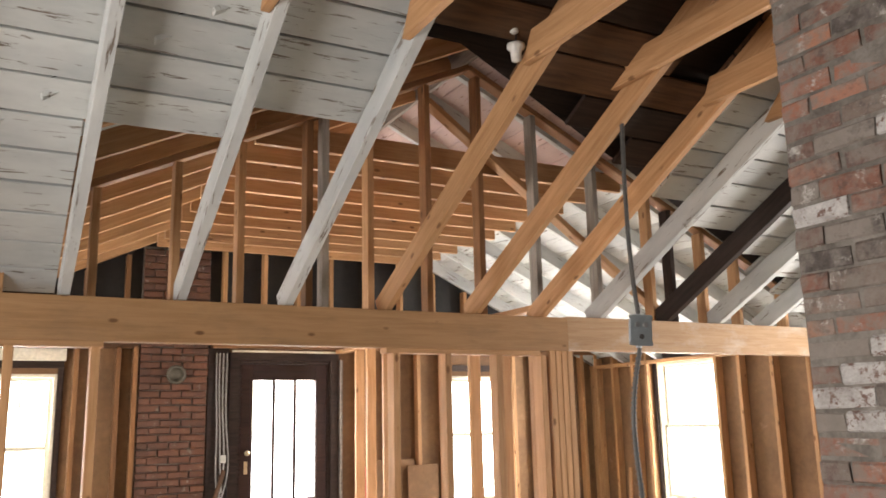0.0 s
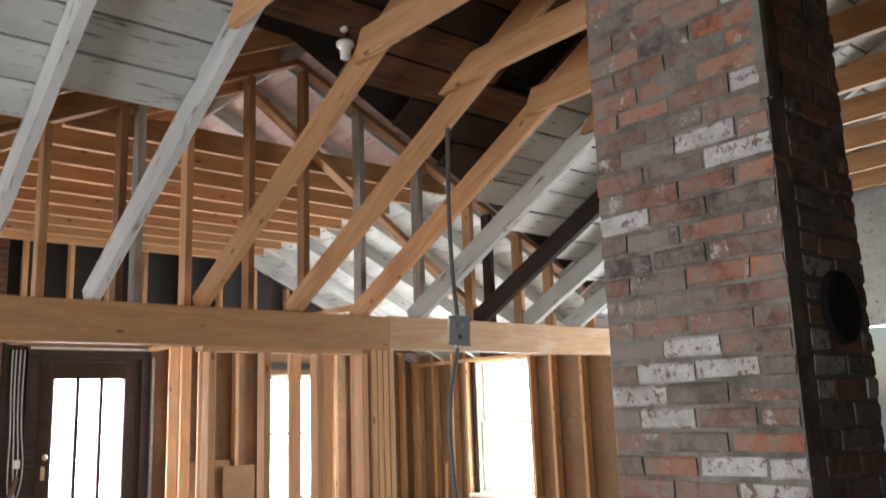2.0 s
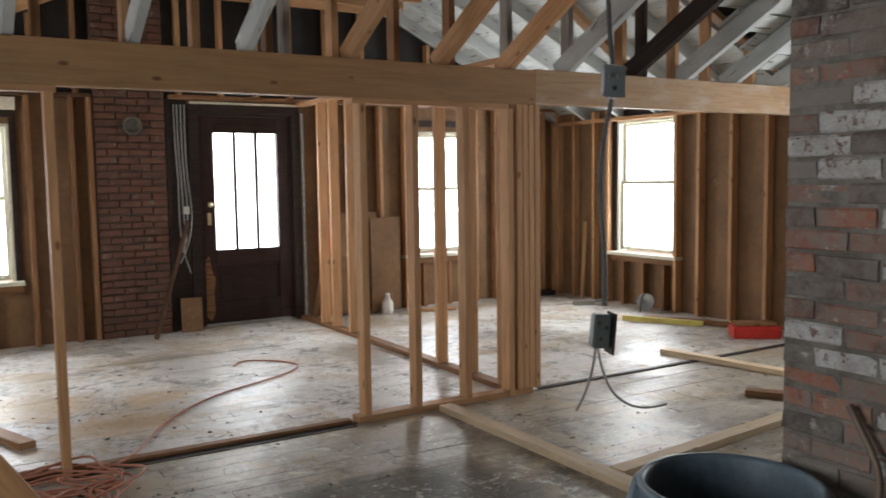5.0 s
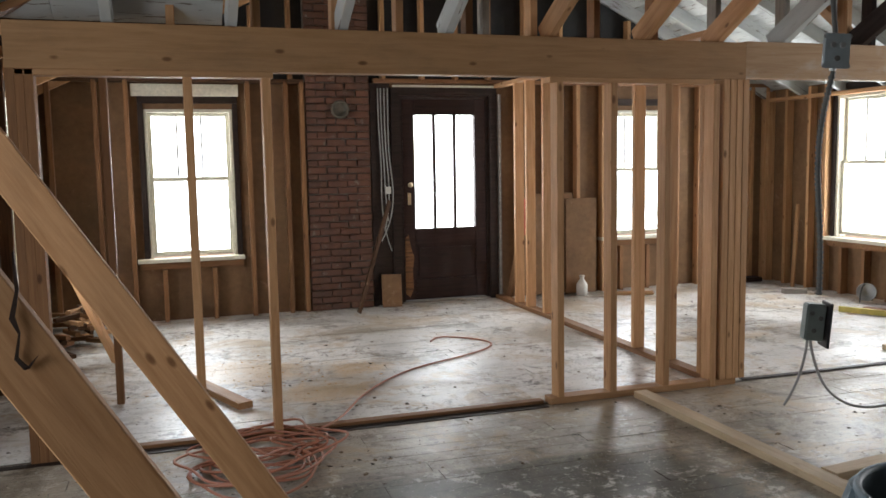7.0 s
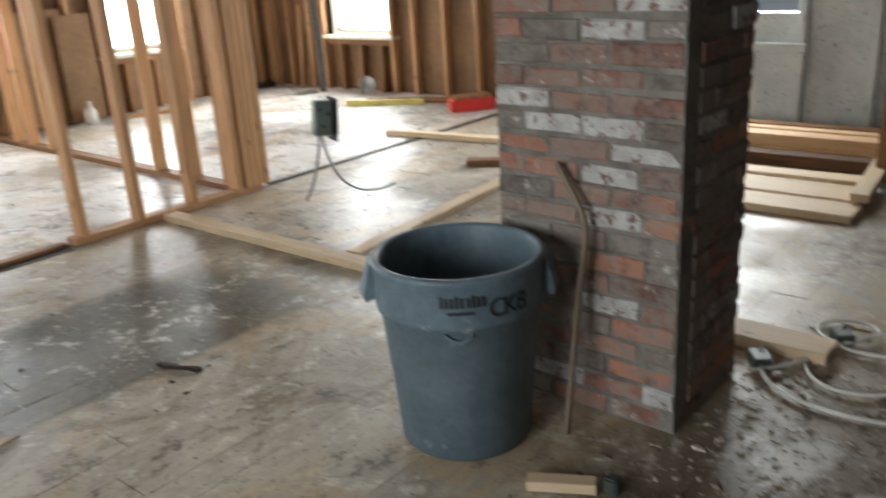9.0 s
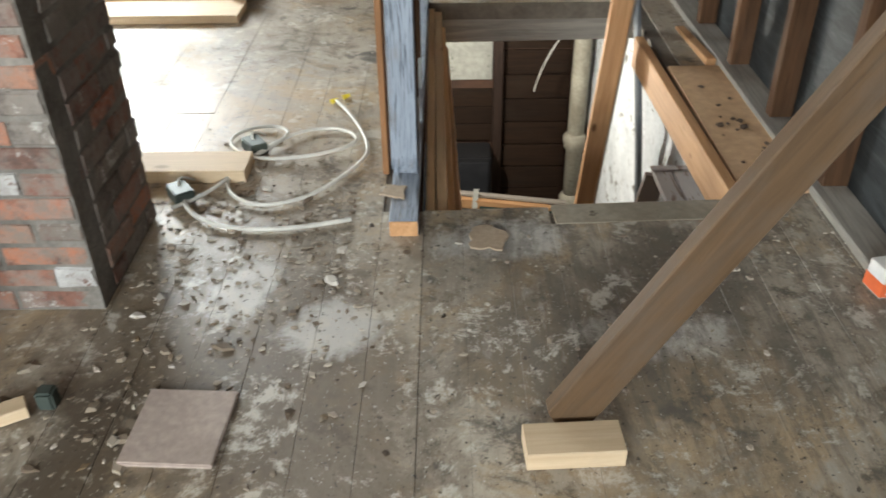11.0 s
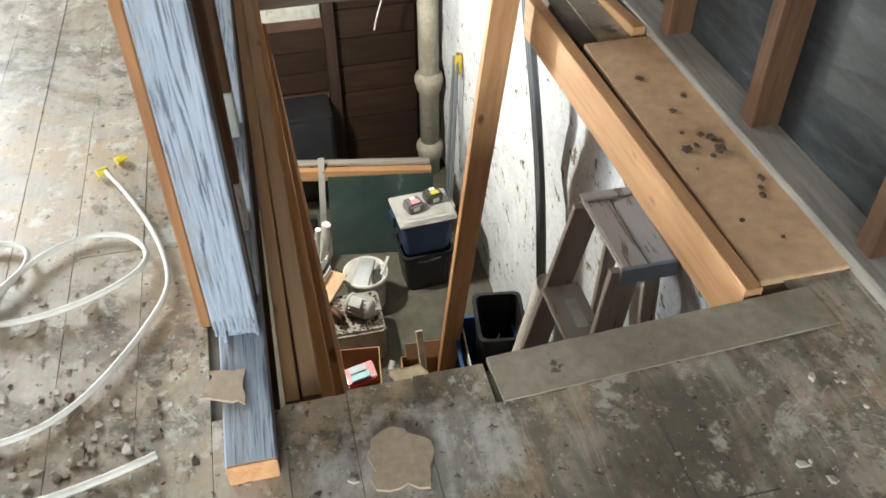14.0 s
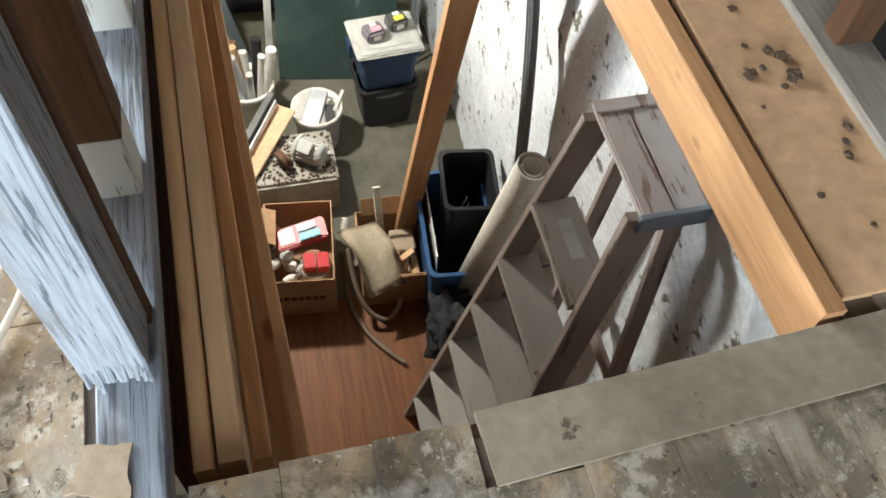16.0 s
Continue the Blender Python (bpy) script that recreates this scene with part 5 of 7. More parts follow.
bar("black_tray", (5.75, 8.1, 0.03), (6.35, 8.05, 0.03), 0.16, 0.05, M_DARK, label="black tray along the far wall", category="tray")
bar("brick_loose", (5.98, 7.2, 0.03), (6.2, 7.12, 0.03), 0.09, 0.055, M_GREYW, label="loose grey brick on the far floor", category="brick")
bar("board", (4.28, 7.86, 0.02), (4.75, 7.7, 0.02), 0.06, 0.035, M_NEW, label="short pine board under the far window", category="board")
bar("lath", (6.4, 7.55, 0.0), (6.45, 7.55, 0.9), 0.02, 0.05, M_NEW, up=(0, 1, 0), label="pale lath leaning in the corner", category="lath")
jug = thing("white_jug", (4.05, 7.95, 0), "white plastic jug on the far floor", "jug")
bm = bmesh.new()
lathe(bm, [(0.05, 0), (0.06, 0.01), (0.06, 0.12), (0.025, 0.17), (0.025, 0.2), (0.02, 0.2)], 18)
part("body", bm, M_PORC, jug, m=pose(4.05, 7.95, 0), smooth=True)
bm = bmesh.new()
lathe(bm, [(0.027, 0.195), (0.027, 0.215), (0.02, 0.217)], 14)
part("cap", bm, M_PORC, jug, m=pose(4.05, 7.95, 0), smooth=True)

# flue opening, its dark depth painted as a black disc, and mortar on the chimney
bm = bmesh.new()
lathe(bm, [(0.105, 0.0), (0.10, 0.016), (0.082, 0.016), (0.078, 0.008), (0.01, 0.008)], 28)
part("flue_opening", bm, plain("soot", (0.008, 0.007, 0.007), 0.95), chimney, "black disc for the dark depth of a flue opening", pose(2.36, CH[2] - 0.006, 1.72, 90), smooth=True)
bm = bmesh.new()
rnd = random.Random(9)
prev = None
for k in range(26):
    z = 2.28 + k * 0.035
    w = rnd.uniform(0.012, 0.03)
    ring = [bm.verts.new(p) for p in ((CH[0] - 0.008, CH[2] + w, z), (CH[0] - 0.012, CH[2] - 0.010, z), (CH[0] + w * 0.4, CH[2] - 0.012, z), (CH[0] + 0.03, CH[2] + 0.03, z))]
    if prev:
        for i in range(4):
            bm.faces.new((prev[i], prev[(i + 1) % 4], ring[(i + 1) % 4], ring[i]))
    prev = ring
part("mortar_strip", bm, M_MORTAR, chimney, "smeared mortar along the corner")

# ---- stair opening and basement ----
BZ = -2.4
M_BWALL = mottled("basement_brown_boards", (0.10, 0.05, 0.03), (0.05, 0.028, 0.02), 2.5, 0.8, 0.3)
tagged(boxes("basement_floor", [(1.9, 6.8, -1.1, 1.7, BZ - 0.1, BZ)], M_CONC), "dirty concrete basement floor", "floor", kind="structure")
# rough stone wall under the near side, leaning out of true
nu, nv, vs, fs = 90, 40, [], []
for i in range(nu + 1):
    for j in range(nv + 1):
        u, v = i / nu, j / nv
        x, z = 1.9 + 4.8 * u, BZ + (-0.09 - BZ) * v
        y = (-0.90 + 0.145 * v) * (1 - u) + (-0.95 + 0.02 * v) * u
        y += 0.03 * noise.noise(Vector((x * 1.6, z * 1.6, 0))) + 0.016 * noise.noise(Vector((x * 5, z * 5, 3))) + 0.007 * noise.noise(Vector((x * 15, z * 15, 7)))
        vs.append((x, y, z))
for i in range(nu):
    for j in range(nv):
        k = i * (nv + 1) + j
        fs.append((k, k + nv + 1, k + nv + 2, k + 1))
n0 = len(vs)
vs += [(1.9, -1.2, BZ), (6.7, -1.2, BZ), (6.7, -1.2, -0.09), (1.9, -1.2, -0.09)]
fs += [(n0 + 3, n0 + 2, n0 + 1, n0), (nv, n0 + 3, n0, 0)[::-1], (nu * (nv + 1), n0 + 1, n0 + 2, nu * (nv + 1) + nv)]
tagged(mesh_ob("wall_basement_south", vs, fs, M_PLASTER, smooth=True), "flaking whitewashed stone basement wall", "wall", kind="structure")
wall("wall_basement_north", "y", 1.6, 0.12, 1.9, 6.7, BZ, -0.09, [], M_BWALL, "dark brown basement wall")
wall("wall_basement_west", "x", 1.9, 0.12, -0.9, 1.6, BZ, -0.09, [], M_BWALL, "dark brown basement wall")
ew = wall("wall_basement_east", "x", 6.55, 0.12, -1.0, 1.6, BZ, -0.09, [], M_BWALL, "dark board wall of the basement")
M_RUST = wood("reddish_basement_boards", (0.03, 0.016, 0.009), (0.016, 0.009, 0.006), rough=0.85, dirty=0.35, dirt=(0.03, 0.025, 0.02))
for i in range(11):
    bar("plank", (6.53, -0.78, BZ + 0.13 + i * 0.2), (6.53, -0.27, BZ + 0.13 + i * 0.2), 0.02 + 0.004 * (i % 3), 0.19, M_RUST, parent=ew)
for i in range(3):
    bar("plank", (6.53, -0.19, -1.66 + i * 0.15), (6.53, 0.5, -1.66 + i * 0.15), 0.02, 0.145, M_RUST, parent=ew)
M_OLDPL = mottled("sooty_old_plaster", (0.40, 0.40, 0.36), (0.30, 0.30, 0.27), 3.0, 0.9, 0.4, ((0.05, 0.048, 0.04), 0.6))
tagged(boxes("plaster_panel", [(6.50, 6.548, -0.18, 0.55, -1.20, -0.25)], M_OLDPL), "old white plaster patch on the basement wall", "plaster")
bar("post", (6.48, -0.225, BZ), (6.48, -0.225, -0.1), 0.07, 0.07, M_DARK, up=(1, 0, 0), label="blackened post against the basement wall", category="post")
app = thing("black_cabinet", (6.3, 0.2, BZ), "black metal cabinet against the basement wall", "cabinet")
boxes("body", [(6.20, 6.47, -0.17, 0.55, BZ, -1.72)], plain("black_enamel", (0.02, 0.02, 0.022), 0.35), app, bevel=0.01)
boxes("door", [(6.188, 6.198, -0.15, 0.53, BZ + 0.08, -1.76)], plain("black_enamel_door", (0.025, 0.026, 0.03), 0.3), app, bevel=0.003)
# header at the far end of the opening, joists, linings
bar("header_beam", (4.64, -0.9, -0.115), (4.64, 0.5, -0.135), 0.06, 0.17, M_GREYW, label="grey-white beam at the end of the stair opening", category="beam")
bar("header_board", (2.584, -0.84, -0.0048), (2.552, -0.145, -0.0048), 0.108, 0.014, M_EDGE, bev=0.001, label="worn grey edge board of the stair opening", category="board")
bar("lining_board", (2.612, -0.74, -0.13), (2.572, 0.24, -0.13), 0.025, 0.2, M_BROWN, label="brown lining under the floor edge", category="board")
bar("lining_board", (2.66, 0.275, -0.17), (4.6, 0.275, -0.17), 0.02, 0.24, M_BROWN, label="brown lining board of the stair opening", category="board")
for x in (2.35, 2.1, 5.0, 5.4):
    bar("joist", (x, -0.8, -0.2), (x, 1.6, -0.2), 0.05, 0.2, M_BROWN, label="old brown floor joist", category="joist", group="floor joists")
for y in (0.55, 0.95, 1.35):
    bar("joist", (2.66, y, -0.2), (4.6, y, -0.2), 0.05, 0.2, M_BROWN, label="old brown floor joist", category="joist", group="floor joists")
# long boards resting along the open edge
for a, b, m_, w, h, tilt in (((2.61, 0.226, -0.075), (4.5, 0.242, -0.05), M_TANB, 0.028, 0.10, 0.0), ((2.615, 0.192, -0.085), (4.45, 0.214, -0.06), M_TAN2, 0.036, 0.12, 0.05),
                            ((2.66, 0.165, -0.22), (4.42, 0.20, -0.13), M_TANB, 0.03, 0.13, 0.12), ((2.70, 0.142, -0.40), (4.40, 0.19, -0.22), M_NEW, 0.032, 0.13, 0.18),
                            ((2.74, 0.118, -0.60), (4.38, 0.182, -0.33), M_TAN2, 0.03, 0.13, 0.2)):
    bar("long_board", a, b, w, h, m_, up=(0, -tilt, 1), label="long sawn board resting along the stair opening", category="board", group="stair boards")
# sole plate and studs of the vanished stair wall
sole = bar("sole_plate", (2.44, 0.30, 0.026), (4.6, 0.30, 0.026), 0.084, 0.05, M_BLUEW, label="pale painted sole plate with a fresh sawn end", category="plate")
mesh_ob("sawn_end", *prism(0.004, 0.082, 0.048), M_NEW, sole, "fresh orange sawn end", Matrix.Translation((2.4355, 0.30, 0.026)))
bar("post", (2.755, 0.306, 0.085), (2.755, 0.306, 0.862), 0.085, 0.08, M_BLUEW, up=(0, 1, 0), label="pale blue weathered post with a splintered foot", category="post")
rnd = random.Random(14)
boxes("post_foot", [(2.722, 2.79, 0.272, 0.34, 0.051, 0.086)], M_BLUEW, bpy.data.objects["post.001"], "", 0.004)
for i in range(22):
    y0 = 0.268 + 0.0036 * i
    w0 = rnd.uniform(0.003, 0.008)
    bar("splinter", (2.7165, y0, 0.12), (2.713 + rnd.uniform(-0.006, 0.004), y0 + rnd.uniform(-0.004, 0.004), 0.085 - 0.034 * rnd.random() ** 1.5), w0, 0.006, M_BLUEW, up=(0, 1, 0), parent=bpy.data.objects["post.001"])
bar("stud", (2.815, 0.31, 0.051), (2.815, 0.31, 0.862), 0.03, 0.09, M_BROWN, up=(0, 1, 0), label="old brown stud beside the pale post", category="stud")
for x in (3.06, 3.42):
    st = bar("stud", (x, 0.318, 0.175), (x, 0.318, 0.862), 0.07, 0.10, M_BROWN, up=(0, 1, 0), label="old brown stud with a white-painted foot", category="stud")
    bar("painted_foot", (x, 0.318, 0.051), (x, 0.318, 0.174), 0.071, 0.101, M_WHITE, up=(0, 1, 0), parent=st, label="white-painted foot")
bar("lath_board", (2.86, 0.372, 0.0), (2.86, 0.372, 0.80), 0.1, 0.02, M_NEWB, up=(0, 1, 0), label="orange-brown board behind the posts", category="board")
# white sheets laid over the cut-off posts
M_SHEET = mottled("dusty_white_wallboard", (0.58, 0.575, 0.55), (0.46, 0.45, 0.43), 3.0, 0.9, 0.2, ((0.32, 0.29, 0.25), 0.64))
bar("plate", (2.70, 0.31, 0.8745), (4.58, 0.31, 0.8745), 0.09, 0.024, M_GREYW, label="grey cap board over the cut-off posts", category="plate")
for i, (x0, x1, y0, y1, rz) in enumerate(((2.68, 3.75, -0.16, 0.62, 0), (2.98, 4.3, -0.14, 0.60, 2))):
    T = pose((x0 + x1) / 2, (y0 + y1) / 2, 0.887 + 0.014 * i, 0, 0, rz)
    a, c = (x1 - x0) / 2, (y1 - y0) / 2
    ws = thing("wallboard_sheet", T, "dusty white wallboard sheet lying over the cut-off posts", "wallboard", "wallboard sheets")
    boxes("facing", [(-a, a, -c, c, 0.0105, 0.0125)], M_SHEET, ws, "", 0, T)
    boxes("core", [(-a + 0.001, a - 0.001, -c + 0.001, c - 0.001, 0.0, 0.0105)], M_TIP, ws, "tan paper edge", 0, T)
bm = bmesh.new()
bmesh.ops.create_icosphere(bm, subdivisions=4, radius=1)
for v in bm.verts:
    n = noise.noise(v.co * 2.1) * 0.4 + noise.noise(v.co * 6) * 0.14
    v.co = Vector((v.co.x * 0.13, v.co.y * 0.09, (max(-0.8, v.co.z) + 0.8) * 0.035)) * (1 + n)
tagged(part("grey_rag", bm, mottled("grey_rag_cloth", (0.16, 0.16, 0.165), (0.10, 0.10, 0.105), 9, 0.95, 0.4), None, "", pose(2.86, 0.27, 0.8995, 0, 0, 15), smooth=True), "crumpled grey rag on a wallboard sheet", "rag")
for y in (0.02, -0.42):
    bar("slim_post", (4.70, y, 0.0), (4.70, y, 1.05), 0.03, 0.03, M_BROWN, up=(0, 1, 0), label="slim brown post at the end of the stair opening", category="post", group="slim posts")
# edge beam and plywood ledge
bar("edge_beam", (2.64, -0.715, -0.052), (4.04, -0.690, -0.057), 0.04, 0.14, M_NEW, label="new pine edge board of the stair opening", category="beam")
ply = boxes("plywood_ledge", [(2.665, 3.70, -0.975, -0.742, -0.008, 0.010)], M_PLY, bevel=0.002)
tagged(ply, "strip of plywood along the near wall with droppings", "plywood")
bar("edge_beam", (3.72, -0.925, -0.03), (4.18, -0.905, -0.05), 0.04, 0.12, M_NEW, label="short pine board on edge beyond the plywood", category="beam")
bar("sill_plate", (XW, YN + 0.055, 0.014), (XR, YN + 0.055, 0.014), 0.11, 0.03, M_GREYW, label="grey dusty sill plate of the near wall", category="plate")
M_DROP = mottled("dark_dropping", (0.06, 0.038, 0.024), (0.10, 0.065, 0.042), 30, 0.9)
rnd = random.Random(21)
for x, y, s in ((3.13, -0.80, 0.022), (3.18, -0.86, 0.016), (3.11, -0.88, 0.024), (2.98, -0.92, 0.016), (3.3, -0.84, 0.014), (2.92, -0.89, 0.014), (3.47, -0.82, 0.018), (3.14, -0.83, 0.012), (2.85, -0.8, 0.01), (3.16, -0.88, 0.02), (3.09, -0.85, 0.011), (2.95, -0.90, 0.012), (3.05, -0.79, 0.008), (3.2, -0.82, 0.009), (3.36, -0.9, 0.012), (2.78, -0.86, 0.008)):
    bm = bmesh.new()
    bmesh.ops.create_icosphere(bm, subdivisions=2, radius=s * 0.6)
    for v in bm.verts:
        v.co *= 1 + rnd.uniform(-0.45, 0.45)
        v.co.z *= 0.5
    tagged(part("dropping", bm, M_DROP, None, "", pose(x, y, 0.010 + s * 0.22, 0, 0, x * 900), smooth=False), "dry dark dropping on the plywood", "dropping", "droppings")
boxm = thing("nail_box", (2.16, -0.95, 0), "small orange and white carton on the floor", "carton")
boxes("carton", [(-0.035, 0.035, -0.025, 0.025, 0.001, 0.085)], plain("white_carton", (0.65, 0.63, 0.6), 0.6), boxm, "", 0.002, pose(2.16, -0.95, 0, 0, 0, 10))
boxes("orange_band", [(-0.0362, 0.0362, -0.0262, 0.0262, 0.006, 0.046)], plain("orange_print", (0.65, 0.13, 0.04), 0.55), boxm, "orange printed band", 0, pose(2.16, -0.95, 0, 0, 0, 10))
letters("2", 0.03, plain("white_print", (0.8, 0.8, 0.78), 0.6), pose(2.16, -0.95, 0, 0, 0, 10) @ pose(-0.0368, 0.005, 0.014, 90, 0, -90), boxm)
# leaning two-by-four and grey strips
bar("leaning_timber", (4.455, -0.486, BZ), (3.74, -0.59, 0.95), 0.04, 0.09, M_NEW, up=(0, 1, 0), label="new pine two-by-four leaning in the stair opening", category="timber")
bar("leaning_strip", (4.505, -0.526, BZ), (3.79, -0.63, 0.95), 0.012, 0.06, M_GREYW, up=(0, 1, 0), label="grey weathered strip beside the leaning timber", category="strip")
M_STRIP = plain("grey_plastic_strip", (0.15, 0.165, 0.18), 0.5)
for k, dx in enumerate((0, 0.025, 0.05)):
    tagged(tube("hanging_strip", [(3.95 + dx, -0.84, -1.9), (3.97 + dx, -0.80, -1.1), (4.04 + dx, -0.76, -0.45), (4.16 + dx, -0.69, 0.1), (4.25 + dx * 2, -0.64, 0.8)], 0.013, M_STRIP, res=5),
           "grey flexible strip hanging into the basement", "strip", "hanging strips")
for k, (dx, top) in enumerate(((0.0, -1.15), (0.04, -1.3), (0.09, -1.22), (0.13, -1.4))):
    bar("thin_rod", (5.62 + dx, -0.80, BZ), (5.78 + dx, -0.885, top), 0.016, 0.016, M_STEEL if k % 2 else M_STRIP, label="thin grey rod leaning on the whitewashed wall", category="rod", group="leaning rods")
boxes("rod_tag", [(5.765, 5.80, -0.905, -0.872, -1.28, -1.16)], plain("yellow_tag", (0.7, 0.55, 0.05), 0.5), bpy.data.objects["thin_rod"], "yellow tag", 0.002)
# cast pipe
pipe = thing("soil_pipe", (6.38, -0.84, BZ), "cream-painted cast iron soil pipe with collars", "pipe")
M_PIPE = mottled("cream_pipe_paint", (0.45, 0.42, 0.34), (0.30, 0.27, 0.21), 5, 0.6, 0.5, ((0.12, 0.09, 0.06), 0.62))
bm = bmesh.new()
lathe(bm, [(0.066, 0), (0.066, 2.28), (0.03, 2.281)], 24)
part("pipe", bm, M_PIPE, pipe, m=pose(6.38, -0.84, BZ), smooth=True)
for z in (0.12, 0.66, 1.9):
    bm = bmesh.new()
    lathe(bm, [(0.067, 0), (0.084, 0.012), (0.088, 0.05), (0.096, 0.07), (0.096, 0.10), (0.085, 0.125), (0.067, 0.14)], 24)
    part("collar", bm, M_PIPE, pipe, m=pose(6.38, -0.84, BZ + z), smooth=True)
tagged(tube("hanging_wire", [(6.3, -0.70, -0.75), (6.25, -0.6, -0.85), (6.25, -0.52, -1.0), (6.26, -0.48, -1.2)], 0.005, M_WCAB, res=5), "pale wire hooked over the soil pipe", "wire")
# glass sheet under a rail
bar("cross_rail", (5.95, 0.22, -1.95), (5.79, -0.72, -1.97), 0.05, 0.075, M_NEW, label="pale pine rail across the basement", category="rail")
bar("cross_rail", (6.0, 0.22, -1.90), (5.84, -0.72, -1.92), 0.05, 0.02, M_GREYW, label="grey strip on the rail", category="rail")
mg, ng, bg_ = nodes_of("green_glass_sheet", 0.12, 0.0, 0.6)
gcol = n_noise(ng, n_coord(ng), 2.2, 6, 0.6, 0.6)
ng.links.new(n_ramp(ng, gcol, [(0.35, (0.02, 0.036, 0.032)), (0.6, (0.038, 0.058, 0.052)), (0.75, (0.08, 0.10, 0.09))]), bg_.inputs["Base Color"])
ng.links.new(n_ramp(ng, gcol, [(0.4, 0.10), (0.7, 0.35)]), bg_.inputs["Roughness"])
tagged(boxes("glass_sheet", [(-0.004, 0.004, -0.33, 0.33, 0.0, 0.50)], mg, None, "", 0.0015, pose(5.58, -0.36, BZ + 0.002, 0, 29, -9)), "dark green sheet of glass leaning on a rail", "glass sheet")
bar("metal_strip", (5.80, 0.0, BZ), (5.90, -0.046, -1.83), 0.006, 0.04, M_LID0, up=(0, 1, 0), label="upright pale metal strip with holes", category="strip")
bar("metal_channel", (5.74, 0.12, BZ), (5.77, 0.268, -1.62), 0.03, 0.055, plain("blue_grey_metal", (0.16, 0.2, 0.21), 0.35, 0.5), up=(0, 1, 0), label="blue-grey metal channel leaning", category="channel")
# storage tote on a bin
TX, TY, TZ = 5.31, -0.563, -1.85                         # the lid's middle
tote = thing("storage_tote", (TX, TY, TZ - 0.25), "blue storage tote with a grey lid", "tote")
M_TOTE = plain("dark_blue_plastic", (0.025, 0.05, 0.105), 0.35)
M_LID = M_LID0
TM = pose(TX, TY, TZ, 0, 0, 4)


def tub(name, x, y, z0, z1, shrink, wall_t, mat, parent, m):
    """An open tapered tub with a rolled rim: x, y half sizes at the rim."""
    bm = bmesh.new()
    prof = [(1 - shrink, z0, 0), (1.0, z1 - 0.02, 0), (1.0, z1 - 0.02, 0.012), (1.0, z1, 0.012), (1.0, z1, -wall_t), (1 - shrink, z0 + wall_t, -wall_t)]
    rings = []
    for s, z, g in prof:
        a, c, r = x * s + g, y * s + g, 0.035
        ring = []
        for sx, sy, st in ((1, 1, 0), (-1, 1, 90), (-1, -1, 180), (1, -1, 270)):
            for k in range(4):
                an = radians(st + 30 * k)
                ring.append(bm.verts.new((sx * (a - r) + r * math.cos(an), sy * (c - r) + r * math.sin(an), z)))
        rings.append(ring)
    n = len(rings[0])
    for p, q in zip(rings, rings[1:]):
        for i in range(n):
            bm.faces.new((p[i], p[(i + 1) % n], q[(i + 1) % n], q[i]))
    bm.faces.new(rings[0][::-1])
    bm.faces.new(rings[-1])
    return part(name, bm, mat, parent, "", m)


tub("body", 0.128, 0.152, -0.255, -0.02, 0.12, 0.004, M_TOTE, tote, TM)
lid = boxes("lid", [(-0.145, 0.145, -0.172, 0.172, -0.018, 0.0)], M_LID, tote, "grey lid", 0.007, TM)
boxes("lid_rim", [(-0.13, 0.13, -0.15, 0.15, 0.0005, 0.008)], M_LID, lid, "", 0.004, TM)
boxes("lid_recess", [(-0.10, 0.10, -0.12, 0.12, 0.0085, 0.012)], M_LID, lid, "", 0.002, TM)
for sy in (-1, 1):
    boxes("latch", [(-0.04, 0.04, sy * 0.18 - 0.008, sy * 0.18 + 0.008, -0.085, -0.004)], M_LID if sy < 0 else M_TOTE, tote, "", 0.004, TM)
bin_b = thing("black_bin", (TX, TY, BZ), "black plastic bin with a bag over its rim", "bin")
M_BLKP = plain("black_plastic", (0.018, 0.018, 0.02), 0.4)
tub("body", 0.125, 0.15, BZ - TZ, -0.26, 0.15, 0.004, M_BLKP, bin_b, TM)
tube("bag_edge", [TM @ Vector(p) for p in ((0.14, 0.165, -0.30), (-0.14, 0.165, -0.315), (-0.14, -0.165, -0.295), (0.14, -0.165, -0.31))], 0.009, plain("grey_bag_film", (0.2, 0.21, 0.22), 0.35), bin_b, "grey bag edge", cyclic=True)
for x, y, c, lc in ((-0.02, 0.06, (0.16, 0.15, 0.16), (0.75, 0.3, 0.38)), (0.03, -0.07, (0.07, 0.07, 0.065), (0.68, 0.62, 0.08))):
    P = TM @ pose(x, y, 0.012, 0, 0, 12)
    pk = thing("hardware_pack", P, "small clear pack of hardware on the tote lid", "pack")
    boxes("pack", [(-0.045, 0.045, -0.05, 0.05, 0.001, 0.065)], plain("pack_film", c, 0.2), pk, "", 0.012, P)
    boxes("pack_label", [(-0.03, 0.0, -0.03, 0.02, 0.0655, 0.068)], plain("bright_label", lc, 0.5), pk, "bright price label", 0, P)
    boxes("pack_label", [(0.006, 0.03, -0.02, 0.012, 0.0655, 0.068)], M_PORC, pk, "white label", 0, P)
    boxes("pack_label", [(-0.047, -0.0455, -0.02, 0.02, 0.02, 0.045)], M_PORC, pk, "white label", 0, P)
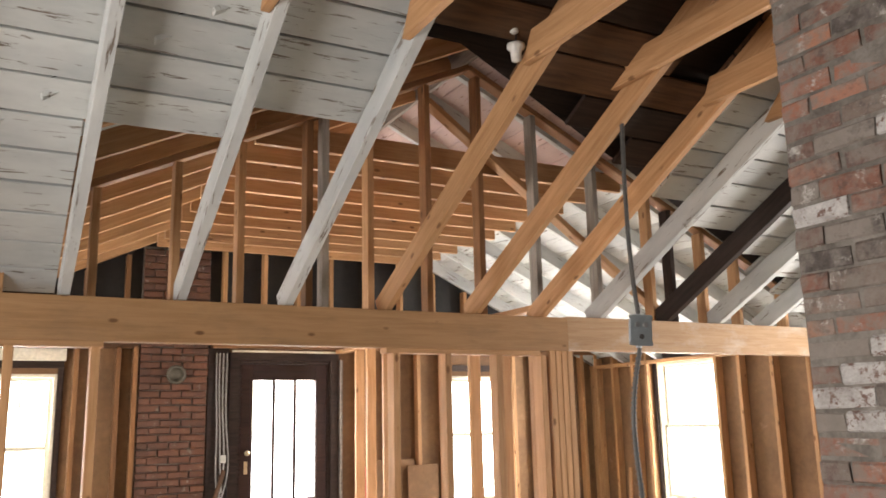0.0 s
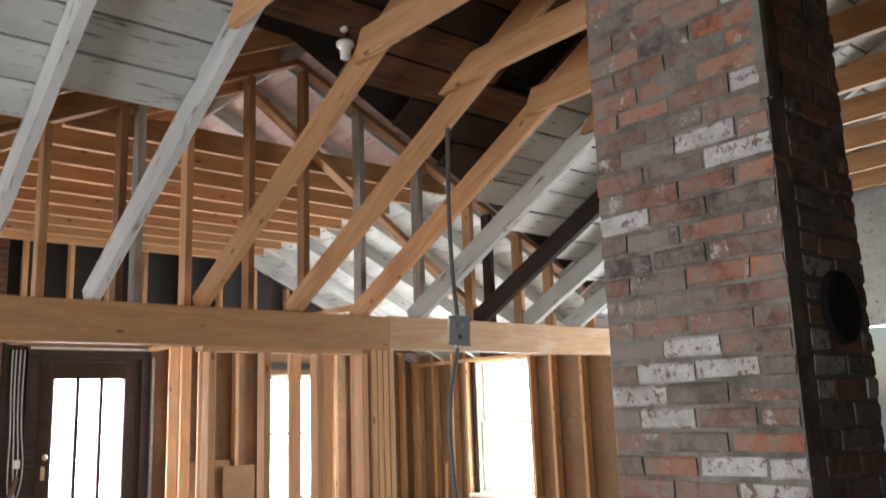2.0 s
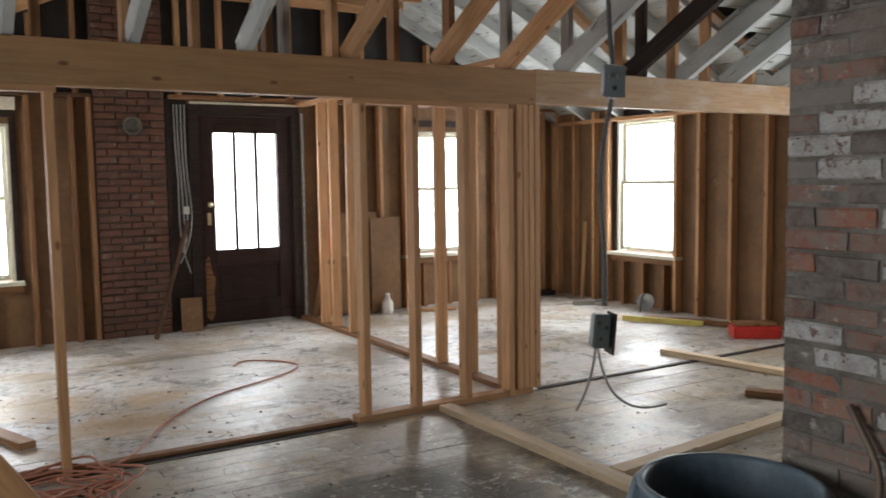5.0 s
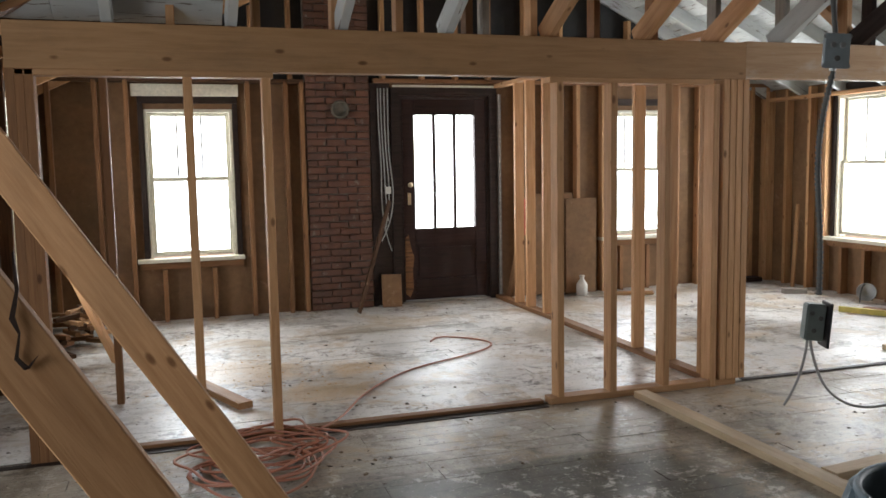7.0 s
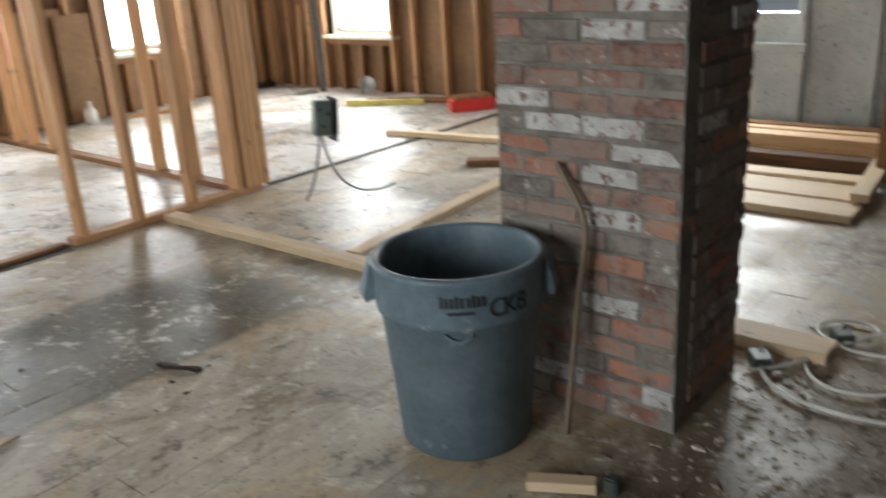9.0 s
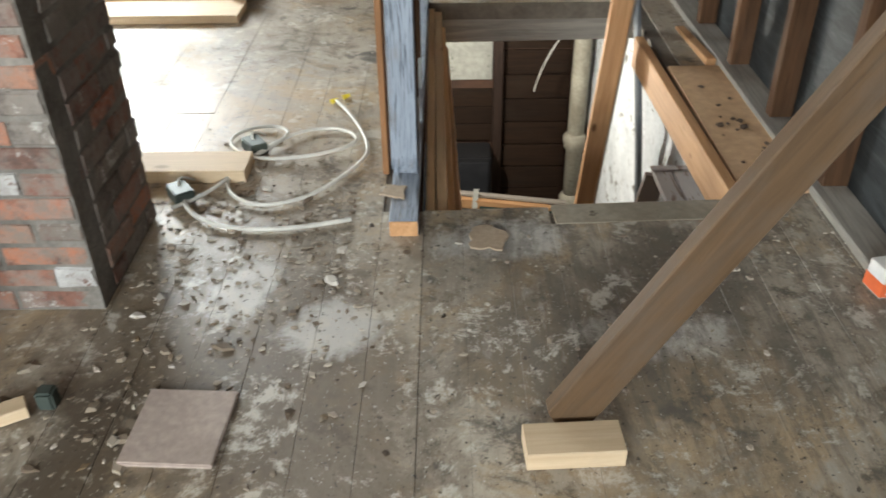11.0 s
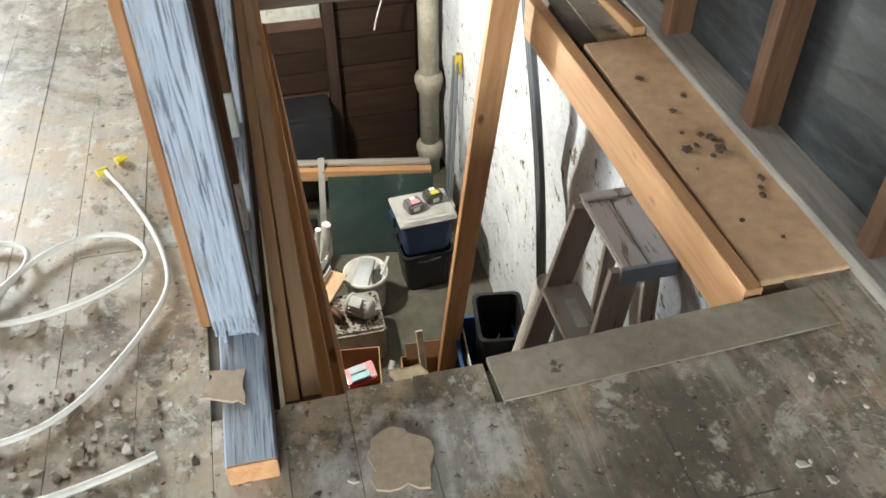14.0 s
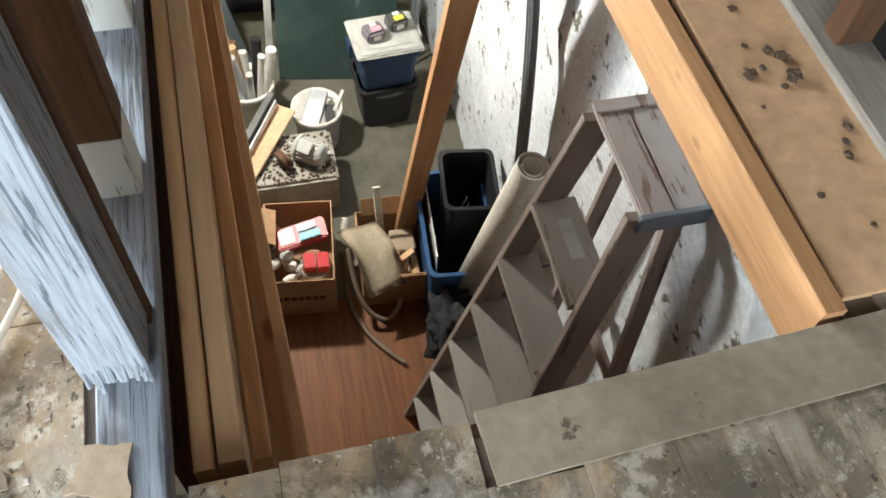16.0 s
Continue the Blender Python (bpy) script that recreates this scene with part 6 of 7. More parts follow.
# bins by the wall
BM_ = pose(4.20, -0.665, 0, 0, 0, -5)
blue = thing("blue_bin", (4.20, -0.665, BZ), "blue recycling bin holding a black bin", "bin")
tub("body", 0.27, 0.145, BZ, -1.93, 0.12, 0.005, plain("blue_plastic", (0.03, 0.09, 0.22), 0.35), blue, BM_)
boxes("white_sheet", [(-0.2, 0.2, 0.108, 0.114, BZ + 0.03, -1.90)], M_PORC, blue, "white sheet standing inside", 0.001, BM_)
blk = thing("black_bin", (4.27, -0.71, BZ), "tall black waste bin standing in a blue bin", "bin")
tub("body", 0.15, 0.11, BZ + 0.02, -1.735, 0.25, 0.005, M_BLKP, blk, pose(4.27, -0.725, 0, 0, 0, -8))
for k, (du, dz) in enumerate(((0.0, 0.0), (0.03, 0.02))):
    tube("film_scrap", [(4.18 + du, -0.70, -1.95 + dz), (4.22 + du, -0.68, -1.90 + dz), (4.2 + du, -0.72, -1.86 + dz), (4.25 + du, -0.73, -1.88)], 0.004, M_STRIP, blk, "crumpled grey film")
bm = bmesh.new()
lathe(bm, [(0.02, 0), (0.058, 0), (0.059, 1.08), (0.05, 1.081), (0.048, 1.0), (0.044, 1.0), (0.042, 1.075), (0.034, 1.076), (0.032, 0.3), (0.01, 0.3)], 32)
m_, L_ = along((3.98, -0.665, -2.17), (3.82, -0.775, -1.10), (0, 1, 0))
tagged(part("paper_roll", bm, mottled("off_white_vinyl", (0.58, 0.55, 0.49), (0.5, 0.47, 0.41), 7, 0.5, 0.1), None, "", m_ @ pose(0, 0, 0, 0, 90, 0), smooth=True), "off-white roll of sheet vinyl leaning by the ladder", "roll")
# step ladder
lad = thing("step_ladder", (3.2, -0.65, BZ), "old paint-spattered wooden step ladder", "ladder")
M_LAD = paint_wood("spattered_ladder_wood", (0.33, 0.27, 0.235), (0.11, 0.075, 0.06), 0.3)
M_STEP = paint_wood("spattered_step_wood", (0.36, 0.33, 0.30), (0.15, 0.13, 0.11), 0.25)
M_LADT = paint_wood("spattered_ladder_top", (0.48, 0.43, 0.40), (0.2, 0.14, 0.11), 0.5)
boxes("top", [(3.04, 3.355, -0.715, -0.64, -0.30, -0.28)], M_LADT, lad, "", 0.004)
boxes("top", [(3.04, 3.355, -0.79, -0.718, -0.30, -0.28)], M_LADT, lad, "", 0.004)
boxes("top_cleat", [(3.325, 3.36, -0.795, -0.635, -0.279, -0.272)], M_LADT, lad, "", 0.002)
boxes("top_cleat", [(3.035, 3.05, -0.795, -0.635, -0.33, -0.279)], plain("blue_paint_smear", (0.19, 0.22, 0.26), 0.6), lad, "blue-smeared end", 0.002)
for xa, xb in ((3.335, 3.54), (3.06, 2.90)):
    bar("front_rail", (xa, -0.655, -0.30), (xb, -0.345, BZ), 0.024, 0.085, M_LAD, up=(0, 1, 0.15), parent=lad)
    bar("rear_leg", (xa - 0.02 * (1 if xa > 3.2 else -1), -0.745, -0.30), (xb, -0.80, BZ), 0.022, 0.045, M_LAD, up=(0, 1, 0), parent=lad)
for z in (-0.64, -0.94, -1.24, -1.54, -1.84, -2.14):
    f_ = (z + 0.30) / (BZ + 0.30)
    a, b = 3.06 + (2.90 - 3.06) * f_, 3.335 + (3.54 - 3.335) * f_
    y = -0.655 + 0.31 * f_
    boxes("step", [(a + 0.012, b - 0.012, y - 0.065, y + 0.055, z - 0.01, z + 0.012)], M_STEP, lad, "", 0.003)
    bar("tie_rod", (a, y - 0.03, z - 0.02), (b, y - 0.03, z - 0.02), 0.006, 0.006, M_CONDUIT, parent=lad)
for z in (-1.1, -1.9):
    f_ = (z + 0.30) / (BZ + 0.30)
    bar("rear_rail", (3.08 - 0.18 * f_, -0.745 - 0.055 * f_, z), (3.315 + 0.225 * f_, -0.745 - 0.055 * f_, z), 0.02, 0.05, M_LAD, parent=lad)
for xs in (2.975, 3.43):
    bar("spreader", (xs, -0.52, -1.15), (xs + 0.005, -0.77, -1.08), 0.006, 0.02, M_CONDUIT, parent=lad)
boxes("paper_label", [(3.17, 3.29, -0.635, -0.60, -0.6275, -0.6268)], M_LID, lad)
# boxes on the basement floor
tagged(boxes("plywood_sheet", [(2.68, 4.16, -0.50, 0.24, BZ + 0.002, BZ + 0.014)], wood("red_brown_ply", (0.21, 0.085, 0.035), (0.12, 0.045, 0.02), rough=0.5, dirty=0.3)), "reddish brown plywood sheet on the basement floor", "plywood")


def carton(x, y, rz, a, c, h, label, flaps=True):
    t = thing("cardboard_box", pose(x, y, BZ + 0.016, 0, 0, rz), label, "box")
    T = pose(x, y, BZ + 0.016, 0, 0, rz)
    boxes("bottom", [(-a, a, -c, c, 0, 0.006)], M_CARD, t, "", 0, T)
    for q in ((-a, a, -c, -c + 0.006, 0.006, h), (-a, a, c - 0.006, c, 0.006, h), (-a, -a + 0.006, -c + 0.006, c - 0.006, 0.006, h), (a - 0.006, a, -c + 0.006, c - 0.006, 0.006, h)):
        boxes("side", [q], M_CARD, t, "", 0.001, T)
    if flaps:
        bar("flap", T @ Vector((-a, -c - 0.001, h)), T @ Vector((a, -c - 0.001, h)), 0.1, 0.004, M_CARD, up=(0, -0.8, 1), parent=t)
    return t, T


t, T = carton(4.33, 0.022, -7, 0.215, 0.155, 0.295, "open cardboard box of plumbing parts", False)
M_PRED = plain("red_packaging", (0.5, 0.04, 0.045), 0.4)
M_TEAL = plain("teal_packaging", (0.05, 0.32, 0.38), 0.4)
pk = thing("packaging", T @ pose(0.07, -0.01, 0.235), "red and teal plastic packet lying in a carton", "packaging")
Q = T @ pose(0.07, -0.01, 0.235, 6, -10, -78)
boxes("packet", [(-0.12, 0.12, -0.055, 0.055, -0.025, 0.02)], M_PRED, pk, "", 0.008, Q)
boxes("teal_panel", [(-0.01, 0.09, -0.045, -0.005, 0.0205, 0.032)], M_TEAL, pk, "teal printed panel", 0.003, Q)
boxes("grey_panel", [(-0.01, 0.08, 0.0, 0.045, 0.0205, 0.03)], plain("grey_blue_print", (0.2, 0.24, 0.28), 0.4), pk, "grey panel", 0.003, Q)
boxes("clear_window", [(-0.10, -0.03, -0.04, 0.04, 0.0205, 0.026)], plain("pink_film", (0.6, 0.35, 0.36), 0.2), pk, "pale clear window", 0.003, Q)
for k, dy in enumerate((0.03, -0.03)):
    Q = T @ pose(-0.09, -0.075 + dy, 0.245, 4, 8, 4)
    rb = thing("packaging", Q, "small red printed carton resting on a coupling", "packaging")
    boxes("packet", [(-0.045, 0.045, -0.026, 0.026, -0.02, 0.02)], M_PRED, rb, "", 0.003, Q)
bm = bmesh.new()
lathe(bm, [(0.06, 0), (0.072, 0.12), (0.066, 0.124), (0.058, 0.01)], 28)
tagged(part("plastic_coupling", bm, plain("tan_pipe_plastic", (0.34, 0.28, 0.22), 0.45), None, "", T @ pose(-0.09, -0.07, 0.10), smooth=True), "tan plastic coupling in a carton", "coupling")
rnd = random.Random(31)
for k in range(22):
    g0 = T @ Vector((rnd.uniform(-0.17, 0.15), rnd.uniform(-0.02, 0.11), 0.04 + 0.008 * k))
    e1 = Vector((rnd.uniform(-0.05, 0.05), rnd.uniform(-0.04, 0.04), rnd.uniform(0, 0.03)))
    tagged(tube("pipe_fitting", [g0, g0 + e1, g0 + e1 + Vector((e1.y, -e1.x, 0.01))], rnd.choice((0.012, 0.018, 0.024)), rnd.choice((M_LID, M_PORC, M_CREAM, M_CARD)), res=3), "off-white pipe fitting in a carton", "fitting", "pipe fittings")
for k in range(7):
    boxes("print_bar", [(-0.11 + 0.032 * k, -0.086 + 0.032 * k, 0, 0.001, 0, 0.03)], M_BROWN, t, "", 0, T @ pose(-0.2155, 0.0, 0.13, 0, 0, -90))
bar("flap", T @ Vector((0.19, 0.156, 0.295)), T @ Vector((-0.0, 0.156, 0.295)), 0.12, 0.004, M_CARD, up=(0, -0.5, 1), parent=t)
t, T = carton(4.28, -0.395, -4, 0.185, 0.15, 0.24, "torn cardboard box of paper and wood", False)
bar("flap", T @ Vector((-0.186, -0.02, 0.20)), T @ Vector((-0.186, -0.15, 0.20)), 0.004, 0.13, M_CARD, up=(-0.3, 0, 1), parent=t)
bar("flap", T @ Vector((0.187, 0.12, 0.27)), T @ Vector((0.187, -0.13, 0.27)), 0.004, 0.09, M_CARD, up=(0.5, 0, 1), parent=t)
boxes("inner_carton", [(-0.02, 0.10, -0.11, 0.0, 0.05, 0.19)], M_TIP, t, "small tan inner carton", 0.004, T)
for k in range(8):
    bar("wood_offcut", T @ Vector((-0.15 + 0.01 * k, -0.11 + 0.016 * k, 0.10 + 0.008 * k)), T @ Vector((-0.02, -0.10 + 0.02 * ((k * 3) % 7), 0.13 + 0.008 * k)), 0.03, 0.01, M_TANB, label="thin wood offcut in a torn box", category="offcut", group="boxed offcuts")
bar("paint_stick", T @ Vector((-0.02, 0.03, 0.02)), T @ Vector((0.17, 0.05, 0.44)), 0.014, 0.035, M_CREAM, up=(0, 1, 0), label="pale wooden strip standing in a box", category="strip")
# curled cream paper: a bent sheet
bm = bmesh.new()
grid = [[bm.verts.new((0.17 * (u / 12 - 0.5) * 2, 0.095 * (v / 6 - 0.5) * 2, 0.055 * math.sin(math.pi * u / 12) + 0.018 * math.sin(v * 0.9 + u * 0.3))) for v in range(7)] for u in range(13)]
for u in range(12):
    for v in range(6):
        bm.faces.new((grid[u][v], grid[u + 1][v], grid[u + 1][v + 1], grid[u][v + 1]))
bmesh.ops.solidify(bm, geom=bm.faces[:], thickness=0.002)
tagged(part("paper_sheet", bm, mottled("cream_paper", (0.66, 0.58, 0.42), (0.55, 0.46, 0.32), 6, 0.75, 0.1), None, "", T @ pose(-0.08, 0.10, 0.245, 8, -12, 20), smooth=True), "curled cream paper sheet on a box", "paper")
M_HOSE = plain("tan_hose", (0.20, 0.15, 0.105), 0.5)
tagged(tube("hose", [(4.30, -0.17, BZ + 0.2), (4.18, -0.15, BZ + 0.08), (4.01, -0.18, BZ + 0.03), (3.88, -0.26, BZ + 0.03), (3.77, -0.36, BZ + 0.03)], 0.011, M_HOSE, res=6), "tan rubber hose on the plywood", "hose")
tagged(tube("hose", [(4.25, -0.19, BZ + 0.30), (4.08, -0.19, BZ + 0.16), (3.98, -0.26, BZ + 0.06), (3.98, -0.36, BZ + 0.05), (4.07, -0.40, BZ + 0.10)], 0.012, M_HOSE, res=6), "looped tan rubber hose before a box", "hose")
hz = thing("corrugated_hose", (4.3, -0.2, BZ + 0.25), "white corrugated plastic hose by a box", "hose")
hp = [Vector((4.40 - 0.012 * k, -0.205 + 0.018 * math.sin(k * 0.35), BZ + 0.315 - 0.0045 * k)) for k in range(18)]
tube("core", hp, 0.011, M_PORC, hz, res=3)
for p, q in zip(hp, hp[1:]):
    bm = bmesh.new()
    bmesh.ops.create_cone(bm, cap_ends=True, segments=12, radius1=0.0165, radius2=0.0165, depth=0.006)
    part("ring", bm, M_PORC, hz, m=along(p, q, (0, 1, 0))[0] @ pose(0, 0, 0, 0, 90, 0))
# black cloth
bm = bmesh.new()
bmesh.ops.create_icosphere(bm, subdivisions=5, radius=1)
for v in bm.verts:
    n = noise.noise(v.co * 2.3) * 0.35 + abs(noise.noise(v.co * 5)) * 0.3 + noise.noise(v.co * 13) * 0.05
    v.co = Vector((v.co.x * 0.2, v.co.y * 0.12, max(-0.9, v.co.z) * 0.2)) * (0.85 + n)
tagged(part("crumpled_cloth", bm, plain("black_cloth", (0.022, 0.022, 0.024), 0.9), None, "", pose(3.80, -0.58, BZ + 0.2), smooth=True), "crumpled black cloth behind the ladder", "cloth")
# block with an electric motor, buckets
blk2 = tagged(boxes("masonry_block", [(4.70, 5.02, -0.225, 0.245, BZ, -2.155)], M_CONC2, None, "", 0.014), "dusty masonry block in the basement", "block")
rnd = random.Random(77)
vs, fs = [], []
for k in range(420):
    x, y, r_ = rnd.uniform(4.71, 5.0), rnd.uniform(-0.215, 0.2), rnd.uniform(0.004, 0.014)
    b0 = len(vs)
    vs += [(x + r_ * rnd.uniform(0.6, 1) * math.cos(a), y + r_ * rnd.uniform(0.6, 1) * math.sin(a), -2.155) for a in (0, 1.5, 3.1, 4.7)] + [(x, y, -2.155 + r_ * 0.8)]
    fs += [(b0 + i, b0 + (i + 1) % 4, b0 + 4) for i in range(4)]
tagged(mesh_ob("block_rubble", vs, fs, M_DROP), "crumbled dark dirt on a masonry block", "rubble", kind="stuff")
mot = thing("electric_motor", (4.83, -0.105, -2.155), "old grey electric motor on a block", "motor")
MM = pose(4.83, -0.105, -2.085, 0, 90, 55)
bm = bmesh.new()
lathe(bm, [(0.03, -0.075), (0.05, -0.07), (0.055, -0.05), (0.055, 0.05), (0.05, 0.065), (0.012, 0.07), (0.01, 0.11)], 24)
part("housing", bm, M_LID, mot, m=MM, smooth=True)
for k in range(16):
    boxes("fin", [(0.053, 0.062, -0.002, 0.002, -0.05, 0.05)], M_LID, mot, "", 0, MM @ pose(0, 0, 0, 0, 0, 22.5 * k))
bm = bmesh.new()
lathe(bm, [(0.03, 0.048), (0.066, 0.05), (0.066, 0.062), (0.05, 0.075), (0.015, 0.078)], 24)
part("end_bell", bm, M_LID, mot, m=MM, smooth=True)
boxes("terminal_box", [(0.05, 0.085, -0.028, 0.028, -0.03, 0.04)], M_LID, mot, "", 0.003, MM @ pose(0, 0, 0, 0, 0, 150))
boxes("foot", [(-0.05, 0.05, -0.05, 0.05, 0.0, 0.014)], M_CONDUIT, mot, "", 0.002, pose(4.83, -0.105, -2.154, 0, 0, 55))
bm = bmesh.new()
lathe(bm, [(0.015, 0), (0.055, 0), (0.055, 0.012), (0.038, 0.018), (0.055, 0.024), (0.055, 0.036), (0.012, 0.036)], 24)
tagged(part("pulley", bm, plain("rusty_cast_iron", (0.13, 0.07, 0.045), 0.7, 0.3), None, "", pose(4.80, 0.04, -2.10, 75, 0, 30), smooth=True), "rusty grooved pulley on a block", "pulley")
bar("board", (4.78, 0.235, -2.13), (5.14, -0.01, -2.09), 0.15, 0.014, M_PLY, label="tan board lying on a block", category="board")
bar("metal_level", (4.86, 0.235, -2.09), (5.18, 0.03, -2.04), 0.035, 0.045, M_CONDUIT, label="dark metal level lying on a tan board", category="level")
bar("straightedge", (4.84, 0.20, -2.085), (5.14, 0.015, -2.05), 0.012, 0.03, M_STEEL, label="bright steel straightedge on a tan board", category="straightedge")
for x, y, r, h, lab in ((5.17, -0.185, 0.125, 0.25, "white plastic bucket of tools and rags"), (5.37, 0.14, 0.13, 0.28, "white bucket of tubes and caulking guns")):
    bu = thing("bucket", (x, y, BZ), lab, "bucket")
    bm = bmesh.new()
    lathe(bm, [(r * 0.82, 0), (r * 0.85, 0.005), (r * 0.98, h - 0.03), (r * 1.06, h - 0.03), (r * 1.06, h), (r * 0.98, h), (r * 0.8, 0.02), (0.02, 0.015)], 28)
    part("pail", bm, M_PORC, bu, m=pose(x, y, BZ), smooth=True)
    tube("bail", [(x - r, y, BZ + h - 0.04), (x - r * 0.7, y - r * 0.8, BZ + h - 0.02), (x, y - r * 1.2, BZ + h - 0.03), (x + r * 0.7, y - r * 0.8, BZ + h - 0.02), (x + r, y, BZ + h - 0.04)], 0.003, M_STEEL, bu)
    if y > 0:
        for k in range(9):
            a = k * 2.4
            q = Vector((x + 0.65 * r * math.cos(a) * (k % 3) / 2, y + 0.65 * r * math.sin(a) * (k % 3) / 2, BZ + 0.03))
            tagged(tube("caulk_tube", [q, q + Vector((0.02 * math.cos(a), 0.02 * math.sin(a), 0.18)), q + Vector((0.06 * math.cos(a), 0.06 * math.sin(a), 0.40 + 0.02 * (k % 4)))], (0.024, 0.018, 0.028)[k % 3], (M_LID, M_STEEL, M_PORC, M_CARD, M_LID, M_BLKP, M_STEEL, M_PORC, M_BROWN)[k], res=3),
                   "pale tube standing in a bucket", "tube", "tubes in a bucket")
    else:
        bar("tool_case", (x - 0.10, y + 0.05, BZ + h - 0.035), (x + 0.09, y - 0.03, BZ + h + 0.005), 0.09, 0.035, M_STEEL, label="bright metal tool lying in a bucket", category="tool")
        bar("tool_case", (x - 0.07, y - 0.06, BZ + h - 0.06), (x + 0.02, y - 0.07, BZ + h - 0.03), 0.05, 0.03, M_BLKP, label="black tool lying in a bucket", category="tool")
        bar("trowel", (x - 0.02, y - 0.09, BZ + h - 0.03), (x + 0.06, y - 0.15, BZ + h + 0.03), 0.02, 0.02, M_LID, label="tool handle over a bucket rim", category="tool")


# ---- loose dirt and chips on the floors ----
def chip_mat(name, stops, rough=0.9):
    m, nt, b = nodes_of(name, rough)
    g = nt.nodes.new("ShaderNodeNewGeometry")
    nt.links.new(n_ramp(nt, g.outputs["Random Per Island"], stops), b.inputs["Base Color"])
    return m


def chips(name, regions, mat, label, cat, smin, smax, flat, seed):
    """Many small irregular flakes, one mesh."""
    r = random.Random(seed)
    vs, fs = [], []
    for x0, x1, y0, y1, n, bias in regions:
        for _ in range(n):
            x, y = r.uniform(x0, x1), r.uniform(y0, y1)
            if bias:
                x, y = r.gauss((x0 + x1) / 2, (x1 - x0) / 4), r.gauss((y0 + y1) / 2, (y1 - y0) / 4)
            if 2.44 < x < 4.8 and -1.0 < y < 0.38:
                continue
            if CH[0] - 0.02 < x < CH[1] + 0.02 and CH[2] - 0.02 < y < CH[3] + 0.02:
                continue
            s = smin * (smax / smin) ** (r.random() ** 3)
            k, a0, el = r.choice((4, 5, 6)), r.uniform(0, 6.28), r.uniform(1, 1.9)
            base = len(vs)
            tilt = r.uniform(-0.25, 0.25)
            for lay, sc in ((0, 1.0), (1, 0.8)):
                for i in range(k):
                    a = i * 6.283 / k
                    q = s * r.uniform(0.5, 1.15) * sc
                    u, v = q * math.cos(a) * el, q * math.sin(a)
                    vs.append((x + u * math.cos(a0) - v * math.sin(a0), y + u * math.sin(a0) + v * math.cos(a0), 0.0005 + lay * s * flat + (0.5 + 0.5 * math.cos(a)) * abs(tilt) * s * lay))
            fs += [tuple(range(base + 2 * k - 1, base + k - 1, -1))[::-1]] + [(base + i, base + (i + 1) % k, base + k + (i + 1) % k, base + k + i) for i in range(k)]
    ob = mesh_ob(name, vs, fs, mat)
    return tagged(ob, label, cat, kind="stuff")


chips("plaster_chips", [(1.5, 3.2, 0.1, 1.25, 1500, True), (1.6, 2.6, -0.9, 1.1, 300, False), (-1, 6.4, 1.0, 4.4, 500, False), (2.5, 6.3, -0.9, 2.5, 160, False), (-1, 6.4, 4.6, 8.1, 260, False), (2.2, 2.65, -1.0, -0.6, 90, False)],
      chip_mat("plaster_chip", [(0.0, (0.22, 0.175, 0.125)), (0.5, (0.36, 0.31, 0.245)), (0.8, (0.52, 0.47, 0.40)), (1.0, (0.16, 0.11, 0.075))]), "crumbled plaster chips and dirt", "plaster chips", 0.0016, 0.0105, 0.35, 1)
chips("rubble", [(1.7, 2.9, 0.25, 1.15, 260, True), (1.2, 1.9, 0.75, 1.2, 60, False), (2.5, 2.9, 0.7, 1.2, 60, True)],
      chip_mat("rubble", [(0.0, (0.13, 0.095, 0.065)), (0.5, (0.24, 0.195, 0.145)), (0.85, (0.38, 0.33, 0.265)), (1.0, (0.52, 0.49, 0.44))]), "broken plaster and mortar rubble by the chimney", "rubble", 0.006, 0.02, 0.35, 5)
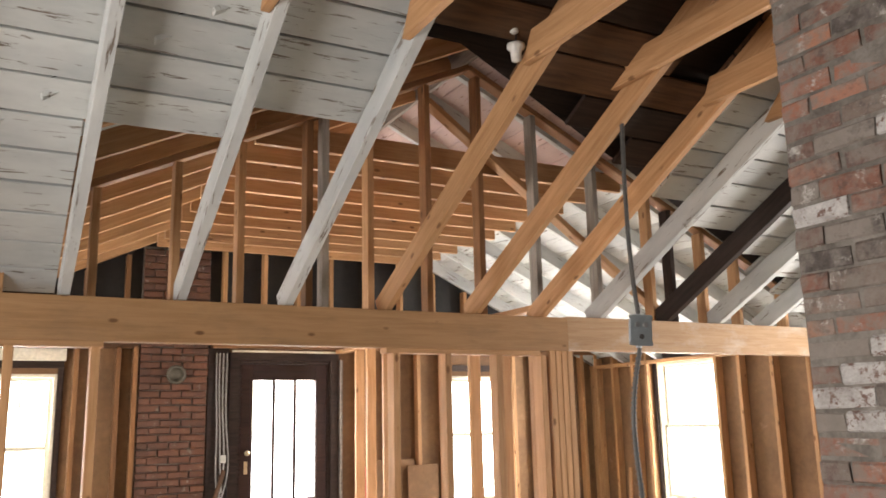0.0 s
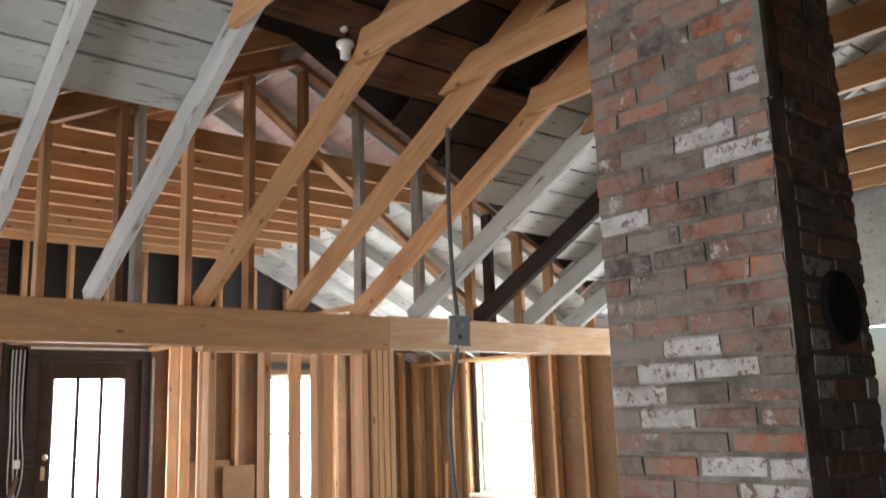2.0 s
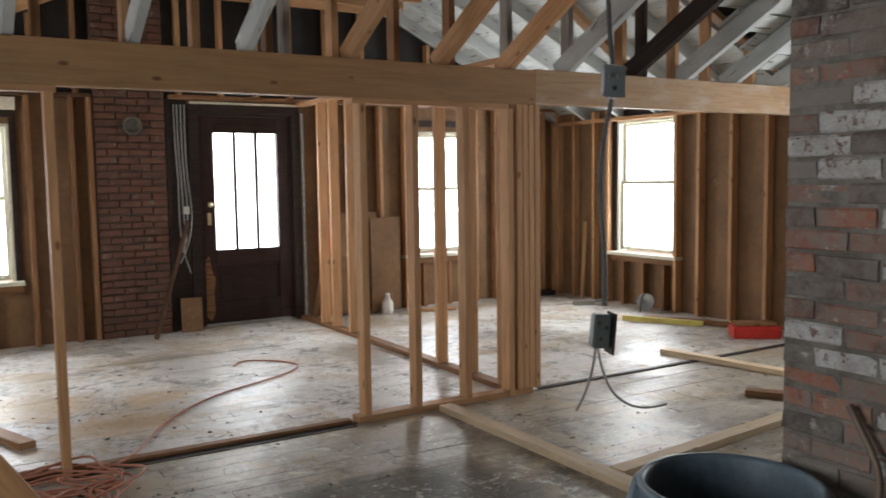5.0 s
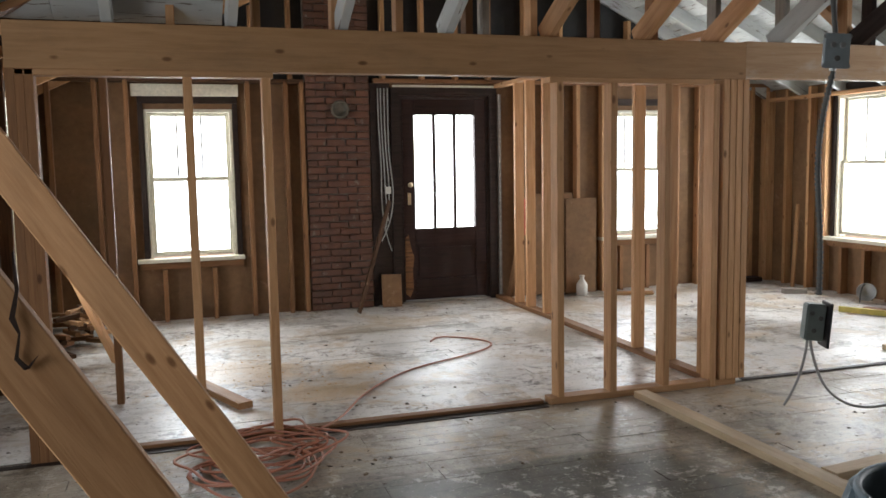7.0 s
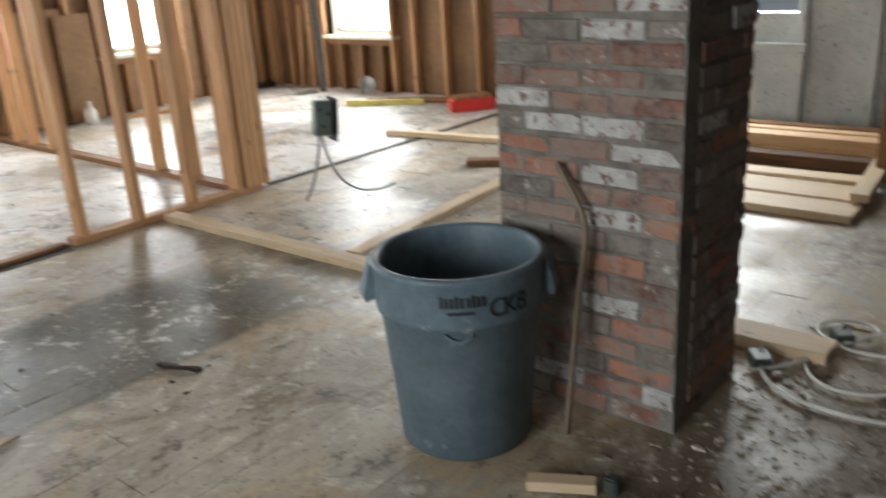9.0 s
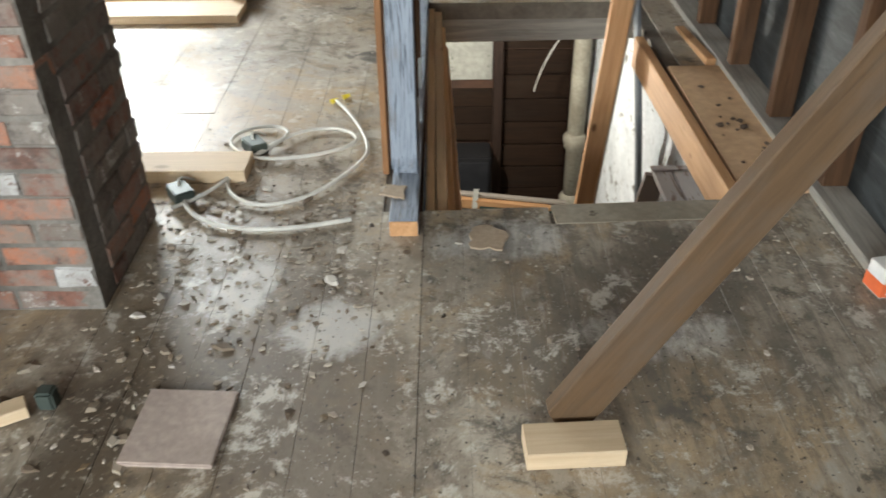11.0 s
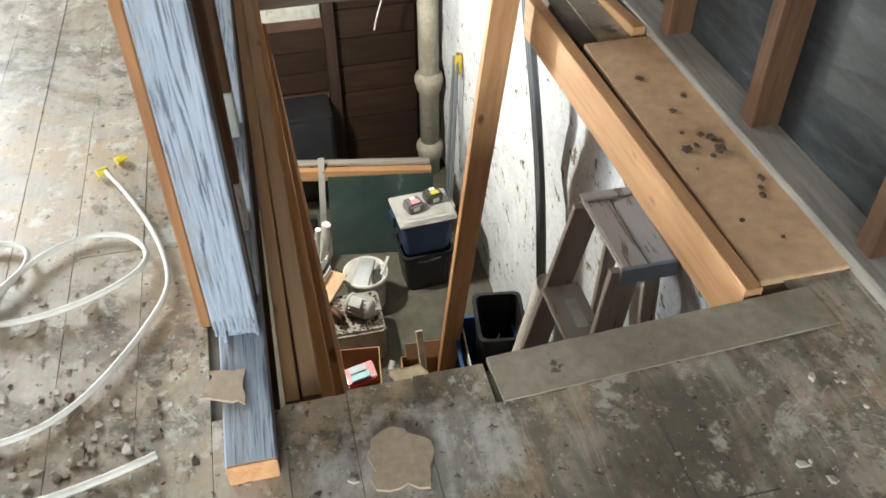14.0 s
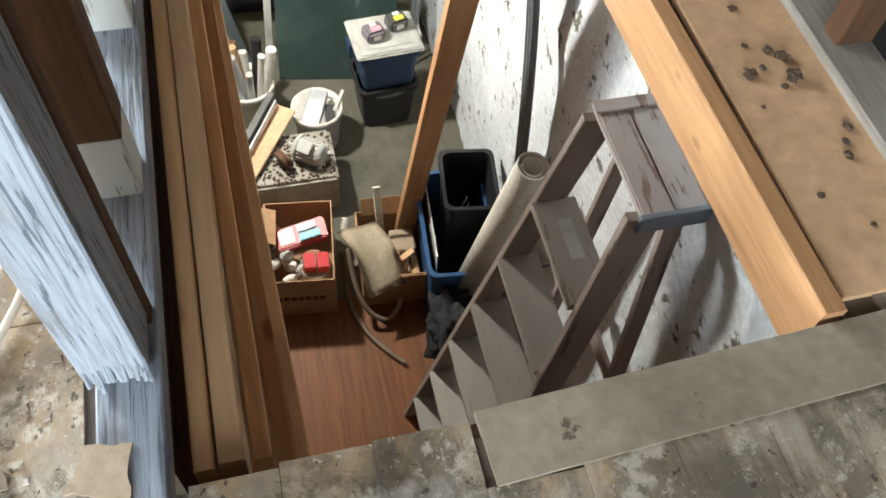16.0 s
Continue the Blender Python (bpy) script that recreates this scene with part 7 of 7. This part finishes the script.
chips("wood_chips", [(2.5, 6.4, 2.6, 4.4, 300, False), (-1, 6.4, 4.6, 8.1, 750, False), (0.2, 2.6, 2.0, 4.4, 160, False), (1.4, 2.8, 0.2, 1.3, 90, True), (-0.6, 1.2, 3.6, 4.4, 160, True)],
      chip_mat("dark_chip", [(0.0, (0.03, 0.022, 0.015)), (0.6, (0.08, 0.055, 0.035)), (1.0, (0.2, 0.14, 0.08))]), "scattered dark wood chips and leaves", "wood chips", 0.0025, 0.015, 0.2, 2)
chips("sawdust", [(-0.1, 1.3, 5.0, 6.6, 500, True)], chip_mat("sawdust", [(0.0, (0.55, 0.33, 0.12)), (1.0, (0.45, 0.27, 0.12))]), "orange sawdust on the far floor", "sawdust", 0.002, 0.01, 0.3, 3)
# strips whose dark colour stands for the shaded gap where the old partition stood
bar("floor_gap_strip", (XL, YB - 0.06, 0.001), (2.0, YB - 0.06, 0.001), 0.05, 0.006, M_DARK, label="dark dirty strip along the old wall line", category="strip")
bar("floor_gap_strip", (3.4, YB + 0.03, 0.001), (XR - 0.1, YB + 0.03, 0.001), 0.045, 0.006, M_DARK, label="dark dirty strip along the old wall line", category="strip")
bar("sole_plate", (-0.68, YB + 0.02, 0.012), (2.0, YB + 0.02, 0.012), 0.06, 0.02, M_NEWB, label="thin pine strip along the old wall line", category="plate")

# ---- repeated pieces, last ----
lay_bricks(chimney, (CH[0], CH[3], 0), (0, -1, 0), (1, 0, 0), CH[3] - CH[2], 0.0, 3.75, lime=0.14)
lay_bricks(chimney, (CH[0] + 0.09, CH[2], 0), (1, 0, 0), (0, 1, 0), CH[1] - CH[0] - 0.09, 0.0, 3.75, start=1, lime=0.04)
for pier, x in zip(PIERS, (0.41, 3.98)):
    lay_bricks(pier, (x, 12.0, 0), (1, 0, 0), (0, 1, 0), 1.1, 0.6, 3.0, mat=M_OUTB, lime=0.0)
lay_floor(YN, YB - 0.02, XW, XR, M_FLOOR, skip=(2.63, 4.6, -0.72, 0.28))
lay_floor(YB + 0.02, YF, XL, XR, M_FLOOR2, seed=8)
lay_bricks(panel, (1.235, YF - 0.085, 0), (1, 0, 0), (0, 1, 0), 0.625, 0.0, 3.12, mat=M_BRICK2, lime=0.0)
